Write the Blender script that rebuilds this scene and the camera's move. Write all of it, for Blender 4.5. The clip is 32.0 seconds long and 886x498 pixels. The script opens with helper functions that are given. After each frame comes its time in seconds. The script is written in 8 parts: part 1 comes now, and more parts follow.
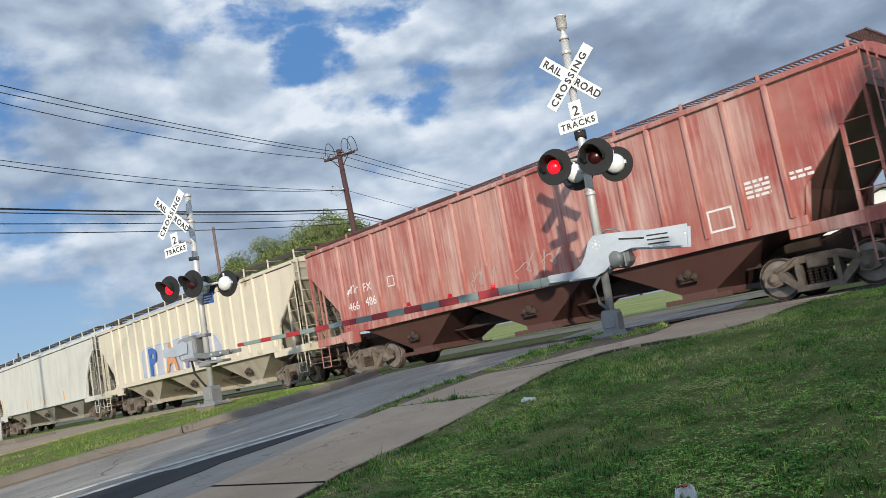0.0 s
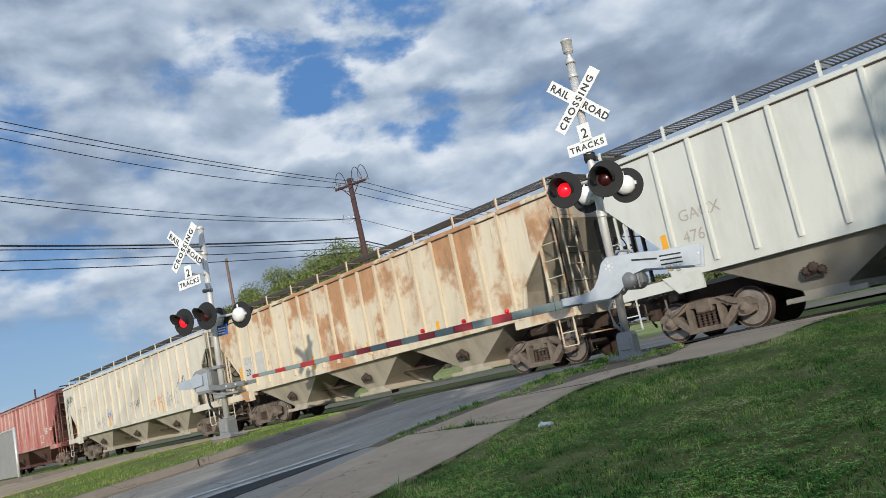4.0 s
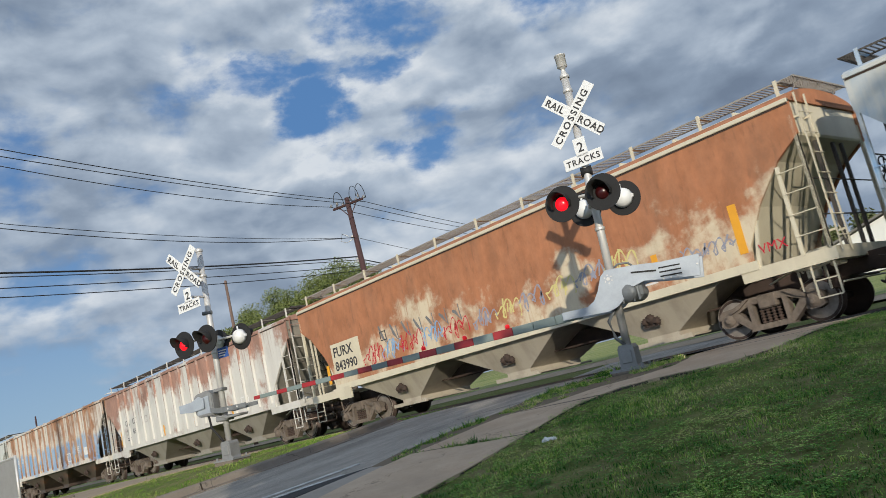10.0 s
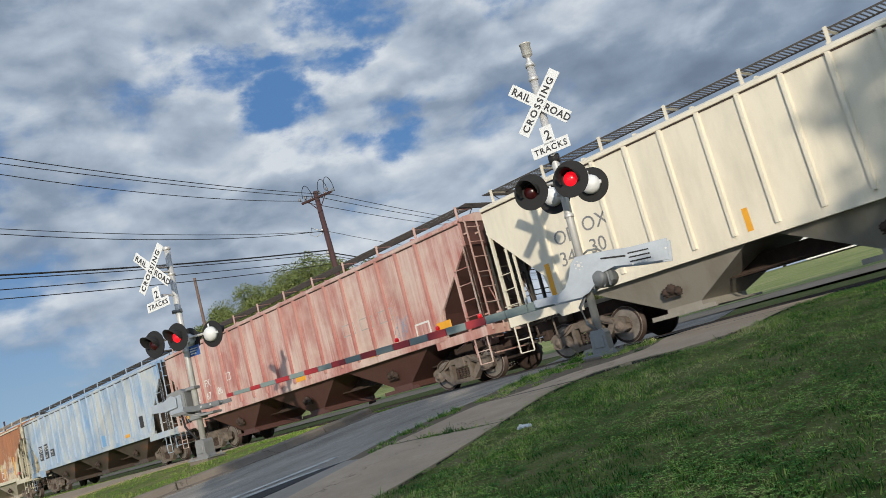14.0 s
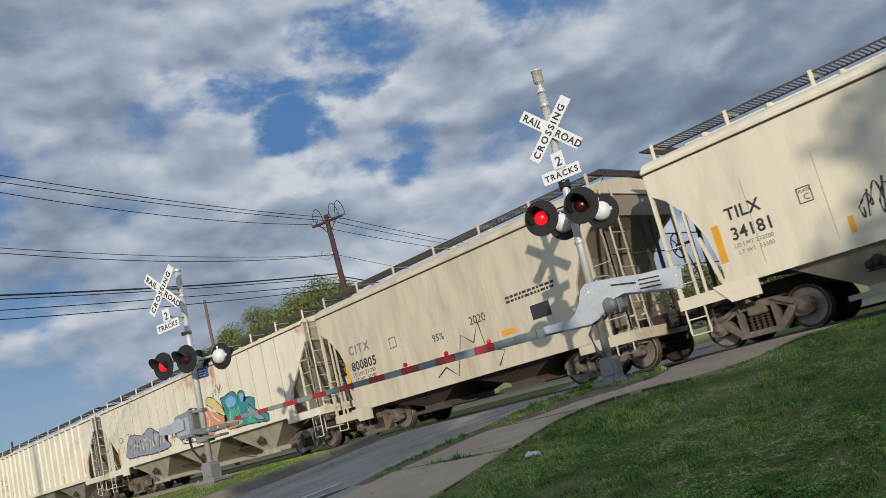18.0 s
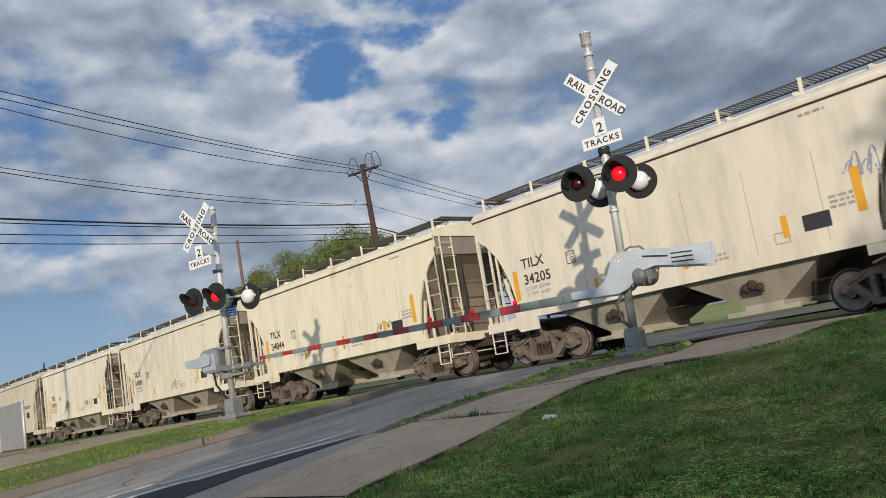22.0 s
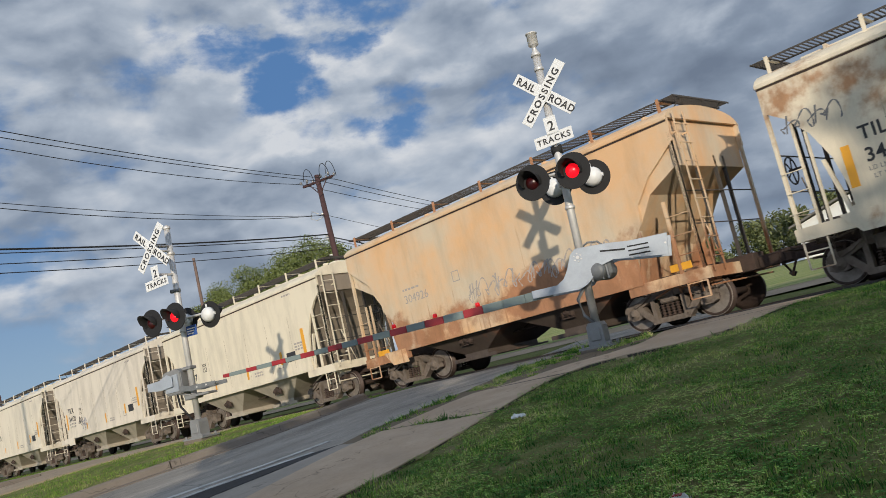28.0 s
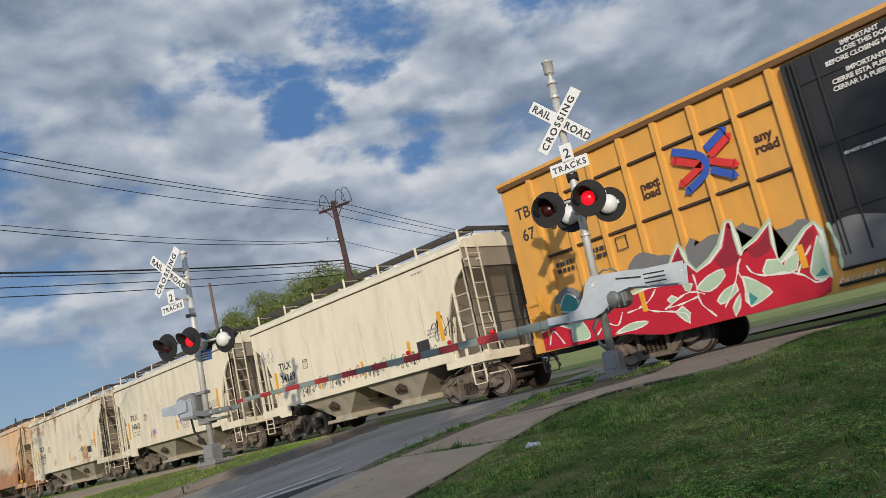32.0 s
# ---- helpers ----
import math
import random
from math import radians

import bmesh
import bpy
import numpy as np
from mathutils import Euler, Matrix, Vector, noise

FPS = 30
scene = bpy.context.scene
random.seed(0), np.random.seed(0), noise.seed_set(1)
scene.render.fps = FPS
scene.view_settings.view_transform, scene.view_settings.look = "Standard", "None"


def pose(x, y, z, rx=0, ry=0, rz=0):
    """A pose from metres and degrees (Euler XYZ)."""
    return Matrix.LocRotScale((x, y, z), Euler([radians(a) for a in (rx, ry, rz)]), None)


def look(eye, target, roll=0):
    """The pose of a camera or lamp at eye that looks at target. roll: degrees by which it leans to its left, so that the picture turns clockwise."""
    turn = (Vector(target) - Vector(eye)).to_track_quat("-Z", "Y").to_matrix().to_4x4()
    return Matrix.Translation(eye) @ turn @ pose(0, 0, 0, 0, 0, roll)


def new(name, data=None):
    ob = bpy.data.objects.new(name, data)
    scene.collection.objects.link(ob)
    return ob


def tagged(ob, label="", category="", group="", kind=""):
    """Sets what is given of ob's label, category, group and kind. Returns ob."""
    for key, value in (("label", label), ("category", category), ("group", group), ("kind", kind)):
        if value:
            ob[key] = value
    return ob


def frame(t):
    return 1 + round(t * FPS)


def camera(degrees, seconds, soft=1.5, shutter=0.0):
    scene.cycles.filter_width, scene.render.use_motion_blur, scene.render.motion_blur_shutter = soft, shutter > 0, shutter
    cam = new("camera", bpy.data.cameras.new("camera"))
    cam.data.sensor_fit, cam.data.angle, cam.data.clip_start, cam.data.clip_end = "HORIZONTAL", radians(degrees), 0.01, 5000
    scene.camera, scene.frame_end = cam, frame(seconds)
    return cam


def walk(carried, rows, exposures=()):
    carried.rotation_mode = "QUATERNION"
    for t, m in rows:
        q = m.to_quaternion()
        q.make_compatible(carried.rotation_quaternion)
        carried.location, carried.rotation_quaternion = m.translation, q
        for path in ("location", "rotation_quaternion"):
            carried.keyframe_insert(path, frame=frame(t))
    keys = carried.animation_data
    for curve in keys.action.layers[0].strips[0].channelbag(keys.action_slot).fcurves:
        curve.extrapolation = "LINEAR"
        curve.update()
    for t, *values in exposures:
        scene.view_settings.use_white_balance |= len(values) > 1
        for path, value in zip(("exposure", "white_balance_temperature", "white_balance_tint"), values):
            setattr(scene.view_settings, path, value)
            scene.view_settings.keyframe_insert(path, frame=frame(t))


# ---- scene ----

# ---------------------------------------------------------------- camera
# World: x along the railway track, y across it away from the eye, z = 0 on the rail heads.
EYE = (0.0, 0.0, 0.064)
TURNS = [
    (0, 47.63, 7.48, 10.07), (0.5, 47.69, 7.37, 10.21), (1, 47.90, 7.56, 10.43), (1.5, 47.98, 7.51, 10.70), (2, 47.84, 7.08, 11.17),
    (2.5, 47.84, 7.04, 11.68), (3, 48.09, 7.58, 12.22), (3.5, 48.54, 8.66, 11.87), (5.5, 48.73, 10.05, 10.96), (6, 48.57, 9.70, 11.20),
    (6.5, 48.63, 9.55, 11.57), (7, 48.63, 9.52, 11.81), (7.5, 48.63, 9.62, 12.14), (8, 48.56, 9.68, 12.27), (8.5, 48.65, 9.98, 12.20),
    (9, 48.82, 10.62, 12.36), (9.5, 48.88, 10.80, 12.62), (10, 48.86, 10.66, 12.73), (10.5, 48.77, 10.53, 12.88), (11, 48.66, 10.34, 13.23),
    (11.5, 48.77, 10.21, 13.56), (12, 48.70, 10.18, 13.79), (12.5, 47.88, 9.87, 14.15), (13, 47.21, 9.59, 14.38), (13.5, 47.12, 9.59, 14.61),
    (15.5, 47.04, 9.67, 14.63), (16, 46.83, 9.63, 14.92), (16.5, 46.54, 9.64, 15.46), (17, 46.47, 9.78, 15.11), (17.5, 47.01, 10.54, 14.29),
    (18, 47.66, 11.46, 13.87), (18.5, 48.03, 11.76, 14.26), (19, 48.03, 11.60, 14.78), (19.5, 47.85, 11.35, 15.16), (20, 47.51, 11.03, 14.75),
    (20.5, 47.29, 9.56, 11.46), (21, 48.11, 7.25, 9.84), (21.5, 48.63, 7.40, 9.87), (22, 49.08, 8.78, 9.22), (22.5, 48.52, 8.72, 9.85),
    (23, 47.52, 7.92, 11.00), (23.5, 47.34, 7.70, 11.44), (24, 47.49, 7.68, 11.69), (24.5, 47.72, 7.68, 11.81), (25, 47.77, 7.66, 12.16),
    (25.5, 47.47, 7.51, 12.92), (27.5, 46.95, 8.86, 12.54), (28, 46.78, 8.69, 12.91), (28.5, 46.73, 8.53, 13.15), (29, 46.71, 8.54, 13.15),
    (29.5, 46.68, 8.65, 12.97), (30, 47.02, 9.55, 12.13), (30.5, 47.64, 10.47, 11.88), (31, 48.04, 10.75, 12.20), (31.5, 47.98, 10.75, 12.37),
    (32, 47.76, 10.73, 12.34),
]

EXPOSURES = ((0, 0.10, 6100, 8), (3, 0.05, 6050, 8), (6, -0.10, 6150, 8), (13, -0.15, 6200, 8), (16, -0.22, 6200, 9), (19, -0.34, 6250, 10), (22, -0.24, 6350, 10), (28, -0.24, 6350, 10), (32, -0.30, 6350, 10))
cam = camera(56.14, 32.0, soft=0.6, shutter=0.06)
walk(cam, [(t, pose(*EYE, 90 + pitch, roll, yaw)) for t, yaw, pitch, roll in TURNS],
     exposures=EXPOSURES)

# ---------------------------------------------------------------- sun and sky
SUN = Vector((0.682, -0.695, 0.226)).normalized()
sun = new("sun", bpy.data.lights.new("sun", "SUN"))
sun.data.energy, sun.data.angle, sun.data.color = 4.6, radians(0.6), (1.0, 0.87, 0.69)
sun.matrix_world = look((20, -20, 30), Vector((20, -20, 30)) - SUN)


class Nodes:
    """Short hand for node trees."""

    def __init__(self, tree):
        self.tree, self.nodes, self.links = tree, tree.nodes, tree.links

    def add(self, kind, **values):
        n = self.nodes.new(kind)
        for k, v in values.items():
            setattr(n, k, v)
        return n

    def put(self, socket, value):
        if isinstance(value, bpy.types.NodeSocket):
            self.links.new(value, socket)
        elif value is not None:
            if hasattr(socket.default_value, "__len__") and len(socket.default_value) == 4 and len(value) == 3:
                value = (*value, 1)
            socket.default_value = value

    def coord(self, which="Object"):
        return self.add("ShaderNodeTexCoord").outputs[which]

    def map(self, vec, scale=(1, 1, 1), loc=(0, 0, 0), rot=(0, 0, 0)):
        n = self.add("ShaderNodeMapping")
        self.put(n.inputs["Vector"], vec)
        n.inputs["Scale"].default_value, n.inputs["Location"].default_value, n.inputs["Rotation"].default_value = scale, loc, rot
        return n.outputs[0]

    def noise(self, vec, scale, detail=4, rough=0.55, distortion=0.0):
        n = self.add("ShaderNodeTexNoise")
        self.put(n.inputs["Vector"], vec)
        for k, v in (("Scale", scale), ("Detail", detail), ("Roughness", rough), ("Distortion", distortion)):
            n.inputs[k].default_value = v
        return n.outputs[0]

    def add_noise(self, vec, scale):
        n = self.add("ShaderNodeTexNoise")
        self.put(n.inputs["Vector"], vec)
        n.inputs["Scale"].default_value, n.inputs["Detail"].default_value = scale, 4
        s = self.add("ShaderNodeVectorMath", operation="MULTIPLY_ADD")
        self.put(s.inputs[0], n.outputs["Color"])
        s.inputs[1].default_value = (1.2, 1.2, 0.0)
        self.put(s.inputs[2], vec)
        return s.outputs[0]

    def voronoi(self, vec, scale, feature="F1"):
        n = self.add("ShaderNodeTexVoronoi", feature=feature)
        self.put(n.inputs["Vector"], vec)
        n.inputs["Scale"].default_value = scale
        return n.outputs["Distance"]

    def ramp(self, fac, stops):
        n = self.add("ShaderNodeValToRGB")
        self.put(n.inputs[0], fac)
        while len(n.color_ramp.elements) < len(stops):
            n.color_ramp.elements.new(0.5)
        for e, (p, c) in zip(n.color_ramp.elements, stops):
            e.position = p
            e.color = (c, c, c, 1) if isinstance(c, (int, float)) else (*c, 1)
        return n.outputs[0]

    def mix(self, fac, a, b, blend="MIX"):
        n = self.add("ShaderNodeMix", data_type="RGBA", blend_type=blend)
        self.put(n.inputs["Factor"], fac)
        self.put(n.inputs[6], a)
        self.put(n.inputs[7], b)
        return n.outputs[2]

    def math(self, op, a, b=None, clamp=False):
        n = self.add("ShaderNodeMath", operation=op, use_clamp=clamp)
        self.put(n.inputs[0], a)
        if b is not None:
            self.put(n.inputs[1], b)
        return n.outputs[0]

    def split(self, vec):
        n = self.add("ShaderNodeSeparateXYZ")
        self.put(n.inputs[0], vec)
        return n.outputs

    def bump(self, height, strength=0.3, distance=0.02):
        n = self.add("ShaderNodeBump")
        n.inputs["Strength"].default_value, n.inputs["Distance"].default_value = strength, distance
        self.put(n.inputs["Height"], height)
        return n.outputs[0]

    def smooth(self, value, lo, hi):
        n = self.add("ShaderNodeMapRange", interpolation_type="SMOOTHSTEP")
        self.put(n.inputs["Value"], value)
        n.inputs["From Min"].default_value, n.inputs["From Max"].default_value = lo, hi
        return n.outputs[0]


def make_world():
    world = bpy.data.worlds.new("sky")
    scene.world = world
    world.use_nodes = True
    n = Nodes(world.node_tree)
    n.nodes.clear()
    sky = n.add("ShaderNodeTexSky", sky_type="NISHITA", sun_disc=False)
    sky.sun_elevation, sky.sun_rotation = math.asin(SUN.z), math.atan2(SUN.x, SUN.y)
    sky.air_density, sky.dust_density, sky.ozone_density = 1.0, 0.6, 2.0
    d = n.coord("Generated")
    x, y, z = n.split(d)
    # compass bearing (west of north) and height over the horizon, in degrees
    turn = n.math("MULTIPLY", n.math("ARCTAN2", n.math("MULTIPLY", x, -1.0), y), 57.2958)
    rise = n.math("MULTIPLY", n.math("ARCSINE", z), 57.2958)
    flat = n.add("ShaderNodeCombineXYZ")
    n.put(flat.inputs[0], turn)
    n.put(flat.inputs[1], rise)
    plane = flat.outputs[0]

    def heap(dx, dy):
        """Thickness of the cloud: wide banks with billows on them."""
        wide = n.noise(n.map(plane, (0.055, 0.125, 1), (2.4 + dx * 0.055, 5.1 + dy * 0.125, 0)), 1.0, 3, 0.5, 0.3)
        puff = n.noise(n.map(plane, (0.17, 0.30, 1), (7.7 + dx * 0.17, 1.3 + dy * 0.30, 0)), 1.0, 7, 0.5, 0.2)
        return n.math("ADD", n.math("MULTIPLY", wide, 0.55), n.math("MULTIPLY", puff, 0.45))

    here, above, higher = heap(0, 0), heap(-0.3, 0.9), heap(-0.8, 2.6)
    # ragged breaks of blue: bearing, height, half width, half height, depth
    rag = n.add("ShaderNodeTexNoise")
    n.put(rag.inputs["Vector"], n.map(plane, (0.20, 0.32, 1)))
    rag.inputs["Scale"].default_value, rag.inputs["Detail"].default_value, rag.inputs["Roughness"].default_value = 1.0, 6, 0.6
    shift = n.add("ShaderNodeVectorMath", operation="SUBTRACT")
    n.put(shift.inputs[0], rag.outputs["Color"])
    shift.inputs[1].default_value = (0.5, 0.5, 0.5)
    small = n.add("ShaderNodeVectorMath", operation="MULTIPLY")
    n.put(small.inputs[0], shift.outputs[0])
    small.inputs[1].default_value = (13.0, 6.5, 0.0)
    torn = n.add("ShaderNodeVectorMath", operation="ADD")
    n.put(torn.inputs[0], plane)
    n.put(torn.inputs[1], small.outputs[0])
    gap = None
    for az, el, wa, we, k in ((47.5, 26.8, 5.5, 1.8, 1.0), (54.8, 24.2, 6.0, 1.3, 0.9), (53.2, 21.7, 3.4, 2.2, 1.15), (49.0, 23.2, 2.2, 1.5, 0.9), (52.4, 17.8, 2.2, 1.2, 0.75), (47.6, 17.4, 3.0, 1.3, 0.75),
                              (35.5, 25.6, 3.5, 1.6, 0.7), (62.0, 24.6, 4.0, 1.3, 0.5), (43.0, 20.2, 3.5, 1.0, 0.6), (43.5, 28.0, 4.0, 1.4, 0.9), (73.0, 21.0, 4.5, 3.5, 0.8), (73.0, 11.5, 5.0, 2.4, 0.8), (76.0, 6.0, 11.0, 4.0, 0.9), (64.0, 2.5, 12.0, 3.0, 0.6)):
        away = n.add("ShaderNodeVectorMath", operation="SUBTRACT")
        n.put(away.inputs[0], torn.outputs[0])
        away.inputs[1].default_value = (az, el, 0)
        part_of = n.add("ShaderNodeVectorMath", operation="MULTIPLY")
        n.put(part_of.inputs[0], away.outputs[0])
        part_of.inputs[1].default_value = (1 / wa, 1 / we, 0)
        dist = n.add("ShaderNodeVectorMath", operation="LENGTH")
        n.put(dist.inputs[0], part_of.outputs[0])
        g = n.math("MULTIPLY", n.smooth(dist.outputs["Value"], 1.7, 0.0), k * 0.205)
        gap = g if gap is None else n.math("MAXIMUM", gap, g)
    amount = n.math("SUBTRACT", n.math("ADD", here, 0.09), gap)
    wisp = n.noise(n.map(plane, (0.45, 0.8, 1), (1.7, 4.2, 0)), 1.0, 6, 0.6, 0.4)
    cover = n.smooth(n.math("ADD", amount, n.math("MULTIPLY", n.math("SUBTRACT", wisp, 0.5), 0.16)), 0.37, 0.56)
    relief = n.math("ADD", n.math("MULTIPLY", n.math("SUBTRACT", here, above), 2.6), n.math("MULTIPLY", n.math("SUBTRACT", here, higher), 1.5))
    thick = n.smooth(amount, 0.50, 0.72)
    bank = n.math("ABSOLUTE", n.math("SUBTRACT", turn, 52.0))
    tone = n.math("ADD", n.math("SUBTRACT", n.math("ADD", relief, 0.80), n.math("MULTIPLY", thick, 0.34)), n.math("MULTIPLY", n.smooth(bank, 4.0, 20.0), -0.20), clamp=True)
    cloud = n.ramp(tone, ((0.0, (0.20, 0.25, 0.335)), (0.38, (0.31, 0.375, 0.475)), (0.70, (0.52, 0.585, 0.675)), (1.0, (0.80, 0.825, 0.86))))
    haze = n.smooth(z, 0.34, 0.02)
    blue = n.mix(haze, (0.12, 0.27, 0.57), (0.36, 0.52, 0.72))
    blue = n.mix(0.2, blue, n.mix(1.0, sky.outputs[0], (0.09, 0.09, 0.09), "MULTIPLY"))
    out = n.mix(cover, blue, cloud)
    # cloud brightens towards the sun
    toward = n.add("ShaderNodeVectorMath", operation="DOT_PRODUCT")
    n.put(toward.inputs[0], d)
    toward.inputs[1].default_value = SUN
    shine = n.add("ShaderNodeVectorMath", operation="SCALE")
    n.put(shine.inputs[0], out)
    n.put(shine.inputs["Scale"], n.math("ADD", 1.0, n.math("MULTIPLY", n.smooth(toward.outputs["Value"], -0.25, 1.0), 1.15)))
    out = shine.outputs[0]
    bg = n.add("ShaderNodeBackground")
    n.put(bg.inputs["Color"], out)
    bg.inputs["Strength"].default_value = 0.94
    n.links.new(bg.outputs[0], n.add("ShaderNodeOutputWorld").inputs[0])


make_world()


# ---------------------------------------------------------------- materials
def material(name, color=(0.5, 0.5, 0.5), rough=0.7, metal=0.0):
    m = bpy.data.materials.new(name)
    m.use_nodes = True
    n = Nodes(m.node_tree)
    b = n.nodes["Principled BSDF"]
    n.put(b.inputs["Base Color"], color)
    b.inputs["Roughness"].default_value, b.inputs["Metallic"].default_value = rough, metal
    return m, n, b


def worn(name, color, dark=None, rough=0.6, metal=0.0, scale=3.0, amount=0.5, bump=0.15):
    """A plain surface with two scales of grime and a fine relief."""
    m, n, b = material(name, color, rough, metal)
    v = n.coord()
    dark = dark or tuple(c * 0.5 for c in color)
    big = n.ramp(n.noise(v, scale, 6, 0.65), ((0.35, 0.0), (0.75, amount)))
    fine = n.noise(v, scale * 14, 4, 0.6)
    c = n.mix(big, color, dark)
    c = n.mix(n.math("MULTIPLY", fine, 0.35), c, tuple(x * 0.72 for x in color))
    n.put(b.inputs["Base Color"], c)
    n.put(b.inputs["Roughness"], n.math("ADD", n.math("MULTIPLY", fine, 0.25), rough - 0.1))
    n.put(b.inputs["Normal"], n.bump(fine, bump, 0.01))
    return m


def car_paint(name, base, rust=(0.25, 0.09, 0.04), patch=0.35, streak=0.4, top=0.0, low=0.0, dirt=0.3, second=None, seed=0.0, fade=None, chalk=None, panels=False, slope=None):
    """Old freight-car paint: rust in patches and vertical runs, more of it high (top) or low (low) on the side, and grime."""
    m, n, b = material(name, base, 0.55)
    v = n.coord()
    off = (seed * 7.3, seed * 3.1, seed * 1.7)
    x, y, z = n.split(v)
    jump = 0.0
    if panels:
        # each sheet between two ribs has weathered in its own way
        cell = n.math("FLOOR", n.math("DIVIDE", n.math("ADD", x, 7.07 + 0.884 * 20), 0.884))
        pick = n.add("ShaderNodeTexWhiteNoise", noise_dimensions="1D")
        n.put(pick.inputs["W"], n.math("ADD", cell, seed * 13.7))
        own = n.add("ShaderNodeVectorMath", operation="MULTIPLY_ADD")
        n.put(own.inputs[0], pick.outputs["Color"])
        own.inputs[1].default_value = (0.9, 0.0, 1.1)
        n.put(own.inputs[2], v)
        v = own.outputs[0]
        jump = n.math("MULTIPLY", n.math("SUBTRACT", pick.outputs["Value"], 0.5), panels)
    col = base
    if fade:
        f = n.ramp(n.noise(n.map(v, (0.6, 1, 0.5), off), 1.1, 5, 0.6), ((0.38, 0.0), (0.66, 1.0)))
        col = n.mix(f, base, fade)
    if second:
        edge = n.math("ADD", z, n.math("MULTIPLY", jump, 1.6)) if panels else z
        band = n.math("MULTIPLY", n.smooth(edge, second[1], second[1] + 0.15), n.smooth(edge, second[2] + 0.3, second[2]))
        wob = n.ramp(n.noise(n.map(v, (0.9, 1, 0.7), off), 0.9, 4, 0.5), ((0.36, 0.0), (0.44, 1.0)))
        col = n.mix(n.math("MULTIPLY", band, wob), col, second[0])
    if chalk:
        thin = n.noise(n.map(v, (9.0, 1, 0.35), (off[2], off[0], off[1])), 1.3, 6, 0.7)
        wide = n.noise(n.map(v, (1.1, 1, 0.3), off), 1.0, 5, 0.6)
        col = n.mix(n.ramp(n.math("ADD", n.math("MULTIPLY", thin, 0.5), n.math("MULTIPLY", wide, 0.5)), ((0.46, 0.0), (0.66, 0.85))), col, chalk)
    big = n.noise(n.map(v, (0.55, 1, 0.5), off), 1.3, 7, 0.62)
    runs = n.noise(n.map(v, (5.0, 1, 0.22), off), 1.6, 6, 0.65)
    high = n.math("MULTIPLY", n.smooth(z, 2.2, 4.0), top)
    under = n.math("MULTIPLY", n.smooth(z, 2.6, 1.3), low)
    lift = n.math("ADD", n.math("ADD", high, under), jump)
    if slope:
        lift = n.math("ADD", lift, n.math("MULTIPLY", n.smooth(x, slope[0], slope[1]), slope[2]))
    a = n.smooth(n.math("ADD", big, lift), 0.72 - patch * 0.3, 0.86 - patch * 0.3)
    r = n.smooth(n.math("ADD", runs, n.math("MULTIPLY", lift, 0.7)), 0.80 - streak * 0.3, 1.0 - streak * 0.3)
    rustmask = n.math("MAXIMUM", n.math("MULTIPLY", a, 0.95), n.math("MULTIPLY", r, 0.75))
    rustcol = n.mix(n.noise(n.map(v, (1, 1, 1), off), 6, 6, 0.7), rust, tuple(c * 0.6 for c in rust))
    veil = n.ramp(n.noise(n.map(v, (1.3, 1, 0.7), (off[1], off[2], off[0])), 2.0, 7, 0.7), ((0.40, 0.0), (0.75, 0.55)))
    rustcol = n.mix(veil, rustcol, tuple(min(1.0, c * 1.55 + 0.03) for c in rust))
    rustcol = n.mix(n.ramp(n.noise(n.map(v, (3.0, 1, 0.6), off), 2.3, 6, 0.7), ((0.55, 0.0), (0.72, 0.6))), rustcol, tuple(c * 0.35 for c in rust))
    col = n.mix(rustmask, col, rustcol)
    grime = n.ramp(n.noise(n.map(v, (1.5, 1, 0.35), (off[1], 0, off[0])), 1.4, 6, 0.65), ((0.45, 0.0), (0.85, dirt)))
    col = n.mix(grime, col, (0.13, 0.11, 0.085))
    fine = n.noise(v, 35, 3, 0.6)
    col = n.mix(n.math("MULTIPLY", fine, 0.18), col, (0.2, 0.17, 0.14))
    n.put(b.inputs["Base Color"], col)
    n.put(b.inputs["Roughness"], n.math("ADD", n.math("MULTIPLY", rustmask, 0.35), 0.5))
    dent = n.noise(n.map(v, (1, 1, 1), off), 1.6, 3, 0.5)
    n.put(b.inputs["Normal"], n.bump(n.math("ADD", dent, n.math("MULTIPLY", fine, 0.04)), 0.28, 0.05))
    return m


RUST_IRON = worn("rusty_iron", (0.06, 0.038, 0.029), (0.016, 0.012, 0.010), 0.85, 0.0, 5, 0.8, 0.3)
TRUCK_STEEL = worn("truck_steel", (0.19, 0.155, 0.125), (0.05, 0.038, 0.032), 0.8, 0.05, 6, 0.85, 0.4)
WHEEL_STEEL = worn("wheel_steel", (0.075, 0.052, 0.043), (0.025, 0.018, 0.015), 0.6, 0.4, 6, 0.6, 0.2)
GALV = worn("galvanised_steel", (0.60, 0.59, 0.57), (0.36, 0.35, 0.34), 0.45, 0.35, 5, 0.6, 0.1)
GREY_PAINT = worn("grey_cast_metal", (0.19, 0.20, 0.205), (0.08, 0.085, 0.085), 0.5, 0.3, 5, 0.7, 0.15)
PALE_PLATE = worn("pale_grey_plate", (0.38, 0.42, 0.47), (0.22, 0.24, 0.27), 0.5, 0.3, 3, 0.6, 0.12)
SIGN_WHITE = worn("sign_white", (0.68, 0.69, 0.69), (0.6, 0.6, 0.58), 0.45, 0.0, 2, 0.3, 0.03)
BLACK = worn("black_paint", (0.010, 0.010, 0.011), (0.016, 0.016, 0.016), 0.75, 0.0, 4, 0.3, 0.05)
LETTER_BLACK = worn("black_lettering", (0.025, 0.025, 0.028), (0.06, 0.06, 0.06), 0.6, 0.0, 6, 0.5, 0.05)
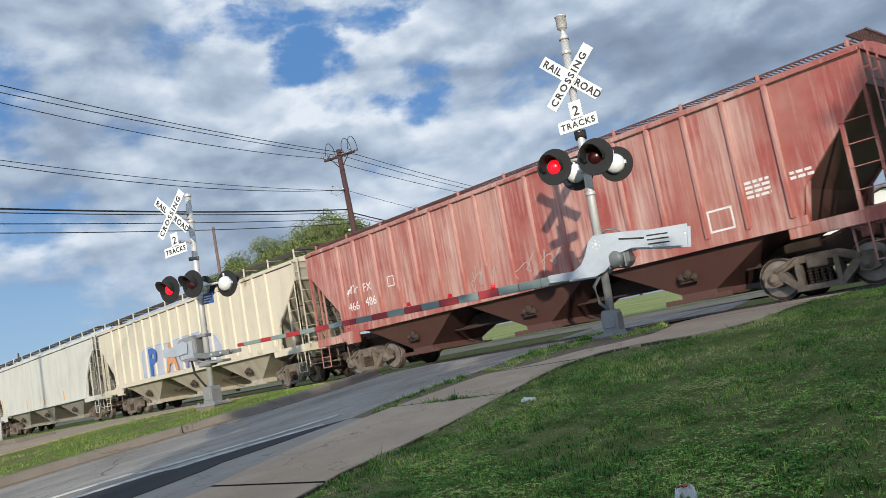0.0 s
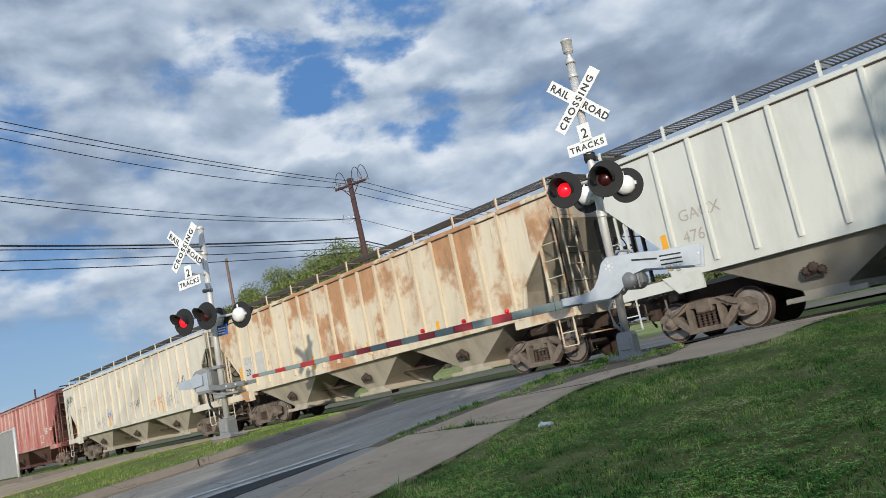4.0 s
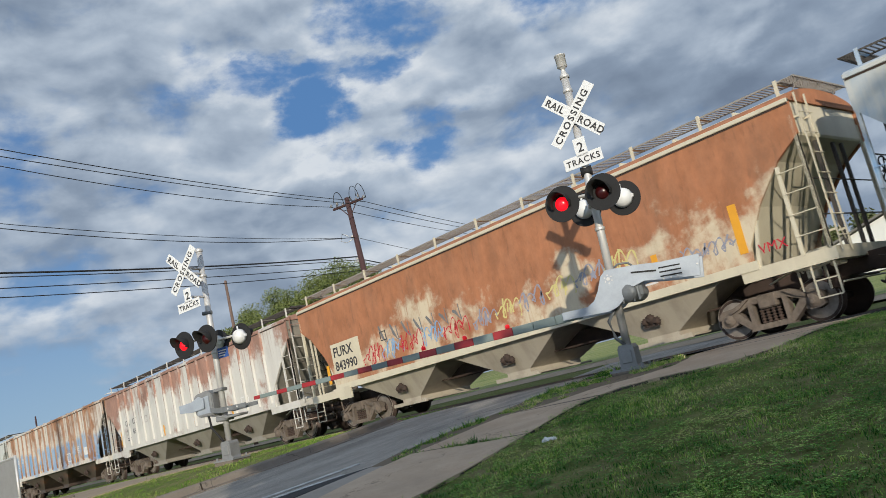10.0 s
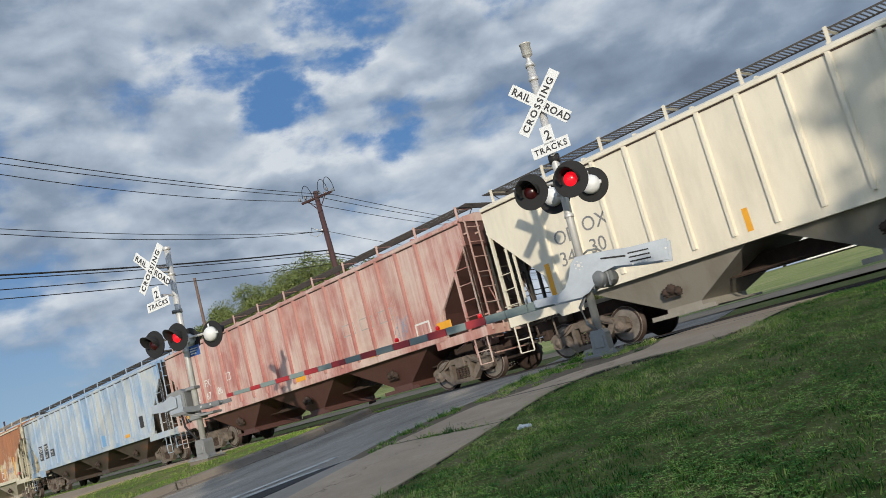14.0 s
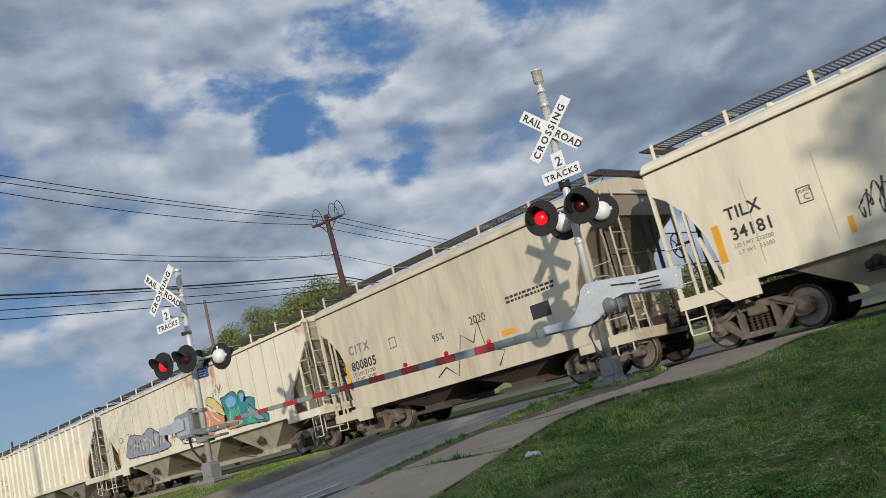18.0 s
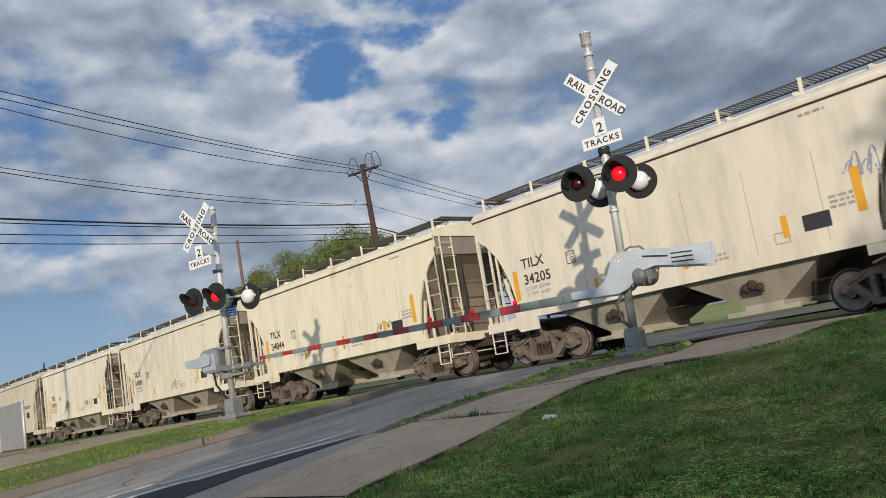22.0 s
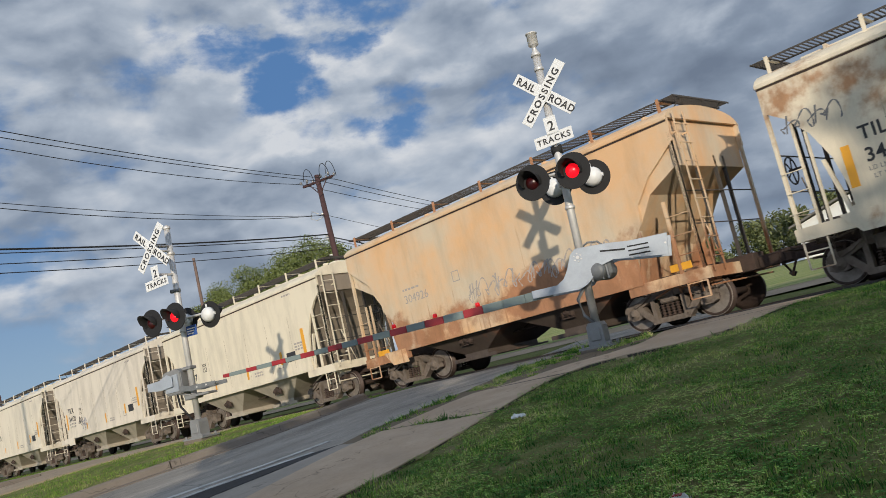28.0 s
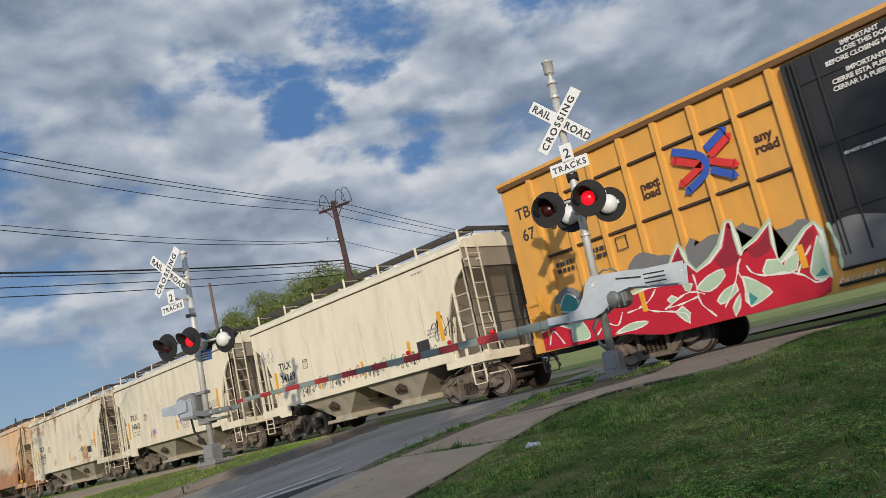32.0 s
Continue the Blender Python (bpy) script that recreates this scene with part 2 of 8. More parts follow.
LETTER_WHITE = worn("white_lettering", (0.75, 0.74, 0.72), (0.4, 0.38, 0.36), 0.6, 0.0, 6, 0.6, 0.05)
LETTER_GREY = worn("grey_lettering", (0.16, 0.16, 0.17), (0.32, 0.31, 0.29), 0.6, 0.0, 6, 0.7, 0.05)
LETTER_DIM = worn("faded_lettering", (0.30, 0.27, 0.25), (0.5, 0.46, 0.42), 0.6, 0.0, 6, 0.8, 0.05)
RED_TAPE = worn("red_reflective_tape", (0.30, 0.016, 0.02), (0.17, 0.012, 0.016), 0.4, 0.0, 4, 0.5, 0.03)
GREY_TAPE = worn("grey_reflective_tape", (0.17, 0.215, 0.205), (0.11, 0.14, 0.135), 0.45, 0.0, 4, 0.5, 0.03)
ORANGE_TAPE = worn("yellow_reflective_tape", (0.75, 0.36, 0.02), (0.5, 0.22, 0.03), 0.4, 0.0, 4, 0.4, 0.03)
SEAM = worn("weld_seam", (0.40, 0.34, 0.25), (0.28, 0.2, 0.12), 0.6, 0.0, 5, 0.7, 0.05)
PALE_WALK = worn("pale_walkway_steel", (0.34, 0.32, 0.29), (0.18, 0.13, 0.09), 0.6, 0.3, 4, 0.6, 0.1)
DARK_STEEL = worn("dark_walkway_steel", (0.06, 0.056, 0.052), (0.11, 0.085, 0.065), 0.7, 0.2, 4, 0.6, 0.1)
RIM_STEEL = worn("rim_steel", (0.36, 0.32, 0.28), (0.08, 0.065, 0.055), 0.5, 0.5, 5, 0.7, 0.1)
BASE_GREY = worn("pale_cast_iron", (0.25, 0.255, 0.255), (0.16, 0.16, 0.16), 0.55, 0.3, 5, 0.7, 0.15)
BALLAST_DARK = worn("oily_timber", (0.075, 0.06, 0.05), (0.03, 0.025, 0.02), 0.8, 0.0, 5, 0.8, 0.4)


def glow(name, color, strength):
    m, n, b = material(name, color, 0.3)
    b.inputs["Emission Color"].default_value = (*color, 1)
    b.inputs["Emission Strength"].default_value = strength
    return m


RED_LIT = glow("lit_red_lens", (0.9, 0.006, 0.016), 1.0)
RED_HALF = glow("half_lit_red_lens", (0.035, 0.003, 0.004), 0.01)


# ---------------------------------------------------------------- mesh helpers
def mesh_of(name, bm, mats=()):
    me = bpy.data.meshes.new(name)
    bm.to_mesh(me)
    bm.free()
    for m in mats:
        me.materials.append(m)
    return me


def attach(name, me, parent, m=None, mat=None, label=""):
    """One mesh object under a thing or a part, at a pose in its space."""
    ob = new(name, me)
    if parent is not None:
        ob.parent = parent
    if m is not None:
        ob.matrix_basis = m
    if mat is not None:
        if not me.materials:
            me.materials.append(mat)
        if me.materials[0] is not mat:
            ob.material_slots[0].link = "OBJECT"
            ob.material_slots[0].material = mat
    return tagged(ob, label)


def part(name, bm, mat, parent, label="", m=None):
    return attach(name, mesh_of(name, bm, (mat,)), parent, m, None, label)


def thing(name, m, label, category, group="", kind=""):
    ob = new(name)
    ob.empty_display_size = 0.2
    ob.matrix_basis = m
    return tagged(ob, label, category, group, kind)


def box(bm, x0, x1, y0, y1, z0, z1, bevel=0.0):
    vs = [bm.verts.new((x, y, z)) for x in (x0, x1) for y in (y0, y1) for z in (z0, z1)]
    fs = [bm.faces.new([vs[i] for i in q]) for q in ((0, 1, 3, 2), (4, 6, 7, 5), (0, 4, 5, 1), (2, 3, 7, 6), (0, 2, 6, 4), (1, 5, 7, 3))]
    if bevel:
        es = list({e for f in fs for e in f.edges})
        bmesh.ops.bevel(bm, geom=es, offset=bevel, segments=1, affect="EDGES")
    return bm


def tube(bm, a, b, r0, r1=None, sides=8):
    """A closed round bar from a to b."""
    a, b = Vector(a), Vector(b)
    r1 = r0 if r1 is None else r1
    turn = (b - a).to_track_quat("Z", "Y").to_matrix()
    rings = []
    for p, r in ((a, r0), (b, r1)):
        rings.append([bm.verts.new(p + turn @ Vector((r * math.cos(2 * math.pi * i / sides), r * math.sin(2 * math.pi * i / sides), 0))) for i in range(sides)])
    for i in range(sides):
        j = (i + 1) % sides
        f = bm.faces.new((rings[0][i], rings[0][j], rings[1][j], rings[1][i]))
        f.smooth = sides > 6
    bm.faces.new(rings[0][::-1])
    bm.faces.new(rings[1])
    return bm


def prism(bm, outline, y0, y1, axis="y"):
    """A plate: an outline in x and z (or x and y), with thickness."""
    if axis == "y":
        lo = [bm.verts.new((x, y0, z)) for x, z in outline]
        hi = [bm.verts.new((x, y1, z)) for x, z in outline]
    elif axis == "x":
        lo = [bm.verts.new((y0, x, z)) for x, z in outline]
        hi = [bm.verts.new((y1, x, z)) for x, z in outline]
    else:
        lo = [bm.verts.new((x, z, y0)) for x, z in outline]
        hi = [bm.verts.new((x, z, y1)) for x, z in outline]
    k = len(outline)
    bm.faces.new(lo)
    bm.faces.new(hi[::-1])
    for i in range(k):
        j = (i + 1) % k
        bm.faces.new((lo[j], lo[i], hi[i], hi[j]))
    bmesh.ops.recalc_face_normals(bm, faces=bm.faces[:])
    return bm


def lathe(bm, profile, centre, axis, sides=24):
    """A turned form: (radius, height) pairs along an axis through centre."""
    turn = Vector(axis).to_track_quat("Z", "Y").to_matrix()
    rings = [[bm.verts.new(Vector(centre) + turn @ Vector((max(r, 1e-4) * math.cos(2 * math.pi * i / sides), max(r, 1e-4) * math.sin(2 * math.pi * i / sides), h))) for i in range(sides)] for r, h in profile]
    for a, b in zip(rings, rings[1:]):
        for i in range(sides):
            j = (i + 1) % sides
            bm.faces.new((a[i], a[j], b[j], b[i])).smooth = True
    bm.faces.new(rings[0][::-1])
    bm.faces.new(rings[-1])
    return bm


def sweep(bm, pts, r, sides=6):
    """One bent round bar through several points."""
    pts = [Vector(p) for p in pts]
    rings = []
    for i, p in enumerate(pts):
        d = (pts[min(i + 1, len(pts) - 1)] - pts[max(i - 1, 0)]).normalized()
        turn = d.to_track_quat("Z", "Y").to_matrix()
        rings.append([bm.verts.new(p + turn @ Vector((r * math.cos(2 * math.pi * k / sides), r * math.sin(2 * math.pi * k / sides), 0))) for k in range(sides)])
    for a, b in zip(rings, rings[1:]):
        for k in range(sides):
            q = (k + 1) % sides
            bm.faces.new((a[k], a[q], b[q], b[k])).smooth = True
    bm.faces.new(rings[0][::-1])
    bm.faces.new(rings[-1])
    return bm


def bm_new():
    return bmesh.new()


TEXTS = {}


def text_mesh(words, size, mat, spacing=1.0, bold=0.0):
    """Flat lettering in the x-z plane that reads from -y, its lower left corner at 0."""
    key = (words, size, mat.name, spacing, bold)
    if key not in TEXTS:
        cu = bpy.data.curves.new("letters", "FONT")
        cu.body, cu.size, cu.space_character, cu.offset, cu.extrude = words, size * 1.38, spacing, bold, 0.002
        cu.resolution_u = 3
        ob = bpy.data.objects.new("letters", cu)
        me = bpy.data.meshes.new_from_object(ob)
        me.name = "lettering"
        bpy.data.objects.remove(ob)
        me.transform(Matrix.Rotation(radians(90), 4, "X"))
        me.materials.clear()
        me.materials.append(mat)
        TEXTS[key] = me
    return TEXTS[key]


def letter(parent, words, x, z, y, size, mat, spacing=1.0, bold=0.0, turn=0.0, label=""):
    return attach("lettering", text_mesh(words, size, mat, spacing, bold), parent, pose(x, y, z, 0, turn, 0), None, label)


# ---------------------------------------------------------------- ground
def ground_z(x, y):
    p, top, k = -1.30 - 0.026 * x + 0.0905 * y, -0.05, 0.1
    if y > 20:
        return top + min(0.054 * (y - 20), 3.2)
    q = max(min(-(p - top) / k, 60), -60)
    return top - k * math.log1p(math.exp(q)) if q < 50 else p


def bend(points, step=0.5):
    """A smooth polyline through plan points."""
    out = []
    pts = [Vector((*p, 0)) for p in points]
    for i in range(len(pts) - 1):
        a, b = pts[i], pts[i + 1]
        p, q = pts[max(i - 1, 0)], pts[min(i + 2, len(pts) - 1)]
        k = max(1, int((b - a).length / step))
        for j in range(k):
            t = j / k
            out.append(0.5 * ((2 * a) + (b - p) * t + (2 * p - 5 * a + 4 * b - q) * t * t + (3 * a - p - 3 * b + q) * t ** 3))
    out.append(pts[-1])
    return [(v.x, v.y) for v in out]


def across(left, right, k=24):
    """Pairs of points along two edges, evenly spread."""
    def even(line):
        run = [0.0]
        for a, b in zip(line, line[1:]):
            run.append(run[-1] + math.dist(a, b))
        return [(float(np.interp(run[-1] * i / k, run, [p[0] for p in line])), float(np.interp(run[-1] * i / k, run, [p[1] for p in line]))) for i in range(k + 1)]
    return list(zip(even(left), even(right)))


def ribbon(bm, left, right, lift, k=24, cols=6, skirt=0.12):
    """A strip of ground between two edges, laid over the ground sheet, with a skirt down its edges."""
    rows = []
    for (ax, ay), (bx, by) in across(left, right, k):
        row = [bm.verts.new((ax, ay, ground_z(ax, ay) + lift - skirt))]
        for i in range(cols + 1):
            t = i / cols
            x, y = ax + (bx - ax) * t, ay + (by - ay) * t
            row.append(bm.verts.new((x, y, ground_z(x, y) + lift)))
        row.append(bm.verts.new((bx, by, ground_z(bx, by) + lift - skirt)))
        rows.append(row)
    for a, b in zip(rows, rows[1:]):
        for i in range(len(a) - 1):
            bm.faces.new((a[i], a[i + 1], b[i + 1], b[i]))
    bmesh.ops.recalc_face_normals(bm, faces=bm.faces[:])
    if sum(f.normal.z for f in bm.faces) < 0:
        bmesh.ops.reverse_faces(bm, faces=bm.faces[:])
    return bm


def grass_mat():
    m, n, b = material("grass_and_soil", (0.06, 0.1, 0.03), 0.95)
    b.inputs["Specular IOR Level"].default_value = 0.1
    v = n.coord()
    big = n.noise(v, 0.35, 5, 0.6)
    mid = n.noise(v, 2.2, 6, 0.65)
    fine = n.noise(v, 30, 5, 0.7)
    c = n.ramp(mid, ((0.3, (0.10, 0.14, 0.03)), (0.5, (0.17, 0.19, 0.06)), (0.72, (0.27, 0.23, 0.12))))
    c = n.mix(n.ramp(n.math("ADD", n.math("MULTIPLY", big, 0.5), n.math("MULTIPLY", mid, 0.5)), ((0.56, 0.0), (0.68, 0.75))), c, (0.24, 0.18, 0.11))
    c = n.mix(n.ramp(fine, ((0.35, 0.55), (0.65, 0.0))), c, (0.04, 0.06, 0.02))
    n.put(b.inputs["Base Color"], c)
    n.put(b.inputs["Normal"], n.bump(fine, 0.8, 0.04))
    return m


def asphalt_mat(name, base, light):
    m, n, b = material(name, base, 0.9)
    b.inputs["Specular IOR Level"].default_value = 0.25
    v = n.coord()
    along = n.map(v, (1.1, 0.45, 1), (0, 0, 0), (0, 0, radians(-8)))
    c = n.mix(n.ramp(n.noise(along, 1.5, 7, 0.65), ((0.35, 0.0), (0.7, 0.8))), base, light)
    grit = n.noise(v, 90, 3, 0.7)
    c = n.mix(n.ramp(grit, ((0.4, 0.0), (0.75, 0.6))), c, tuple(x * 1.7 for x in light))
    # tar-filled cracks that wander, broken off in places, and worn wheel paths with patches of grit
    wander = n.mix(0.35, v, n.add_noise(v, 1.7))
    crack = n.voronoi(n.map(wander, (0.7, 0.45, 1)), 0.9, "DISTANCE_TO_EDGE")
    here = n.ramp(n.noise(v, 0.5, 2, 0.5), ((0.46, 0.0), (0.56, 1.0)))
    c = n.mix(n.math("MULTIPLY", n.ramp(crack, ((0.0, 0.8), (0.010, 0.0))), here), c, (0.018, 0.017, 0.016))
    worn_path = n.noise(n.map(v, (1.3, 0.30, 1), (3, 1, 0), (0, 0, radians(-10))), 1.0, 7, 0.7)
    c = n.mix(n.ramp(worn_path, ((0.40, 0.45), (0.60, 0.0))), c, tuple(x * 0.55 for x in base))
    c = n.mix(n.ramp(n.noise(v, 3.5, 7, 0.7), ((0.58, 0.0), (0.74, 0.5))), c, tuple(x * 1.25 for x in light))
    n.put(b.inputs["Base Color"], c)
    n.put(b.inputs["Normal"], n.bump(grit, 0.35, 0.01))
    return m


def concrete_mat(name, base):
    m, n, b = material(name, base, 0.92)
    b.inputs["Specular IOR Level"].default_value = 0.2
    v = n.coord()
    c = n.mix(n.ramp(n.noise(v, 1.2, 7, 0.65), ((0.35, 0.0), (0.75, 0.7))), base, tuple(x * 0.62 for x in base))
    crack = n.voronoi(n.map(n.add_noise(v, 2.3), (0.6, 0.6, 1)), 0.7, "DISTANCE_TO_EDGE")
    c = n.mix(n.ramp(crack, ((0.0, 0.7), (0.006, 0.0))), c, tuple(x * 0.16 for x in base))
    c = n.mix(n.ramp(n.noise(v, 0.45, 6, 0.7), ((0.42, 0.0), (0.68, 0.6))), c, (base[0] * 0.72, base[1] * 0.66, base[2] * 0.58))
    spots = n.noise(v, 22, 5, 0.7)
    c = n.mix(n.ramp(spots, ((0.5, 0.0), (0.8, 0.45))), c, tuple(x * 0.5 for x in base))
    n.put(b.inputs["Base Color"], c)
    n.put(b.inputs["Normal"], n.bump(n.noise(v, 60, 4, 0.7), 0.25, 0.01))
    return m


GRASS = grass_mat()
ASPHALT = asphalt_mat("old_asphalt", (0.172, 0.158, 0.140), (0.35, 0.325, 0.285))
FRESH_ASPHALT = asphalt_mat("dark_asphalt", (0.028, 0.029, 0.031), (0.045, 0.045, 0.047))
CONCRETE = concrete_mat("pavement_concrete", (0.47, 0.365, 0.265))
KERB = concrete_mat("kerb_concrete", (0.19, 0.165, 0.14))
GRAVEL = concrete_mat("pale_gravel", (0.36, 0.29, 0.21))
STONE = concrete_mat("ballast_stone", (0.075, 0.066, 0.06))


def make_ground():
    xs = sorted({*np.arange(-30, 8.1, 0.5), *np.arange(-120, 60, 6.0), -1200, -600, -300, -200, 120, 250, 600, 1200})
    ys = sorted({*np.arange(-4, 21, 0.5), *np.arange(22, 60, 3.0), *np.arange(-40, -3, 4.0), 70, 83, 100, 150, 300, 600, 1500, -80, -200, -600, -1200})
    bm = bm_new()
    grid = [[bm.verts.new((x, y, ground_z(x, y) + 0.02 * noise.noise(Vector((x * 0.7, y * 0.7, 0))))) for x in xs] for y in ys]
    for a, b in zip(grid, grid[1:]):
        for i in range(len(xs) - 1):
            bm.faces.new((a[i], a[i + 1], b[i + 1], b[i])).smooth = True
    ob = new("ground", mesh_of("ground", bm, (GRASS,)))
    tagged(ob, "patchy green grass rising gently to the railway", "ground", kind="structure")


make_ground()

# road edges in plan, from the near end to beyond the tracks
KERB_LINE = [(-13.6, -12), (-13.3, -2), (-13.17, 3.32), (-13.1, 5.0), (-12.9, 6.4), (-12.75, 7.8), (-13.0, 9.1), (-13.5, 10.2), (-14.5, 11.3)]
ROAD_LEFT = bend([(-13.6, -12), (-13.3, -2), (-13.17, 3.32), (-13.1, 5.0), (-12.9, 6.4), (-12.75, 7.8), (-13.1, 9.3), (-14.4, 12.0), (-15.5, 15), (-17.0, 20), (-20, 30), (-29, 60)])
ROAD_RIGHT = bend([(-7.2, -12), (-7.9, -2), (-8.24, 3.41), (-8.6, 5.2), (-8.64, 6.25), (-9.0, 7.4), (-9.1, 9.2), (-9.6, 11.3), (-9.9, 13), (-10.3, 15), (-11.0, 20), (-14, 30), (-23, 60)])
bm = ribbon(bm_new(), ROAD_LEFT, ROAD_RIGHT, 0.02, 110, 12)
tagged(new("road", mesh_of("road", bm, (ASPHALT,))), "worn pale grey asphalt street over the tracks", "road", kind="structure")
STAIN = asphalt_mat("stained_asphalt", (0.05, 0.049, 0.048), (0.10, 0.097, 0.094))
bm = ribbon(bm_new(), [(-15.6, 14.0), (-16.2, 15.3)], [(-6.4, 14.35), (-6.4, 15.3)], 0.03, 6, 40, 0.02)
tagged(new("stained_approach", mesh_of("stained_approach", bm, (STAIN,))), "dark oil-stained asphalt along the rails", "road", kind="structure")
DARK_L = bend([(-9.9, -12), (-9.9, -2), (-9.75, 3.28), (-9.4, 4.6), (-9.05, 5.9), (-8.75, 6.35)])
DARK_R = bend([(-7.8, -12), (-8.3, -2), (-8.55, 3.41), (-8.8, 4.4), (-8.8, 5.2), (-8.72, 6.3)])
bm = ribbon(bm_new(), DARK_L, DARK_R, 0.028, 60, 4, 0.01)
tagged(new("asphalt_patch", mesh_of("asphalt_patch", bm, (FRESH_ASPHALT,))), "dark fresh asphalt strip beside the gutter", "road", kind="structure")
WORN_WHITE = worn("worn_white_line", (0.62, 0.62, 0.6), (0.16, 0.16, 0.16), 0.8, 0.0, 4, 0.9, 0.1)
for pts in ([(-11.2, -6), (-10.4, 3.22), (-10.05, 4.05), (-9.77, 4.88), (-9.52, 5.71), (-9.43, 6.55)], [(-10.3, -6), (-9.82, 3.2), (-9.52, 4.15), (-9.37, 5.05), (-9.02, 6.0)]):
    line = bend(pts, 0.3)
    bm = ribbon(bm_new(), [(x - 0.05, y) for x, y in line], [(x + 0.05, y) for x, y in line], 0.034, 40, 1, 0.01)
    tagged(new("road_line", mesh_of("road_line", bm, (WORN_WHITE,))), "thin worn white line on the street", "road marking", kind="structure")

SW_LEFT = bend([(-6.9, -12), (-7.2, -2), (-7.51, 3.47), (-7.67, 3.9), (-8.0, 4.76), (-8.45, 6.23), (-8.55, 7.45), (-8.62, 8.6), (-8.08, 9.05), (-7.88, 9.9), (-7.40, 10.35), (-7.22, 11.0), (-7.45, 11.8), (-7.9, 12.8), (-7.9, 14.6)])
SW_RIGHT = bend([(-5.2, -12), (-5.5, -2), (-5.83, 3.61), (-6.07, 4.12), (-6.17, 4.84), (-6.32, 5.59), (-6.66, 6.75), (-6.97, 7.71), (-7.22, 8.7), (-7.15, 9.5), (-6.72, 9.85), (-6.05, 10.0), (-5.62, 10.35), (-5.45, 11.0), (-5.55, 12.0), (-5.6, 14.6)])
pavement = thing("pavement", Matrix(), "cracked concrete footpath towards the crossing", "footpath", kind="structure")
pairs = across(SW_LEFT, SW_RIGHT, 1400)
cuts = [0, 180, 365, 540]
for want in (3.82, 6.92, 8.9, 10.7, 12.7):
    cuts.append(min(range(len(pairs)), key=lambda i: abs(pairs[i][0][1] + pairs[i][1][1] - 2 * want)))
cuts = sorted(cuts) + [1400]
for a, b in zip(cuts, cuts[1:]):
    lift = 0.032 + random.uniform(-0.004, 0.006)
    bm = ribbon(bm_new(), [p[0] for p in pairs[a:b - 1]], [p[1] for p in pairs[a:b - 1]], lift, 12, 3, 0.14)
    part("slab", bm, CONCRETE, pavement)
bm = ribbon(bm_new(), SW_LEFT, SW_RIGHT, 0.022, 80, 4)
tagged(new("pavement_bed", mesh_of("pavement_bed", bm, (STONE,))), "dark gritty bed in the footpath joints", "footpath", kind="structure")


GUTTER = concrete_mat("gutter_concrete", (0.33, 0.30, 0.26))
inner = [p for p in SW_LEFT if p[1] < 6.25]
outer = [(float(np.interp(y, [p[1] for p in ROAD_RIGHT], [p[0] for p in ROAD_RIGHT])) - 0.12, y) for x, y in inner]
bm = ribbon(bm_new(), outer, inner, 0.032, 70, 3, 0.05)
tagged(new("gutter", mesh_of("gutter", bm, (GUTTER,))), "pale worn concrete gutter beside the footpath", "gutter", kind="structure")
SOIL = concrete_mat("bare_soil", (0.17, 0.135, 0.095))
inner = [p for p in SW_LEFT if 6.1 < p[1] < 12.6]
outer = [(float(np.interp(y, [p[1] for p in ROAD_RIGHT], [p[0] for p in ROAD_RIGHT])) + 0.05 * math.sin(y * 7) - 0.1, y) for x, y in inner]
bm = ribbon(bm_new(), outer, inner, 0.03, 60, 4, 0.03)
tagged(new("earth_strip", mesh_of("earth_strip", bm, (SOIL,))), "bare brown earth between footpath and street", "soil", kind="structure")


# kerb along the far side of the street
def make_kerb():
    root = thing("kerb", Matrix(), "low weathered concrete kerb along the street", "kerb", kind="structure")
    line = bend(KERB_LINE, 0.4)
    run = [0.0]
    for a, b in zip(line, line[1:]):
        run.append(run[-1] + math.dist(a, b))
    at = lambda s: Vector((float(np.interp(s, run, [p[0] for p in line])), float(np.interp(s, run, [p[1] for p in line])), 0))
    s = 0.0
    while s + 3 < run[-1] + 2.9:
        bm = bm_new()
        rings = []
        for i in range(7):
            q = min(s + 0.012 + i * (3.0 - 0.024) / 6, run[-1])
            p, d = at(q), (at(min(q + 0.1, run[-1])) - at(max(q - 0.1, 0))).normalized()
            side = Vector((-d.y, d.x, 0))
            z = ground_z(p.x, p.y)
            rings.append([bm.verts.new((p + side * w) + Vector((0, 0, z + h))) for w, h in ((-0.12, -0.1), (-0.12, 0.03), (0.0, 0.04), (0.03, 0.13), (0.07, 0.16), (0.2, 0.16), (0.23, 0.13), (0.23, -0.1))])
        for a, b in zip(rings, rings[1:]):
            for i in range(8):
                j = (i + 1) % 8
                bm.faces.new((a[i], a[j], b[j], b[i]))
        bm.faces.new(rings[0])
        bm.faces.new(rings[-1][::-1])
        bmesh.ops.recalc_face_normals(bm, faces=bm.faces[:])
        part("kerbstone", bm, KERB, root)
        s += 3.0


make_kerb()

# ---------------------------------------------------------------- tracks
TRACK_Y = (16.90, 21.4)
HALF = 0.7535


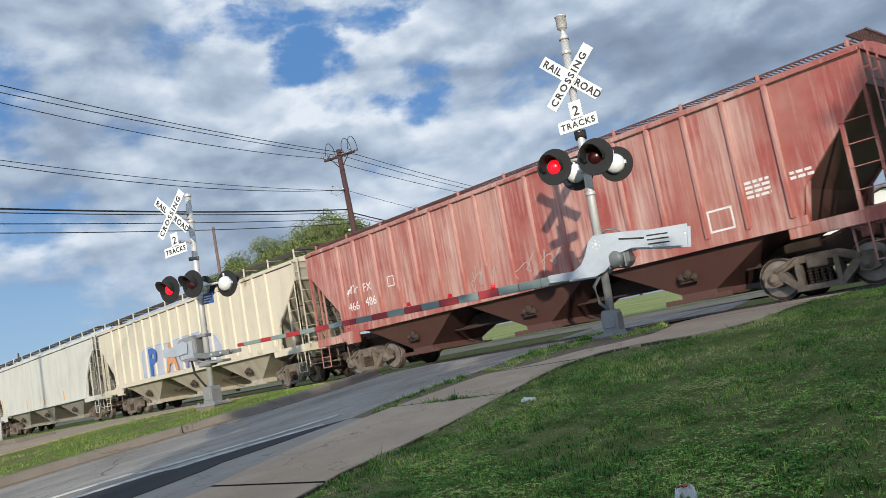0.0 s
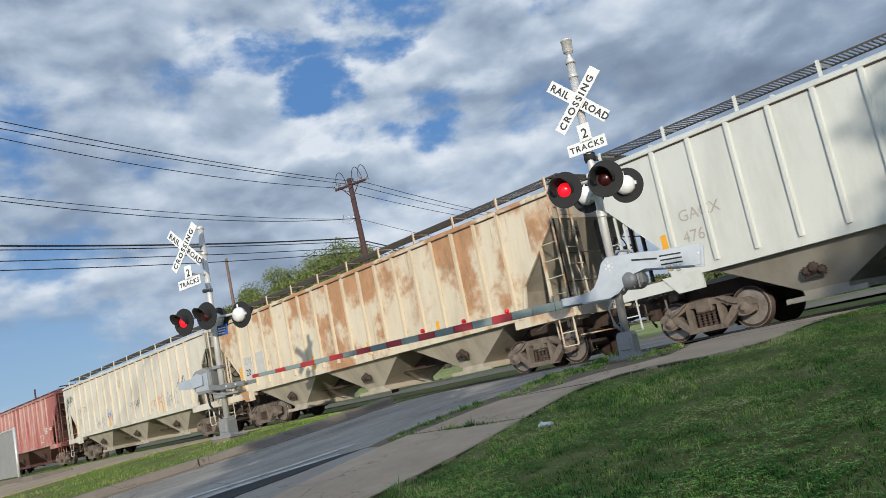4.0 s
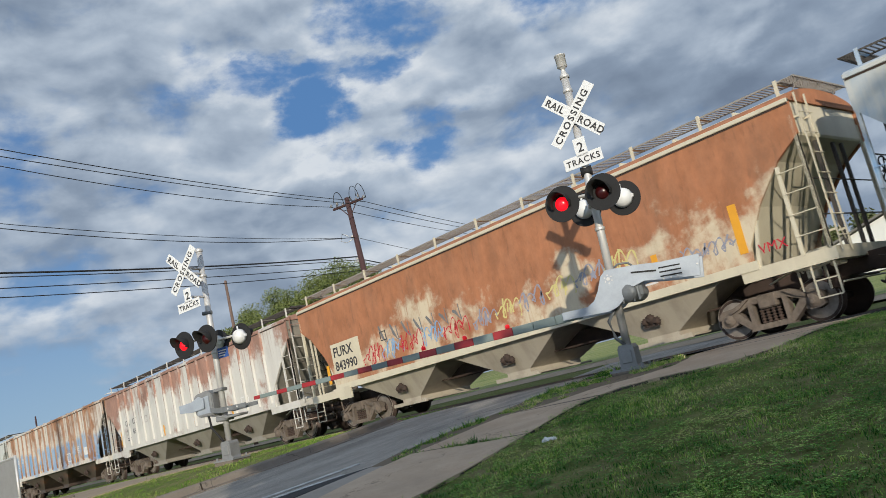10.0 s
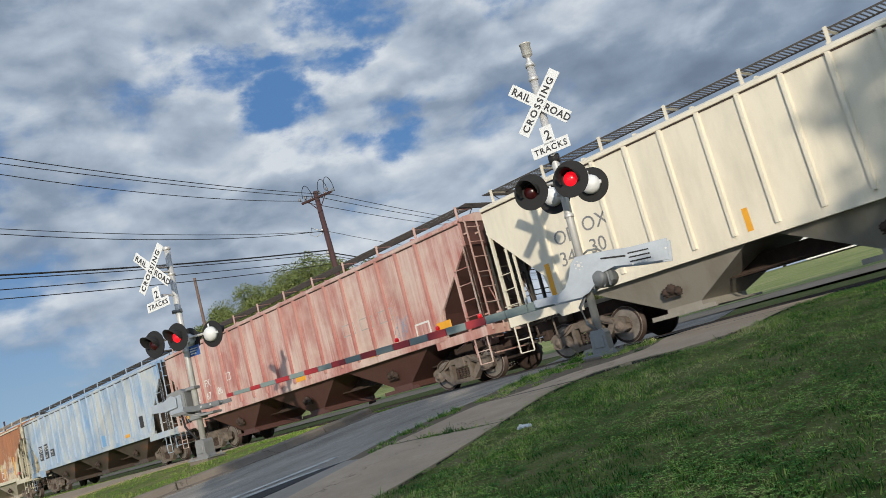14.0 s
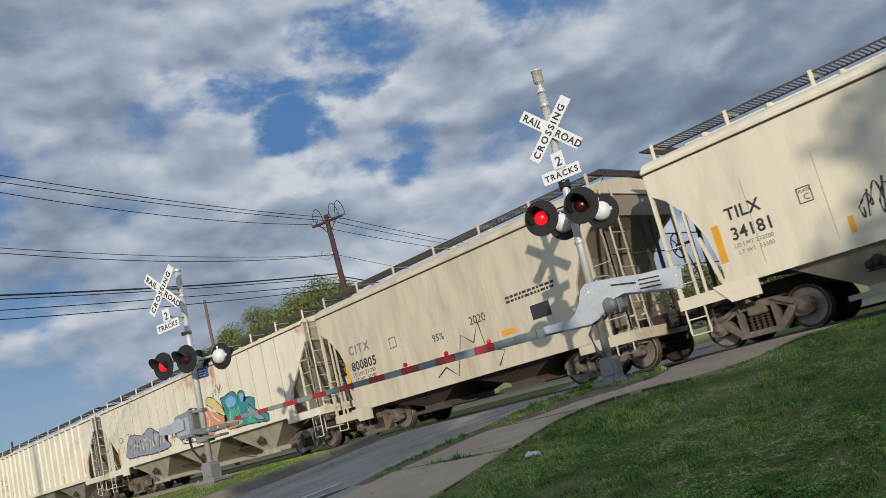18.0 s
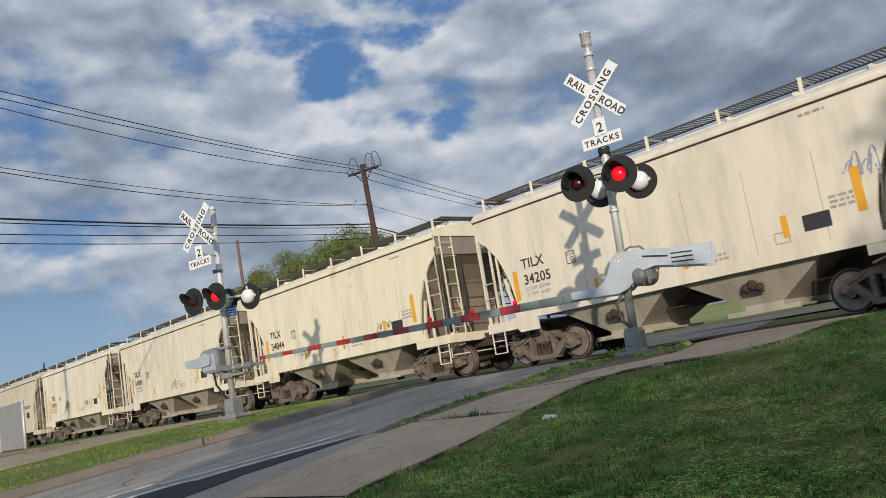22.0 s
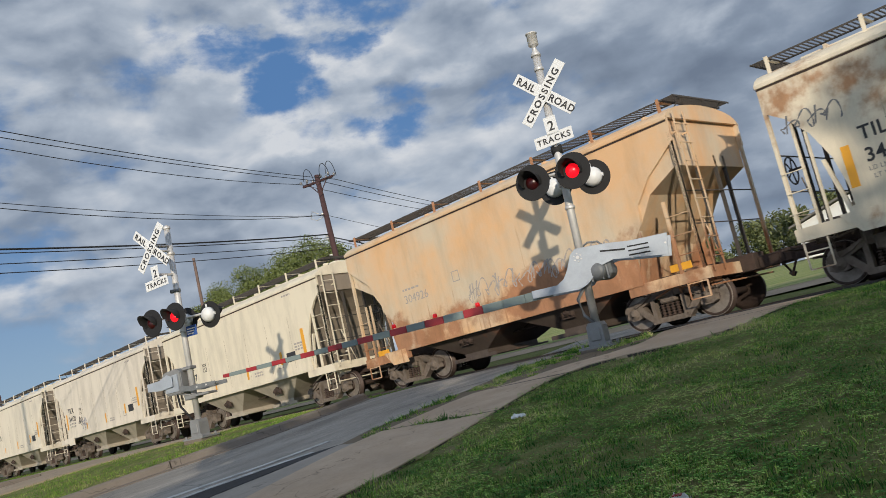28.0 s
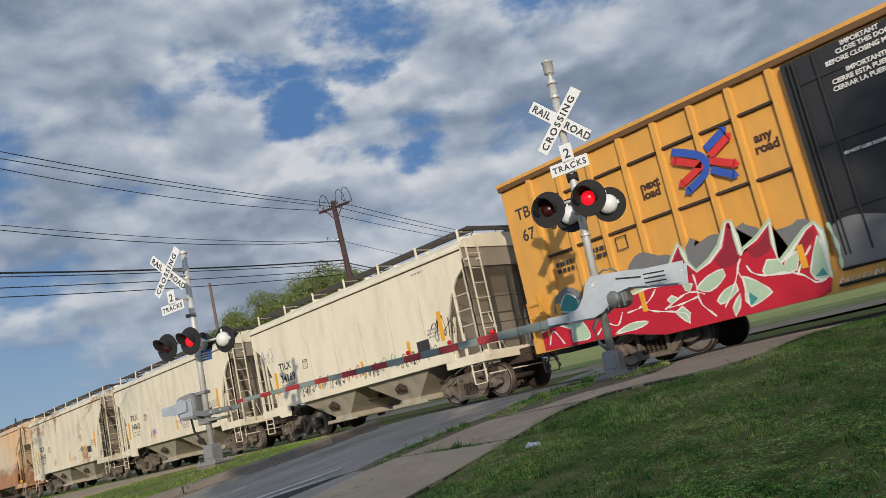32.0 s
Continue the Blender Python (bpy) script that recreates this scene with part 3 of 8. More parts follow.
def make_tracks():
    bm = bm_new()
    xs = np.arange(-150, 61, 1.5)
    prof = ((14.4, -0.12), (15.2, -0.10), (15.7, -0.13), (18.1, -0.13), (19.2, -0.10), (20.2, -0.13), (22.6, -0.13), (23.4, -0.06), (24.0, 0.0))
    rows = [[bm.verts.new((x, y, z + 0.02 * noise.noise(Vector((x * 1.3, y * 1.9, 0))))) for y, z in prof] for x in xs]
    for a, b in zip(rows, rows[1:]):
        for i in range(len(prof) - 1):
            bm.faces.new((a[i], b[i], b[i + 1], a[i + 1]))
    bmesh.ops.recalc_face_normals(bm, faces=bm.faces[:])
    tagged(new("track_bed", mesh_of("track_bed", bm, (STONE,))), "grey stone ballast under two railway tracks", "track bed", kind="structure")
    bm = bm_new()
    prism(bm, ((-0.07, -0.17), (0.07, -0.17), (0.07, -0.155), (0.012, -0.13), (0.012, -0.045), (0.036, -0.035), (0.036, -0.006), (0.028, 0.0), (-0.028, 0.0), (-0.036, -0.006), (-0.036, -0.035), (-0.012, -0.045), (-0.012, -0.13), (-0.07, -0.155)), -150, 60, "x")
    rail = mesh_of("rail", bm, (WHEEL_STEEL,))
    bm = bm_new()
    box(bm, -0.115, 0.115, -1.3, 1.3, -0.26, -0.135, 0.012)
    tie = mesh_of("tie", bm, (BALLAST_DARK,))
    for i, y in enumerate(TRACK_Y):
        root = thing("railway_track", pose(0, y, 0), "steel rails on dark timber ties" if i else "worn steel rails on dark timber ties under the train", "track", "railway tracks")
        for s in (-HALF, HALF):
            attach("rail", rail, root, pose(0, s, 0))
        for k in range(130):
            attach("tie", tie, root, pose(-62 + k * 0.55, 0, -0.002 * (k % 3)))
    # timber and rubber panels where the street crosses
    bm = bm_new()
    for y0, y1 in ((15.15, 16.06), (16.30, 17.52), (17.75, 20.6), (20.8, 22.0), (22.2, 23.2)):
        x = -20.0
        while x < -7.0:
            sk = -(y0 - 16) * 0.25
            box(bm, x + sk, x + 2.42 + sk, y0, y1, -0.16, -0.012, 0.008)
            x += 2.45
    tagged(new("crossing_panel", mesh_of("crossing_panel", bm, (asphalt_mat("crossing_panel", (0.028, 0.027, 0.027), (0.06, 0.057, 0.055)),))), "dark worn panels level with the rails", "crossing panel", kind="structure")


make_tracks()


def make_far_ground():
    """A gravel track and the lit field beyond the rails."""
    def sheet(name, y0, y1, rows, mat, label, category, lift):
        bm = bm_new()
        xs = np.arange(-160, 61, 4.0)
        ys = np.linspace(y0, y1, rows)
        grid = [[bm.verts.new((x, y + 0.5 * math.sin(x * 0.13 + y), ground_z(x, y) + lift + 0.03 * noise.noise(Vector((x * 0.3, y * 0.3, 2))))) for x in xs] for y in ys]
        for p, q in zip(grid, grid[1:]):
            for i in range(len(xs) - 1):
                bm.faces.new((p[i], p[i + 1], q[i + 1], q[i]))
        tagged(new(name, mesh_of(name, bm, (mat,))), label, category, kind="structure")
    m, n, s = material("field_grass", (0.2, 0.22, 0.08), 0.9)
    v = n.coord()
    tone = n.math("ADD", n.math("MULTIPLY", n.noise(n.map(v, (0.25, 1, 1)), 0.9, 6, 0.65), 0.6), n.math("MULTIPLY", n.noise(v, 6, 5, 0.7), 0.4))
    n.put(s.inputs["Base Color"], n.ramp(tone, ((0.32, (0.09, 0.14, 0.03)), (0.48, (0.20, 0.24, 0.06)), (0.6, (0.32, 0.31, 0.12)), (0.72, (0.40, 0.34, 0.19)))))
    n.put(s.inputs["Normal"], n.bump(n.noise(v, 9, 5, 0.7), 0.6, 0.1))
    sheet("field", 27.0, 70.0, 20, m, "yellowish grass field beyond the tracks", "field", 0.05)
    sheet("service_track", 23.6, 27.2, 5, GRAVEL, "pale gravel service track beyond the rails", "track", 0.04)


make_far_ground()

# ---------------------------------------------------------------- freight cars
HW = 1.60
YC = 16.885
SPEED = 11.35


def grate_mesh(length):
    """Open steel grating of a roof walk, with its edge bars."""
    bm = bm_new()
    for y in (-0.30, 0.28):
        box(bm, -length / 2, length / 2, y, y + 0.012, -0.035, 0.0)
    k = int(length / 0.09)
    for i in range(k):
        x = -length / 2 + (i + 0.5) * length / k
        box(bm, x - 0.012, x + 0.012, -0.288, 0.28, -0.022, -0.004)
    return mesh_of("running_board", bm)


def truck_parts():
    """Meshes of a three-piece freight truck, its centre on the rail head."""
    P = {}
    bm = bm_new()
    prism(bm, [(-1.12, 0.46), (-1.10, 0.56), (-0.98, 0.63), (-0.74, 0.65), (-0.42, 0.77), (0.42, 0.77), (0.74, 0.65), (0.98, 0.63), (1.10, 0.56), (1.12, 0.46), (0.80, 0.50), (0.62, 0.54), (0.40, 0.63), (-0.40, 0.63), (-0.62, 0.54), (-0.80, 0.50)], -0.10, 0.08)
    for s in (-1, 1):
        prism(bm, [(s * 0.66, 0.53), (s * 0.80, 0.50), (s * 0.72, 0.36), (s * 0.44, 0.12), (s * 0.30, 0.16), (s * 0.52, 0.38)], -0.11, 0.08)
        prism(bm, [(s * 0.32, 0.16), (s * 0.42, 0.16), (s * 0.42, 0.66), (s * 0.32, 0.66)], -0.12, 0.08)
        prism(bm, [(s * 0.72, 0.30), (s * 0.78, 0.52), (s * 1.06, 0.52), (s * 1.10, 0.32), (s * 0.98, 0.27), (s * 0.82, 0.27)], -0.09, 0.07)
        prism(bm, [(s * 0.36, 0.75), (s * 0.46, 0.74), (s * 0.82, 0.60), (s * 0.80, 0.53), (s * 0.60, 0.60)], -0.15, -0.09)
    prism(bm, [(-0.46, 0.10), (0.46, 0.10), (0.40, 0.21), (-0.40, 0.21)], -0.15, 0.08)
    P["side_frame"] = mesh_of("side_frame", bm)
    bm = bm_new()
    lathe(bm, ((0.14, -0.10), (0.14, 0.03), (0.11, 0.07), (0.05, 0.08), (0.05, 0.11)), (0, -0.05, 0.42), (0, -1, 0), 14)
    P["bearing_cap"] = mesh_of("bearing_cap", bm)
    bm = bm_new()
    prof = []
    for i in range(5):
        prof += [(0.03, i * 0.058), (0.055, 0.014 + i * 0.058), (0.055, 0.03 + i * 0.058), (0.03, 0.044 + i * 0.058)]
    lathe(bm, prof, (0, -0.05, 0.21), (0, 0, 1), 8)
    P["springs"] = mesh_of("springs", bm)
    bm = bm_new()
    box(bm, -0.2, 0.2, -1.12, 1.12, 0.5, 0.78, 0.03)
    P["bolster"] = mesh_of("bolster", bm)
    bm = bm_new()
    lathe(bm, ((0.05, -0.09), (0.16, -0.09), (0.17, -0.03), (0.33, 0.0), (0.36, -0.06), (0.42, -0.06), (0.425, 0.05), (0.455, 0.06), (0.455, 0.09), (0.36, 0.09), (0.2, 0.10), (0.1, 0.1)), (0, 0, 0), (0, 1, 0), 30)
    P["wheel"] = mesh_of("wheel", bm)
    bm = bm_new()
    lathe(bm, ((0.412, -0.058), (0.417, -0.065), (0.424, -0.065), (0.428, -0.05)), (0, 0, 0), (0, 1, 0), 30)
    P["tread"] = mesh_of("tread", bm)
    bm = bm_new()
    tube(bm, (0, -1.0, 0.42), (0, 1.0, 0.42), 0.075, sides=12)
    P["axle"] = mesh_of("axle", bm)
    return P


TRUCK = truck_parts()


def add_truck(car, x):
    t = attach("truck", TRUCK["bolster"], car, pose(x, 0, 0), TRUCK_STEEL, "rusty brown cast-steel truck")
    for s, turn in ((-1, 0), (1, 180)):
        attach("side_frame", TRUCK["side_frame"], t, pose(0, s * 1.0, 0, 0, 0, turn), TRUCK_STEEL)
        for q in (-0.18, -0.06, 0.06, 0.18):
            attach("spring", TRUCK["springs"], t, pose(q, s * 1.0, 0, 0, 0, turn), RUST_IRON)
        for a in (-0.89, 0.89):
            attach("bearing_cap", TRUCK["bearing_cap"], t, pose(a, s * 1.0, 0, 0, 0, turn), TRUCK_STEEL)
    for a in (-0.89, 0.89):
        attach("axle", TRUCK["axle"], t, pose(a, 0, 0), WHEEL_STEEL)
        for s, turn in ((-1, 0), (1, 180)):
            attach("wheel", TRUCK["wheel"], t, pose(a, s * 0.74, 0.42, 0, 0, turn), WHEEL_STEEL)
        attach("wheel_rim", TRUCK["tread"], t, pose(a, -0.74, 0.42), RIM_STEEL, "bright worn wheel rim")


KINDS = {
    # body length, eave, sill bottom, cut outline (distance in from the end, height), bays, bay half length, truck inset, roof rise
    "ribbed": dict(n=17.66, eave=4.08, sill=1.30, cut=((0, 3.45), (1.45, 1.95), (1.62, 1.36)), bays=(-4.5, 0, 4.5), bay=2.05, inset=1.76, rise=0.26, walk=4.52),
    "smooth": dict(n=17.66, eave=4.12, sill=1.25, cut=((0, 3.45), (0.5, 3.1), (1.1, 2.4), (1.5, 1.7), (1.55, 1.3)), bays=(-4.5, 0, 4.5), bay=2.05, inset=1.76, rise=0.34, walk=4.60),
    "short": dict(n=11.07, eave=3.97, sill=1.17, cut=((0.02, 3.45), (0.36, 3.22), (0.72, 2.80), (0.98, 2.25), (1.10, 1.70), (1.12, 1.17)), bays=(-1.72, 1.72), bay=1.62, inset=1.27, rise=0.40, walk=4.50),
    "deep": dict(n=11.3, eave=4.02, sill=0.86, cut=((0.02, 3.5), (0.4, 3.25), (0.85, 2.75), (1.12, 2.2), (1.2, 1.7), (1.22, 1.5)), bays=(-1.72, 1.72), bay=1.62, inset=1.35, rise=0.40, walk=4.55),
    "notched": dict(n=11.2, eave=4.15, sill=0.98, cut=((0.75, 3.1), (1.15, 2.62), (1.2, 2.2), (1.55, 1.75), (1.6, 1.0)), bays=(-1.72, 1.72), bay=1.62, inset=1.35, rise=0.36, walk=4.62),
}


def kind_meshes(k):
    c = KINDS[k]
    h, e, s = c["n"] / 2, c["eave"], c["sill"]
    M = {}
    left = [(-h + d, z) for d, z in c["cut"]]
    right = [(h - d, z) for d, z in c["cut"]]
    outline = [(-h + c["cut"][0][0], e)] + left + [(-h + c["cut"][-1][0], s), (h - c["cut"][-1][0], s)] + right[::-1] + [(h - c["cut"][0][0], e)]
    clean = [p for i, p in enumerate(outline) if i == 0 or math.dist(p, outline[i - 1]) > 0.01]
    if c["cut"][0][0] > 0.3:
        clean = [(-h, e)] + [(-h, e - 0.5)] + clean[1:-1] + [(h, e - 0.5), (h, e)]
    # bulging sheets on the smooth-sided kinds: a slight outward bow in rows of height
    M["side_sheet"] = mesh_of("side_sheet", prism(bm_new(), clean, -HW, -HW + 0.07))
    # tub with slope sheets
    d = c["cut"][-1][0]
    half_tub = [(0.05, e), (0.05, max(c["cut"][0][1], e - 0.62))] + [(t + 0.07, z) for t, z in c["cut"][:-1]] + [(d + 0.30, s + 0.02)]
    if k == "notched":
        half_tub = [(0.10, e), (0.10, 3.15), (0.85, 2.75), (1.30, 2.1), (1.62, 1.75), (1.9, s + 0.02)]
    tub = [(-h + t, z) for t, z in half_tub] + [(h - t, z) for t, z in half_tub[::-1]]
    M["slope_sheet"] = mesh_of("slope_sheet", prism(bm_new(), tub, -HW + 0.075, HW - 0.075))
    # roof
    bm = bm_new()
    arc = [(HW * math.cos(a), e + c["rise"] * math.sin(a)) for a in np.linspace(0, math.pi, 17)]
    prism(bm, [(y, z) for y, z in arc], -h, h, "x")
    M["roof"] = mesh_of("roof", bm)
    bm = bm_new()
    box(bm, -h, h, -HW - 0.035, -HW + 0.06, e - 0.05, e + 0.035, 0.01)
    M["top_chord"] = mesh_of("top_chord", bm)
    bm = bm_new()
    box(bm, -h + d - 0.1, h - d + 0.1, -HW - 0.02, -HW + 0.16, s - 0.02, s + 0.16 if k not in ("notched", "deep") else s + 0.62)
    M["side_sill"] = mesh_of("side_sill", bm)
    bm = bm_new()
    box(bm, -h + 0.5, h - 0.5, -0.36, 0.36, e + c["rise"] - 0.05, e + c["rise"] + 0.13, 0.03)
    for i in range(int(c["n"] / 1.5)):
        x = -h + 1.0 + i * 1.5
        box(bm, x, x + 0.06, -0.42, 0.42, e + c["rise"] - 0.02, e + c["rise"] + 0.17)
    M["roof_hatch"] = mesh_of("roof_hatch", bm)
    M["running_board"] = grate_mesh(c["n"] - 0.3)
    bm = bm_new()
    post = c["walk"] - e
    box(bm, -0.035, 0.035, -0.012, 0.012, -post + 0.02, 0.03)
    box(bm, -0.03, 0.03, 0.0, 0.55, -0.05, -0.03)
    M["walk_bracket"] = mesh_of("walk_bracket", bm)
    # rib
    bm = bm_new()
    prism(bm, [(-0.055, 0), (-0.036, -0.065), (0.036, -0.065), (0.055, 0)], s + 0.16, e - 0.06, "z")
    M["rib"] = mesh_of("rib", bm)
    bm = bm_new()
    prism(bm, [(-0.007, 0), (-0.004, -0.003), (0.004, -0.003), (0.007, 0)], s + 0.2, e - 0.9, "z")
    M["seam"] = mesh_of("seam", bm)
    # rust-dark strip under the top chord; paints in the shade of the eave groove
    bm = bm_new()
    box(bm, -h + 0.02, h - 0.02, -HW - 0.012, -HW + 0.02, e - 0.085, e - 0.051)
    M["eave_shade_strip"] = mesh_of("eave_shade_strip", bm)
    # bay with sloping sheets
    bm = bm_new()
    b, zt, zb = c["bay"], s + 0.05, 0.36
    top = [bm.verts.new((x * b, y * (HW - 0.12), zt)) for x, y in ((-1, -1), (1, -1), (1, 1), (-1, 1))]
    bot = [bm.verts.new((x * 0.42, y * 1.02, zb + 0.12)) for x, y in ((-1, -1), (1, -1), (1, 1), (-1, 1))]
    low = [bm.verts.new((x * 0.42, y * 1.02, zb)) for x, y in ((-1, -1), (1, -1), (1, 1), (-1, 1))]
    for i in range(4):
        j = (i + 1) % 4
        bm.faces.new((top[i], top[j], bot[j], bot[i]))
        bm.faces.new((bot[i], bot[j], low[j], low[i]))
    bm.faces.new(top[::-1])
    bm.faces.new(low)
    bmesh.ops.recalc_face_normals(bm, faces=bm.faces[:])
    M["hopper_bay"] = mesh_of("hopper_bay", bm)
    bm = bm_new()
    box(bm, -0.75, 0.75, -1.08, 1.08, zb - 0.05, zb, 0.01)
    box(bm, -0.78, 0.78, -1.12, -1.06, zb - 0.07, zb + 0.03)
    for i in range(9):
        box(bm, -0.7 + i * 0.17, -0.64 + i * 0.17, -1.13, -1.11, zb - 0.06, zb + 0.02)
    M["outlet_gate"] = mesh_of("outlet_gate", bm)
    bm = bm_new()
    for x, z, r in ((-0.16, 0.0, 0.085), (-0.02, 0.04, 0.11), (0.13, -0.02, 0.085)):
        lathe(bm, ((r, 0), (r, 0.05), (r * 0.6, 0.06), (r * 0.45, 0.11)), (x, 0, z), (0, -1, 0), 12)
        for q in range(10):
            a = 2 * math.pi * q / 10
            box(bm, x + r * math.cos(a) - 0.012, x + r * math.cos(a) + 0.012, -0.05, 0.0, z + r * math.sin(a) - 0.012, z + r * math.sin(a) + 0.012)
    tube(bm, (-0.02, 0.0, 0.04), (-0.02, 0.3, 0.04), 0.03, sides=8)
    box(bm, -0.24, 0.20, -0.02, 0.01, -0.12, -0.09)
    M["gate_drive"] = mesh_of("gate_drive", bm)
    bm = bm_new()
    box(bm, -h - 0.35, h + 0.35, -0.26, 0.26, 0.74, 1.10, 0.01)
    M["centre_sill"] = mesh_of("centre_sill", bm)
    # end frame: platform, corner posts, braces
    bm = bm_new()
    prism(bm, [(-h - 0.04, -HW), (-h + d + 0.3, -HW), (-h + d + 0.3, -HW + 0.1), (-h + 0.2, -HW + 0.1), (-h + 0.2, HW - 0.1), (-h + d + 0.3, HW - 0.1), (-h + d + 0.3, HW), (-h - 0.04, HW)], s - 0.22, s + 0.02, "z")
    M["end_platform"] = mesh_of("end_platform", bm)
    bm = bm_new()
    box(bm, -h + 0.02, -h + 0.085, -HW + 0.0, -HW + 0.08, s, e - 0.3)
    M["end_post"] = mesh_of("end_post", bm)
    bm = bm_new()
    box(bm, -h + 0.02, -h + 0.085, HW - 0.07, HW, s, e - 0.3)
    M["far_post"] = mesh_of("far_post", bm)
    bm = bm_new()
    box(bm, -h + 0.10, -h + 0.16, -0.04, 0.04, s - 0.05, 3.4)
    M["inner_post"] = mesh_of("inner_post", bm)
    bm = bm_new()
    tube(bm, (-h + 0.08, -HW + 0.1, 0), (-h + 0.08, HW - 0.1, 0), 0.014, sides=6)
    M["crossover_rod"] = mesh_of("crossover_rod", bm)
    bm = bm_new()
    prism(bm, [(-h + d - 0.12, s + 0.02), (-h + d - 0.35, s + 1.1), (-h + d - 0.29, s + 1.1), (-h + d - 0.04, s + 0.02)], -HW + 0.02, -HW + 0.09)
    M["end_brace"] = mesh_of("end_brace", bm)
    # side ladder under the slope: an inner stile and rungs out to the corner post; end ladder on the end face
    bm = bm_new()
    top_in = min(z for t, z in c["cut"] if t <= 0.62) - 0.12 if k != "notched" else 2.5
    box(bm, h - 0.60, h - 0.53, -HW - 0.02, -HW + 0.03, s, top_in)
    for q in range(4):
        z = s + 0.36 + q * 0.41
        if z < top_in:
            tube(bm, (h - 0.58, -HW - 0.03, z), (h - 0.04, -HW - 0.03, z), 0.011, sides=6)
    M["side_ladder"] = mesh_of("side_ladder", bm)
    bm = bm_new()
    for y in (-HW + 0.16, -HW + 0.60):
        box(bm, h + 0.075, h + 0.095, y - 0.022, y + 0.022, s - 0.1, e + 0.12)
    q = s + 0.2
    while q < e + 0.1:
        tube(bm, (h + 0.11, -HW + 0.12, q), (h + 0.11, -HW + 0.64, q), 0.011, sides=6)
        q += 0.40
    for z in (s + 0.3, e - 0.35):
        for y in (-HW + 0.16, -HW + 0.60):
            box(bm, h - 0.05, h + 0.08, y - 0.012, y + 0.012, z, z + 0.04)
    M["end_ladder"] = mesh_of("end_ladder", bm)
    # hand grabs and thin posts under the overhang of the leading end
    bm = bm_new()
    for x in (0.42, 0.62):
        z1 = float(np.interp(x, [t for t, z in c["cut"]], [z for t, z in c["cut"]])) - 0.05 if k != "notched" else 2.5
        box(bm, -h + x, -h + x + 0.045, -HW + 0.0, -HW + 0.05, s, z1)
    for z in (s + 0.30, s + 0.68, s + 1.06):
        tube(bm, (-h + 0.04, -HW - 0.03, z), (-h + 0.48, -HW - 0.03, z), 0.011, sides=6)
    tube(bm, (-h - 0.02, -HW - 0.02, s + 0.3), (-h - 0.02, -0.5, s + 0.3), 0.012, sides=6)
    M["hand_grab"] = mesh_of("hand_grab", bm)
    # cross walk of open grating over each end of the roof
    bm = bm_new()
    for x in (0.0, 0.34):
        box(bm, x, x + 0.02, -1.25, 1.25, -0.035, 0.0)
    for q in range(34):
        y = -1.22 + q * 2.44 / 33
        box(bm, 0.02, 0.34, y - 0.010, y + 0.010, -0.022, -0.005)
    for y in (-0.9, 0.0, 0.9):
        tube(bm, (0.30, y, -0.03), (0.0, y, -0.34), 0.014, sides=5)
    M["cross_walk"] = mesh_of("cross_walk", bm)
    # brake rods, pipes and levers along the bottom of the car
    bm = bm_new()
    tube(bm, (-h + 0.6, -0.55, 0.78), (h - 0.6, -0.55, 0.74), 0.022, sides=6)
    for x in (-h + 0.45, h - 0.45):
        tube(bm, (x, -1.3, 0.72), (x, 1.3, 0.72), 0.03, sides=6)
        tube(bm, (x, -1.25, 0.72), (x, -1.25, s - 0.1), 0.018, sides=6)
        box(bm, x - 0.10, x + 0.10, -1.0, -0.75, 0.55, 0.80, 0.02)
    M["brake_rigging"] = mesh_of("brake_rigging", bm)
    # brake gear and pipework crowded on and under the end platform
    bm = bm_new()
    x0 = -h
    lathe(bm, ((0.05, -0.25), (0.13, -0.22), (0.13, 0.22), (0.05, 0.27)), (x0 + 0.55, -0.95, s - 0.02), (1, 0.15, 0), 12)
    box(bm, x0 + 0.12, x0 + 0.34, -1.15, -0.85, s - 0.30, s + 0.04, 0.03)
    box(bm, x0 + 0.75, x0 + 1.0, -0.75, -0.4, s - 0.42, s - 0.12, 0.03)
    sweep(bm, [(x0 - 0.05, -1.35, s - 0.05), (x0 + 0.2, -1.38, s - 0.22), (x0 + 0.6, -1.36, s - 0.28), (x0 + 1.0, -1.3, s - 0.2), (x0 + 1.5, -1.28, s - 0.34)], 0.022, 6)
    sweep(bm, [(x0 + 0.1, -0.6, s + 0.02), (x0 + 0.14, -0.75, s + 0.5), (x0 + 0.12, -0.95, s + 1.0)], 0.016, 6)
    tube(bm, (x0 + 0.08, -1.42, 0.62), (x0 + 0.08, 1.42, 0.66), 0.02, sides=6)
    tube(bm, (x0 + 0.42, -1.2, s - 0.1), (x0 + 0.42, -1.2, 0.55), 0.025, sides=6)
    tube(bm, (x0 + 0.95, -1.2, s - 0.1), (x0 + 0.95, -1.15, 0.62), 0.025, sides=6)
    for q in range(3):
        tube(bm, (x0 + 0.15 + q * 0.33, -1.28, s - 0.30), (x0 + 0.32 + q * 0.33, -1.28, s - 0.06), 0.018, sides=6)
    M["brake_gear"] = mesh_of("brake_gear", bm)
    bm = bm_new()
    for x in (0.0, 0.44):
        box(bm, x - 0.018, x + 0.018, -0.008, 0.008, 0.42, s)
    for z in (0.42, 0.74):
        box(bm, 0, 0.44, -0.012, 0.012, z - 0.012, z + 0.012)
    M["sill_step"] = mesh_of("sill_step", bm)
    bm = bm_new()
    box(bm, -0.5, 0.0, -0.1, 0.1, 0.74, 1.0, 0.02)
    box(bm, -0.62, -0.42, -0.16, 0.12, 0.72, 1.02, 0.05)
    tube(bm, (-0.3, -0.25, 0.85), (-0.5, -0.28, 0.45), 0.025, sides=6)
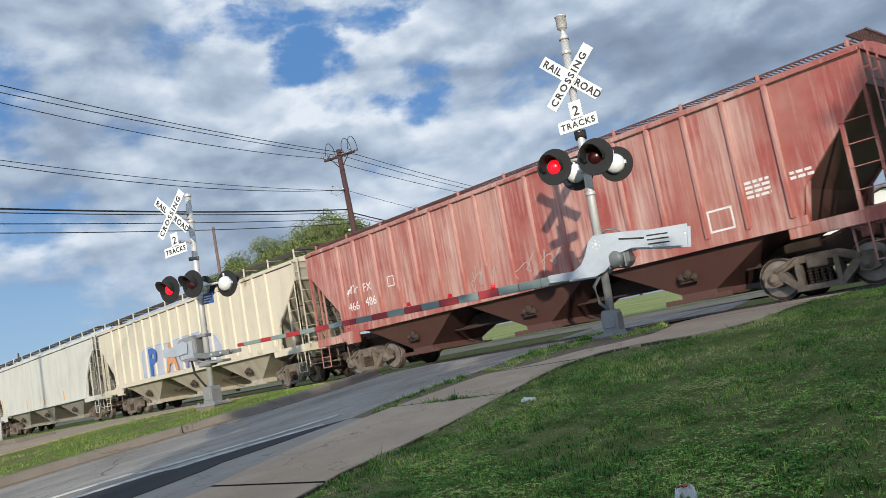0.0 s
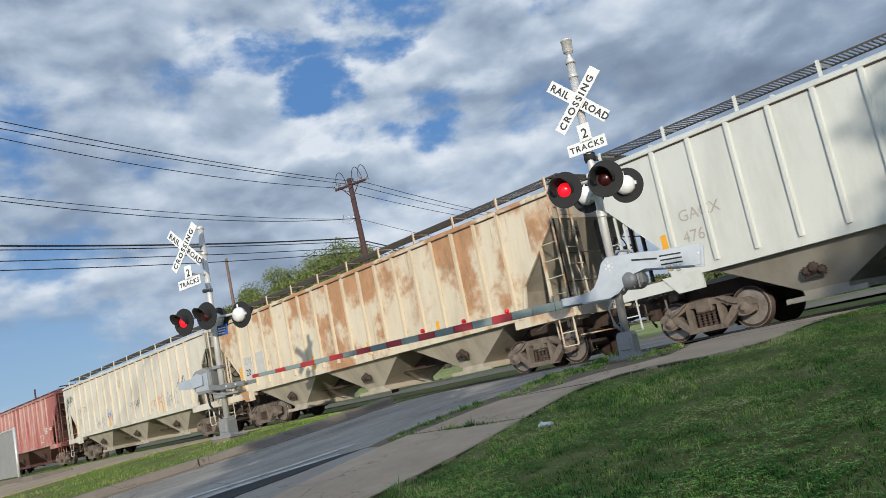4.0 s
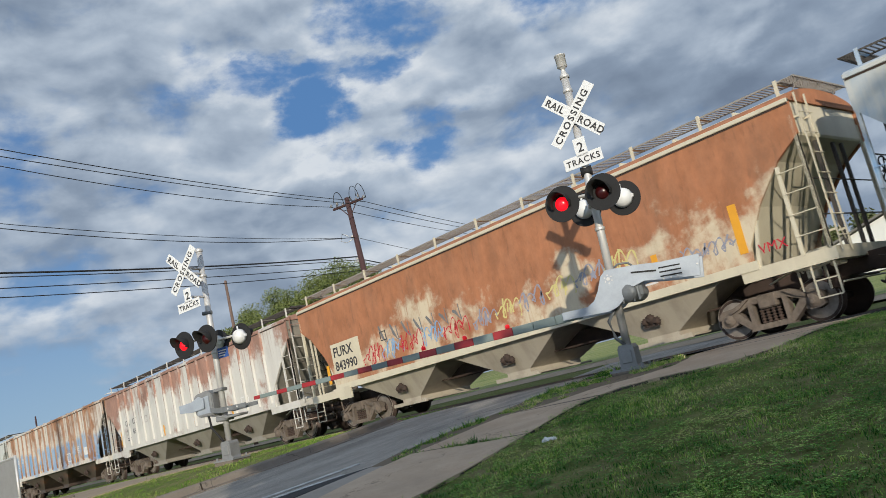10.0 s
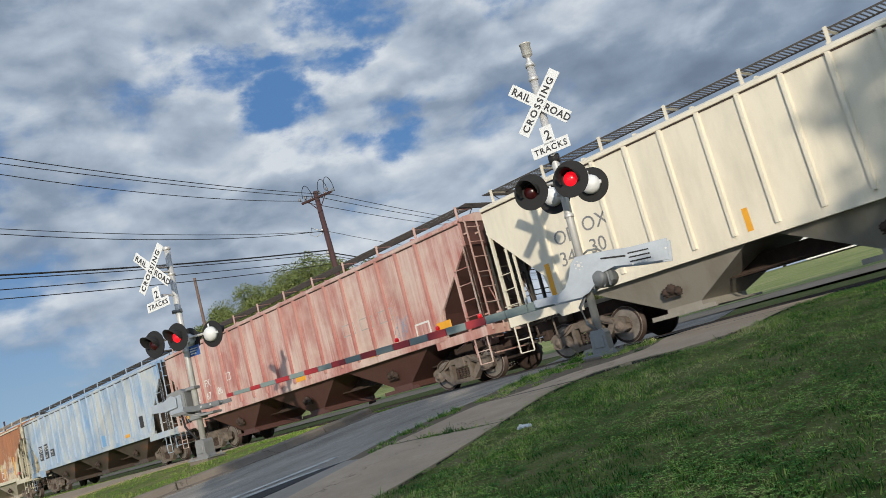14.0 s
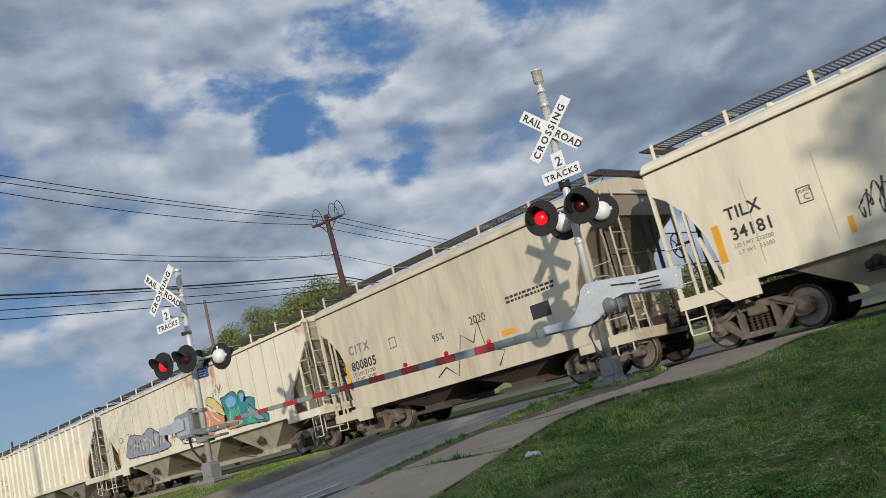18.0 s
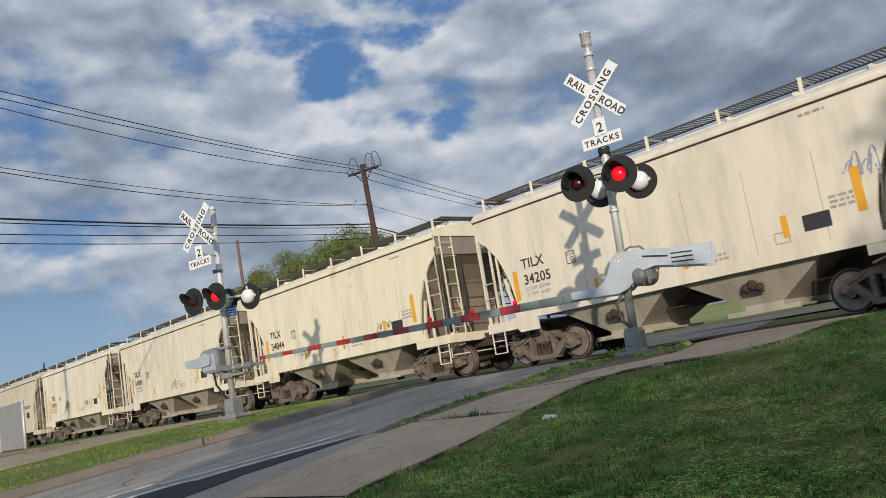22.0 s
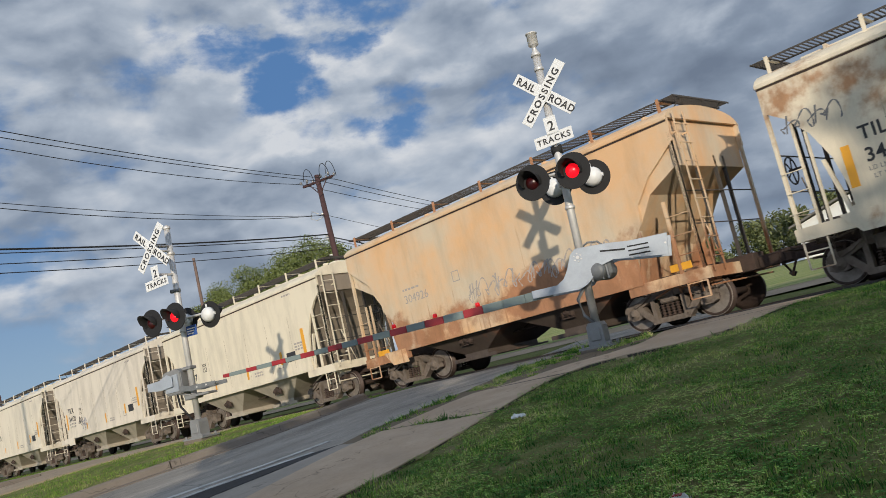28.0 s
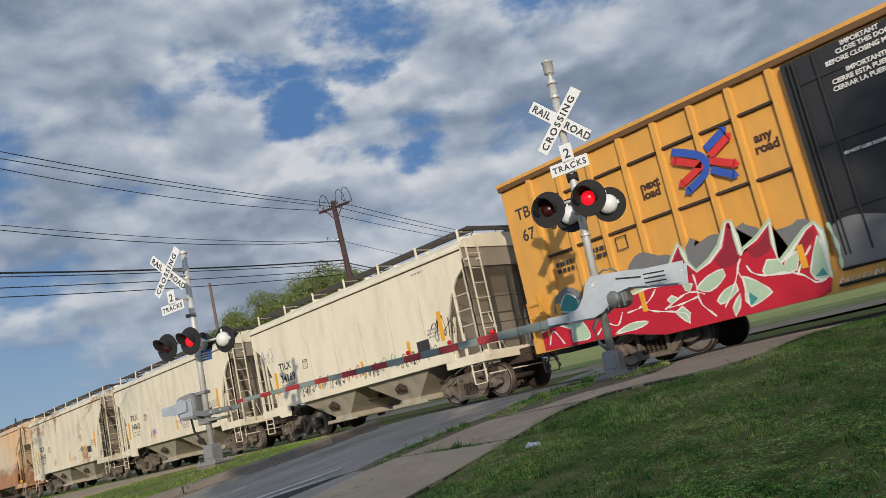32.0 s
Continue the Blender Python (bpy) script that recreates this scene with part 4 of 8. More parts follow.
    tube(bm, (-0.5, -0.28, 0.45), (-0.62, -0.1, 0.5), 0.025, sides=6)
    tube(bm, (-0.05, -HW + 0.1, 0.9), (-0.15, -0.2, 0.88), 0.02, sides=6)
    M["coupler"] = mesh_of("coupler", bm)
    bm = bm_new()
    prism(bm, [(-0.62, s + 0.06), (0.32, s + 0.06), (0.32, s - 0.32), (-0.30, s - 0.32)], -HW - 0.03, -HW + 0.03)
    lathe(bm, ((0.1, 0), (0.1, 0.012)), (-0.06, -HW - 0.03, s - 0.14), (0, -1, 0), 14)
    M["jacking_pad"] = mesh_of("jacking_pad", bm)
    bm = bm_new()
    for i in range(16):
        a, b2 = 2 * math.pi * i / 16, 2 * math.pi * (i + 1) / 16
        tube(bm, (0, 0.27 * math.cos(a), 0.27 * math.sin(a)), (0, 0.27 * math.cos(b2), 0.27 * math.sin(b2)), 0.016, sides=6)
    for i in range(5):
        a = 2 * math.pi * i / 5
        tube(bm, (0, 0, 0), (0, 0.27 * math.cos(a), 0.27 * math.sin(a)), 0.014, sides=5)
    tube(bm, (-0.05, 0, 0), (0.3, 0, 0), 0.03, sides=8)
    M["brake_wheel"] = mesh_of("brake_wheel", bm)
    bm = bm_new()
    lathe(bm, ((0.05, -0.5), (0.2, -0.45), (0.2, 0.45), (0.05, 0.5)), (0, 0, 0), (0, 1, 0), 14)
    M["air_reservoir"] = mesh_of("air_reservoir", bm)
    return M


MESHES = {k: kind_meshes(k) for k in KINDS}
FLIP = pose(0, 0, 0, 0, 0, 180)


def hopper_car(kind, paint, under, label, ribs=0, frame_paint=None, walk_mat=None, tapes=(), rib_paint=None, end_paint=None, seams=0, rib_depth=1.0, walk_low=0.0):
    c, M = KINDS[kind], MESHES[kind]
    h, e, s = c["n"] / 2, c["eave"], c["sill"]
    deck = c["walk"] - walk_low
    car = thing("hopper_car", Matrix(), label, "freight car", "cars of the freight train")
    frame_paint, walk_mat = frame_paint or paint, walk_mat or DARK_STEEL
    for m, mir in ((Matrix(), 1), (FLIP, -1)):
        attach("side_sheet", M["side_sheet"], car, m, paint)
        attach("top_chord", M["top_chord"], car, m, frame_paint)
        attach("side_sill", M["side_sill"], car, m, frame_paint)
        attach("running_board", M["running_board"], car, pose(0, -mir * 0.98, deck, 0, 0, 0 if mir > 0 else 180), walk_mat)
        attach("end_platform", M["end_platform"], car, m, frame_paint)
        attach("corner_post", M["end_post"], car, m, frame_paint)
        # inner and far posts coloured dark to read as silhouettes against the sky
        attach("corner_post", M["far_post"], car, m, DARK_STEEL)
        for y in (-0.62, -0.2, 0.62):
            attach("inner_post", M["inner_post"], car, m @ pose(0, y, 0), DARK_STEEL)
        for z in (1.9, 2.6):
            attach("crossover_rod", M["crossover_rod"], car, m @ pose(0, 0, z), DARK_STEEL)
        attach("end_brace", M["end_brace"], car, m, frame_paint)
        attach("coupler", M["coupler"], car, m @ pose(-h - 0.35, 0, 0), RUST_IRON)
        attach("jacking_pad", M["jacking_pad"], car, m @ pose(-h + c["inset"] + 0.15, 0, 0), frame_paint)
    attach("end_brace", M["end_brace"], car, Matrix.Diagonal((-1, 1, 1, 1)), frame_paint)
    attach("corner_post", M["end_post"], car, Matrix.Diagonal((-1, 1, 1, 1)), frame_paint)
    for x in (-h + 0.05, h - 0.52):
        attach("sill_step", M["sill_step"], car, pose(x, -HW + 0.03, 0), frame_paint)
    attach("side_ladder", M["side_ladder"], car, None, frame_paint)
    attach("end_ladder", M["end_ladder"], car, None, frame_paint)
    attach("hand_grab", M["hand_grab"], car, None, frame_paint)
    for x, turned in ((h - 0.26, 0), (-h + 0.26, 180)):
        attach("cross_walk", M["cross_walk"], car, pose(x, 0, deck + 0.02 + walk_low * 0.6, 0, 0, turned), walk_mat)
    attach("brake_rigging", M["brake_rigging"], car, None, RUST_IRON)
    attach("brake_gear", M["brake_gear"], car, None, TRUCK_STEEL)
    attach("brake_gear", M["brake_gear"], car, Matrix.Diagonal((-1, 1, 1, 1)), frame_paint)
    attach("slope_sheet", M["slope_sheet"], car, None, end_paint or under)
    attach("roof", M["roof"], car, None, paint)
    attach("roof_hatch", M["roof_hatch"], car, None, frame_paint)
    # dark iron colour also puts in the shadow between the bays
    attach("centre_sill", M["centre_sill"], car, None, RUST_IRON)
    k = int(c["n"] / 1.72)
    for i in range(k + 1):
        attach("walk_bracket", M["walk_bracket"], car, pose(-h + 0.25 + i * (c["n"] - 0.5) / k, -1.30, deck), frame_paint)
    for x in c["bays"]:
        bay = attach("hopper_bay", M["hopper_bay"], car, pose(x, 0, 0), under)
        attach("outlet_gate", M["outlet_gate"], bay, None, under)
        attach("gate_drive", M["gate_drive"], bay, pose(0.0, -HW + 0.32, 0.82), RUST_IRON)
    for i in range(ribs):
        x = -h + 1.76 + i * (c["n"] - 3.52) / (ribs - 1)
        attach("rib", M["rib"], car, pose(x, -HW, 0) @ Matrix.Diagonal((0.3 + 0.7 * rib_depth, rib_depth, 1, 1)), rib_paint or paint)
        attach("rib", M["rib"], car, pose(-x, HW, 0, 0, 0, 180), rib_paint or paint)
    for i in range(seams):
        attach("seam", M["seam"], car, pose(-h + 2.0 + i * (c["n"] - 4.0) / (seams - 1), -HW, 0), SEAM)
    attach("eave_shade_strip", M["eave_shade_strip"], car, None, RUST_IRON)
    attach("brake_wheel", M["brake_wheel"], car, pose(-h - 0.02, -0.95, 2.35), BLACK)
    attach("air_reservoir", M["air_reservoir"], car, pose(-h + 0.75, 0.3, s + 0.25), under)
    for x in (-h + c["inset"], h - c["inset"]):
        add_truck(car, x)
    for x, z, w, hh in tapes:
        bm = bm_new()
        box(bm, x - w / 2, x + w / 2, -HW - 0.008, -HW - 0.002, z, z + hh)
        part("reflector", bm, ORANGE_TAPE, car, "yellow reflective tape")
    return car


MOVING = []
FACE = -HW - 0.004


def place(car, left, body):
    """Left end of the body at the clip's start, in metres along the track."""
    MOVING.append((car, left + body / 2))


def stroke(bm, pts, w, y=0.0):
    """A painted line of some width in the x-z plane."""
    k = len(pts)
    sides = []
    for i, (x, z) in enumerate(pts):
        a, b = pts[max(i - 1, 0)], pts[min(i + 1, k - 1)]
        d = Vector((b[0] - a[0], b[1] - a[1]))
        d = d.normalized() if d.length > 1e-6 else Vector((1, 0))
        ww = w * (0.75 + 0.4 * math.sin(i * 1.7))
        sides.append((bm.verts.new((x - d.y * ww / 2, y, z + d.x * ww / 2)), bm.verts.new((x + d.y * ww / 2, y, z - d.x * ww / 2))))
    for (a, b), (c, d) in zip(sides, sides[1:]):
        bm.faces.new((a, c, d, b))
    return bm


def curl(rng, x, z, w, h, turns):
    """A looping hand-drawn line that fills a field of w by h."""
    pts = []
    k = turns * 20
    ph = rng.uniform(0, 6)
    for i in range(k + 1):
        t = i / k
        pts.append((x + w * t + 0.42 * w / turns * math.sin(2 * math.pi * turns * t * 1.0 + ph), z + h * (0.45 + (0.30 + 0.22 * math.sin(11 * t + ph)) * math.sin(2 * math.pi * turns * t + ph + 1.3) + 0.12 * math.sin(2 * math.pi * turns * t * 2.0 + ph * 2))))
    return pts


def tag(car, x, z, w, h, mat, seed, turns=5, width=0.035, name="spray_tag", label=""):
    """An unreadable sprayed signature."""
    rng = random.Random(seed)
    bm = bm_new()
    stroke(bm, curl(rng, x, z, w, h, turns), width, FACE)
    for i in range(3):
        a = x + w * rng.uniform(0, 0.9)
        stroke(bm, [(a, z + h * rng.uniform(0, 0.4)), (a + w * rng.uniform(0.03, 0.16), z + h * rng.uniform(0.6, 1.1))], width, FACE - 0.001)
    return part(name, bm, mat, car, label)


def blob(car, pts, mat, y, name="spray_fill", edge=None, width=0.05):
    """A filled sprayed shape with rounded sides and, where asked, an outline."""
    line = bend(pts + pts[:1], 0.12)[:-1]
    bm = bm_new()
    f = bm.faces.new([bm.verts.new((x, y, z)) for x, z in line])
    bmesh.ops.triangulate(bm, faces=[f])
    part(name, bm, mat, car)
    if edge is not None:
        bm = bm_new()
        stroke(bm, line + line[:1], width, y - 0.002)
        part("spray_outline", bm, edge, car)


def spray(name, color):
    return worn(name, color, tuple(c * 0.6 for c in color), 0.6, 0.0, 2.5, 0.5, 0.05)


SP = {k: spray("spray_" + k, c) for k, c in dict(black=(0.03, 0.03, 0.035), blue=(0.06, 0.14, 0.42), sky=(0.20, 0.38, 0.62), orange=(0.60, 0.28, 0.13), purple=(0.26, 0.24, 0.42), teal=(0.04, 0.25, 0.26), green=(0.08, 0.38, 0.24), mint=(0.42, 0.56, 0.40), red=(0.50, 0.008, 0.028), wine=(0.27, 0.012, 0.03), white=(0.75, 0.74, 0.70), grey=(0.17, 0.17, 0.175), yellow=(0.62, 0.55, 0.22), violet=(0.16, 0.08, 0.42), slate=(0.28, 0.29, 0.36)).items()}


def small_print(car, x, z, rows, w, mat=LETTER_DIM, h=0.055):
    """Stencilled data too small to read: short bars."""
    rng = random.Random(int(x * 100) + rows)
    bm = bm_new()
    for r in range(rows):
        a = x
        while a < x + w:
            d = rng.uniform(0.06, 0.16)
            box(bm, a, min(a + d, x + w), FACE - 0.001, FACE, z - r * h * 1.7, z - r * h * 1.7 + h)
            a += d + 0.035
    part("data_stencil", bm, mat, car, "small stencilled data")


def panel(car, x, z, w, h, mat, label="", name="placard"):
    bm = bm_new()
    box(bm, x, x + w, FACE - 0.006, FACE + 0.01, z, z + h, 0.004)
    return part(name, bm, mat, car, label)


def outline_box(car, x, z, w, h, mat, bar=0.025, name="stencil_frame"):
    bm = bm_new()
    for a, b, c, d in ((x, x + w, z, z + bar), (x, x + w, z + h - bar, z + h), (x, x + bar, z, z + h), (x + w - bar, x + w, z, z + h)):
        box(bm, a, b, FACE - 0.003, FACE + 0.002, c, d)
    part(name, bm, mat, car)


def marks(car, left, rows, mat, size, bold=0.0):
    for words, x, z in rows:
        letter(car, words, left + x, z, FACE, size, mat, 1.0, bold)


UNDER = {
    # sooty end sheets; the shade between the cars is darkened into this colour too
    "soot_shade": car_paint("sooty_shaded_end_sheet", (0.25, 0.21, 0.165), patch=0.2, streak=0.4, dirt=0.7, seed=7),
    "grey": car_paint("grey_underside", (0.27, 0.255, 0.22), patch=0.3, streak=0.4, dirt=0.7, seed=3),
    # red and brown sides dark and dirty, and darkened further to deepen shade underneath
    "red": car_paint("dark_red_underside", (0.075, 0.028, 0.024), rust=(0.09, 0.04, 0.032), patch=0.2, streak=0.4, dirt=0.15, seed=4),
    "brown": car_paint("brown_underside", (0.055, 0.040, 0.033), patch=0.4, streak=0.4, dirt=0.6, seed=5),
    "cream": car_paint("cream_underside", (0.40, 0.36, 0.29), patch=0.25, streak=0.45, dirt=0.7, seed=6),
}


def make_long_cars():
    n = KINDS["ribbed"]["n"]
    h = n / 2
    L = -h
    tapes = ((L + 1.55, 1.5, 0.14, 0.75), (L + 6.5, 1.42, 0.12, 0.5), (L + 9.6, 1.42, 0.12, 0.45), (L + 12.9, 1.42, 0.12, 0.45))

    p = car_paint("white_paint_a", (0.58, 0.57, 0.51), patch=0.1, streak=0.3, dirt=0.4, seed=11)
    for x in (-77.9, -59.6):
        car = hopper_car("smooth", p, UNDER["grey"], "pale cream covered hopper car with smooth sides", 0, tapes=tapes)
        place(car, x, n)

    p = car_paint("cream_paint_b", (0.60, 0.54, 0.42), patch=0.12, streak=0.5, dirt=0.35, seed=12, panels=0.10)
    car = hopper_car("ribbed", p, UNDER["cream"], "cream covered hopper car with sprayed coloured letters", 17)
    for ch, x, m in (("P", 5.6, "blue"), ("A", 7.3, "orange"), ("N", 9.0, "purple"), ("I", 10.6, "slate")):
        letter(car, ch, L + x, 1.55, FACE - 0.066, 1.15, SP[m], 1.0, 0.05)
    blob(car, [(L + 4.8, 1.5), (L + 4.9, 2.6), (L + 6.0, 2.75), (L + 7.6, 2.7), (L + 9.4, 2.75), (L + 11.4, 2.6), (L + 11.6, 1.5)], spray("spray_pale", (0.42, 0.44, 0.52)), FACE, edge=SP["sky"])
    place(car, -40.98, n)

    p = car_paint("oxide_red_paint", (0.30, 0.055, 0.045), rust=(0.19, 0.05, 0.035), patch=0.2, streak=0.35, dirt=0.25, seed=13, fade=(0.40, 0.17, 0.135), chalk=(0.60, 0.44, 0.38), panels=0.10)
    rp = car_paint("oxide_red_rib_paint", (0.34, 0.10, 0.08), patch=0.1, streak=0.3, dirt=0.2, seed=13.5, chalk=(0.62, 0.48, 0.43))
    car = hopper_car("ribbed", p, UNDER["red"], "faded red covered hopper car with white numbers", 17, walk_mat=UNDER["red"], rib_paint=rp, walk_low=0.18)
    marks(car, L, (("FX", 2.75, 2.42), ("466", 1.93, 1.95), ("486", 2.78, 1.98)), LETTER_WHITE, 0.26)
    tag(car, L + 1.95, 2.42, 0.5, 0.28, LETTER_WHITE, 4, 3, 0.03)
    outline_box(car, L + 3.95, 2.35, 0.3, 0.3, LETTER_WHITE, 0.025)
    outline_box(car, L + 14.2, 1.55, 0.55, 0.45, LETTER_WHITE, 0.04)
    small_print(car, L + 15.1, 2.3, 4, 0.5, LETTER_WHITE)
    small_print(car, L + 16.0, 2.25, 2, 0.45, LETTER_WHITE)
    tag(car, L + 7.3, 1.6, 0.9, 0.7, LETTER_DIM, 8, 3, 0.03)
    tag(car, L + 8.9, 1.6, 1.6, 0.6, LETTER_DIM, 9, 4, 0.03)
    place(car, -22.49, n)

    p = car_paint("chalky_cream_paint", (0.60, 0.56, 0.47), rust=(0.42, 0.24, 0.10), patch=0.12, streak=0.5, dirt=0.45, seed=14, panels=0.12)
    rp = car_paint("rusty_rib_cream", (0.55, 0.48, 0.37), rust=(0.42, 0.22, 0.08), patch=0.4, streak=0.9, dirt=0.4, seed=15)
    car = hopper_car("ribbed", p, UNDER["cream"], "chalky cream covered hopper car with rusty ribs and tags", 17, rib_paint=rp, tapes=tapes)
    marks(car, L, (("CN", 2.0, 2.45), ("TX", 2.9, 2.5), ("18", 2.0, 1.95), ("1", 2.95, 1.98)), LETTER_DIM, 0.3)
    tag(car, L + 0.4, 3.05, 1.0, 0.6, SP["black"], 21, 4, 0.035)
    tag(car, L + 6.0, 1.75, 1.1, 0.5, SP["blue"], 22, 5, 0.05)
    tag(car, L + 4.2, 1.5, 1.6, 0.5, SP["slate"], 23, 5)
    tag(car, L + 9.3, 1.9, 1.2, 0.5, SP["grey"], 24, 5)
    tag(car, L + 11.6, 1.6, 1.5, 0.7, SP["orange"], 25, 4)
    tag(car, L + 13.2, 1.6, 1.3, 0.6, SP["slate"], 26, 5)
    tag(car, L + 14.6, 2.1, 0.8, 0.6, SP["black"], 27, 4)
    place(car, -3.35, n)

    p = car_paint("rust_stained_cream", (0.62, 0.54, 0.40), rust=(0.42, 0.21, 0.09), patch=0.66, streak=0.7, top=0.1, dirt=0.35, seed=16, chalk=(0.64, 0.58, 0.47), panels=0.16)
    rp = car_paint("rusty_rib_tan", (0.55, 0.46, 0.33), rust=(0.34, 0.15, 0.06), patch=0.6, streak=0.9, dirt=0.4, seed=17)
    car = hopper_car("ribbed", p, UNDER["cream"], "cream covered hopper car with wide orange rust stains", 17, rib_paint=rp, tapes=tapes)
    panel(car, L + 1.85, 1.75, 0.6, 0.85, spray("grey_patch", (0.50, 0.49, 0.46)), "grey paint patch behind numbers", "paint_patch")
    panel(car, L + 2.75, 1.8, 0.6, 0.85, spray("grey_patch_b", (0.48, 0.47, 0.44)), "", "paint_patch")
    letter(car, "CN", L + 1.95, 2.3, FACE - 0.008, 0.25, LETTER_DIM)
    letter(car, "20", L + 1.95, 1.9, FACE - 0.008, 0.25, LETTER_BLACK)
    place(car, 15.4, n)

    p = car_paint("pale_grey_paint", (0.56, 0.575, 0.54), patch=0.05, streak=0.15, dirt=0.3, seed=18)
    car = hopper_car("ribbed", p, UNDER["grey"], "clean pale grey covered hopper car", 17, tapes=tapes + ((L + 16.0, 1.5, 0.13, 0.75),))
    marks(car, L, (("GACX", 2.0, 2.4), ("476", 2.0, 1.95)), LETTER_DIM, 0.25)
    place(car, 34.3, n)

    p = car_paint("patchwork_paint", (0.62, 0.585, 0.52), rust=(0.30, 0.125, 0.045), patch=0.20, streak=0.75, top=0.15, dirt=0.3, seed=19.4, second=((0.16, 0.34, 0.58), 1.35, 2.55), chalk=(0.70, 0.62, 0.53), panels=0.20, slope=(-5.0, 3.0, 0.09))
    rp = car_paint("rusty_rib_dark", (0.34, 0.21, 0.13), rust=(0.22, 0.085, 0.035), patch=0.6, streak=0.9, dirt=0.4, seed=20)
    car = hopper_car("ribbed", p, UNDER["brown"], "covered hopper car with brown rust over white and blue paint", 17, rib_paint=rp, tapes=tapes, walk_mat=LETTER_WHITE, walk_low=0.36)
    marks(car, L, (("DT", 2.0, 2.35), ("DX", 2.9, 2.35), ("7", 2.1, 1.9)), LETTER_WHITE, 0.28)
    outline_box(car, L + 11.5, 1.6, 0.6, 0.45, LETTER_WHITE, 0.04)
    small_print(car, L + 13.0, 2.2, 4, 0.6, LETTER_WHITE)
    panel(car, L + 14.3, 1.7, 0.6, 0.4, LETTER_WHITE, "pale paint patch", "paint_patch")
    place(car, 52.95, n)

    p = car_paint("rust_over_white", (0.60, 0.585, 0.54), rust=(0.33, 0.165, 0.115), patch=0.34, streak=0.6, top=0.25, dirt=0.3, seed=21, panels=0.18)
    car = hopper_car("ribbed", p, UNDER["grey"], "white covered hopper car with pinkish rust along the top", 17, tapes=tapes)
    marks(car, L, (("GA", 2.22, 2.40), ("CX", 3.10, 2.42), ("76", 2.27, 1.95), ("696", 3.03, 1.97)), LETTER_BLACK, 0.27)
    small_print(car, L + 2.3, 1.80, 2, 0.45, LETTER_BLACK)
    outline_box(car, L + 4.55, 2.3, 0.28, 0.3, LETTER_DIM, 0.022)
    outline_box(car, L + 13.7, 1.6, 0.6, 0.42, LETTER_WHITE, 0.045)
    place(car, 71.15, n)

    p = car_paint("burnt_orange_rust", (0.62, 0.53, 0.38), rust=(0.37, 0.125, 0.042), patch=1.12, streak=0.9, top=0.22, dirt=0.35, seed=22)
    cp = car_paint("cream_end_j", (0.60, 0.55, 0.42), rust=(0.4, 0.2, 0.08), patch=0.2, streak=0.4, dirt=0.3, seed=23)
    car = hopper_car("smooth", p, UNDER["cream"], "smooth-sided covered hopper car covered in orange rust", 0, frame_paint=cp, end_paint=cp, walk_mat=PALE_WALK, tapes=((L + 1.2, 1.5, 0.15, 0.6), (L + 14.0, 1.6, 0.15, 0.55), (L + 16.0, 1.6, 0.18, 1.0)))
    panel(car, L + 1.55, 1.75, 1.55, 0.95, spray("cream_patch", (0.62, 0.56, 0.42)), "cream patch behind black lettering", "paint_patch")
    letter(car, "FURX", L + 1.65, 2.28, FACE - 0.009, 0.31, LETTER_BLACK, 1.0, 0.008)
    letter(car, "843990", L + 1.65, 1.85, FACE - 0.009, 0.29, LETTER_BLACK, 1.0, 0.008)
    rng = random.Random(5)
    for i in range(5):
        tag(car, L + 3.2 + i * 0.95, 1.55 + rng.uniform(0, 0.25), 0.95, 0.55, SP["red"] if i % 2 == 0 else SP["sky"], 40 + i, 4, 0.04)
    for i in range(7):
        bm = bm_new()
        x = L + 4.2 + i * 0.55
        stroke(bm, [(x, 2.75 - 0.05 * i), (x + 0.12, 2.4), (x + 0.3, 2.15), (x + 0.26, 2.6)], 0.09, FACE)
        part("spray_tag", bm, SP["grey"], car)
    for i in range(6):
        tag(car, L + 8.2 + i * 0.9, 1.75 + 0.05 * i, 0.8, 0.5, SP["yellow"] if i % 2 else SP["slate"], 60 + i, 3, 0.05)
    tag(car, L + 14.6, 1.75, 1.3, 0.3, SP["slate"], 66, 7, 0.04)
    letter(car, "VMX", L + 16.3, 1.5, FACE, 0.2, SP["red"])
    outline_box(car, L + 13.4, 1.55, 0.55, 0.4, LETTER_WHITE, 0.04)
    outline_box(car, L + 4.2, 2.3, 0.28, 0.28, LETTER_BLACK, 0.025)
    place(car, 89.7, n)

    p = car_paint("pale_blue_paint", (0.52, 0.535, 0.51), rust=(0.38, 0.26, 0.17), patch=0.1, streak=0.35, dirt=0.25, seed=24, fade=(0.17, 0.33, 0.56), chalk=(0.58, 0.58, 0.54), panels=0.12)
    rp = car_paint("blue_rib_paint", (0.36, 0.42, 0.50), rust=(0.36, 0.22, 0.12), patch=0.3, streak=0.7, dirt=0.3, seed=25, fade=(0.20, 0.33, 0.52))
    car = hopper_car("ribbed", p, UNDER["brown"], "pale blue covered hopper car patched with grey paint", 17, rib_paint=rp)
    for ch, x, z in (("OF", 1.93, 2.3), ("OX", 2.8, 2.32), ("47", 1.93, 1.9), ("51", 2.8, 1.92), ("31", 3.68, 1.95)):
        panel(car, L + x - 0.07, z - 0.06, 0.58, 0.37, LETTER_BLACK, "", "stencil_patch")
        letter(car, ch, L + x, z, FACE - 0.012, 0.25, LETTER_WHITE)
    panel(car, L + 14.95, 1.75, 0.5, 0.5, LETTER_BLACK, "black data panel", "placard")
    panel(car, L + 13.2, 1.55, 0.62, 0.14, ORANGE_TAPE, "", "reflector")
    panel(car, L + 10.55, 1.5, 0.55, 0.5, SP["sky"], "", "paint_patch")
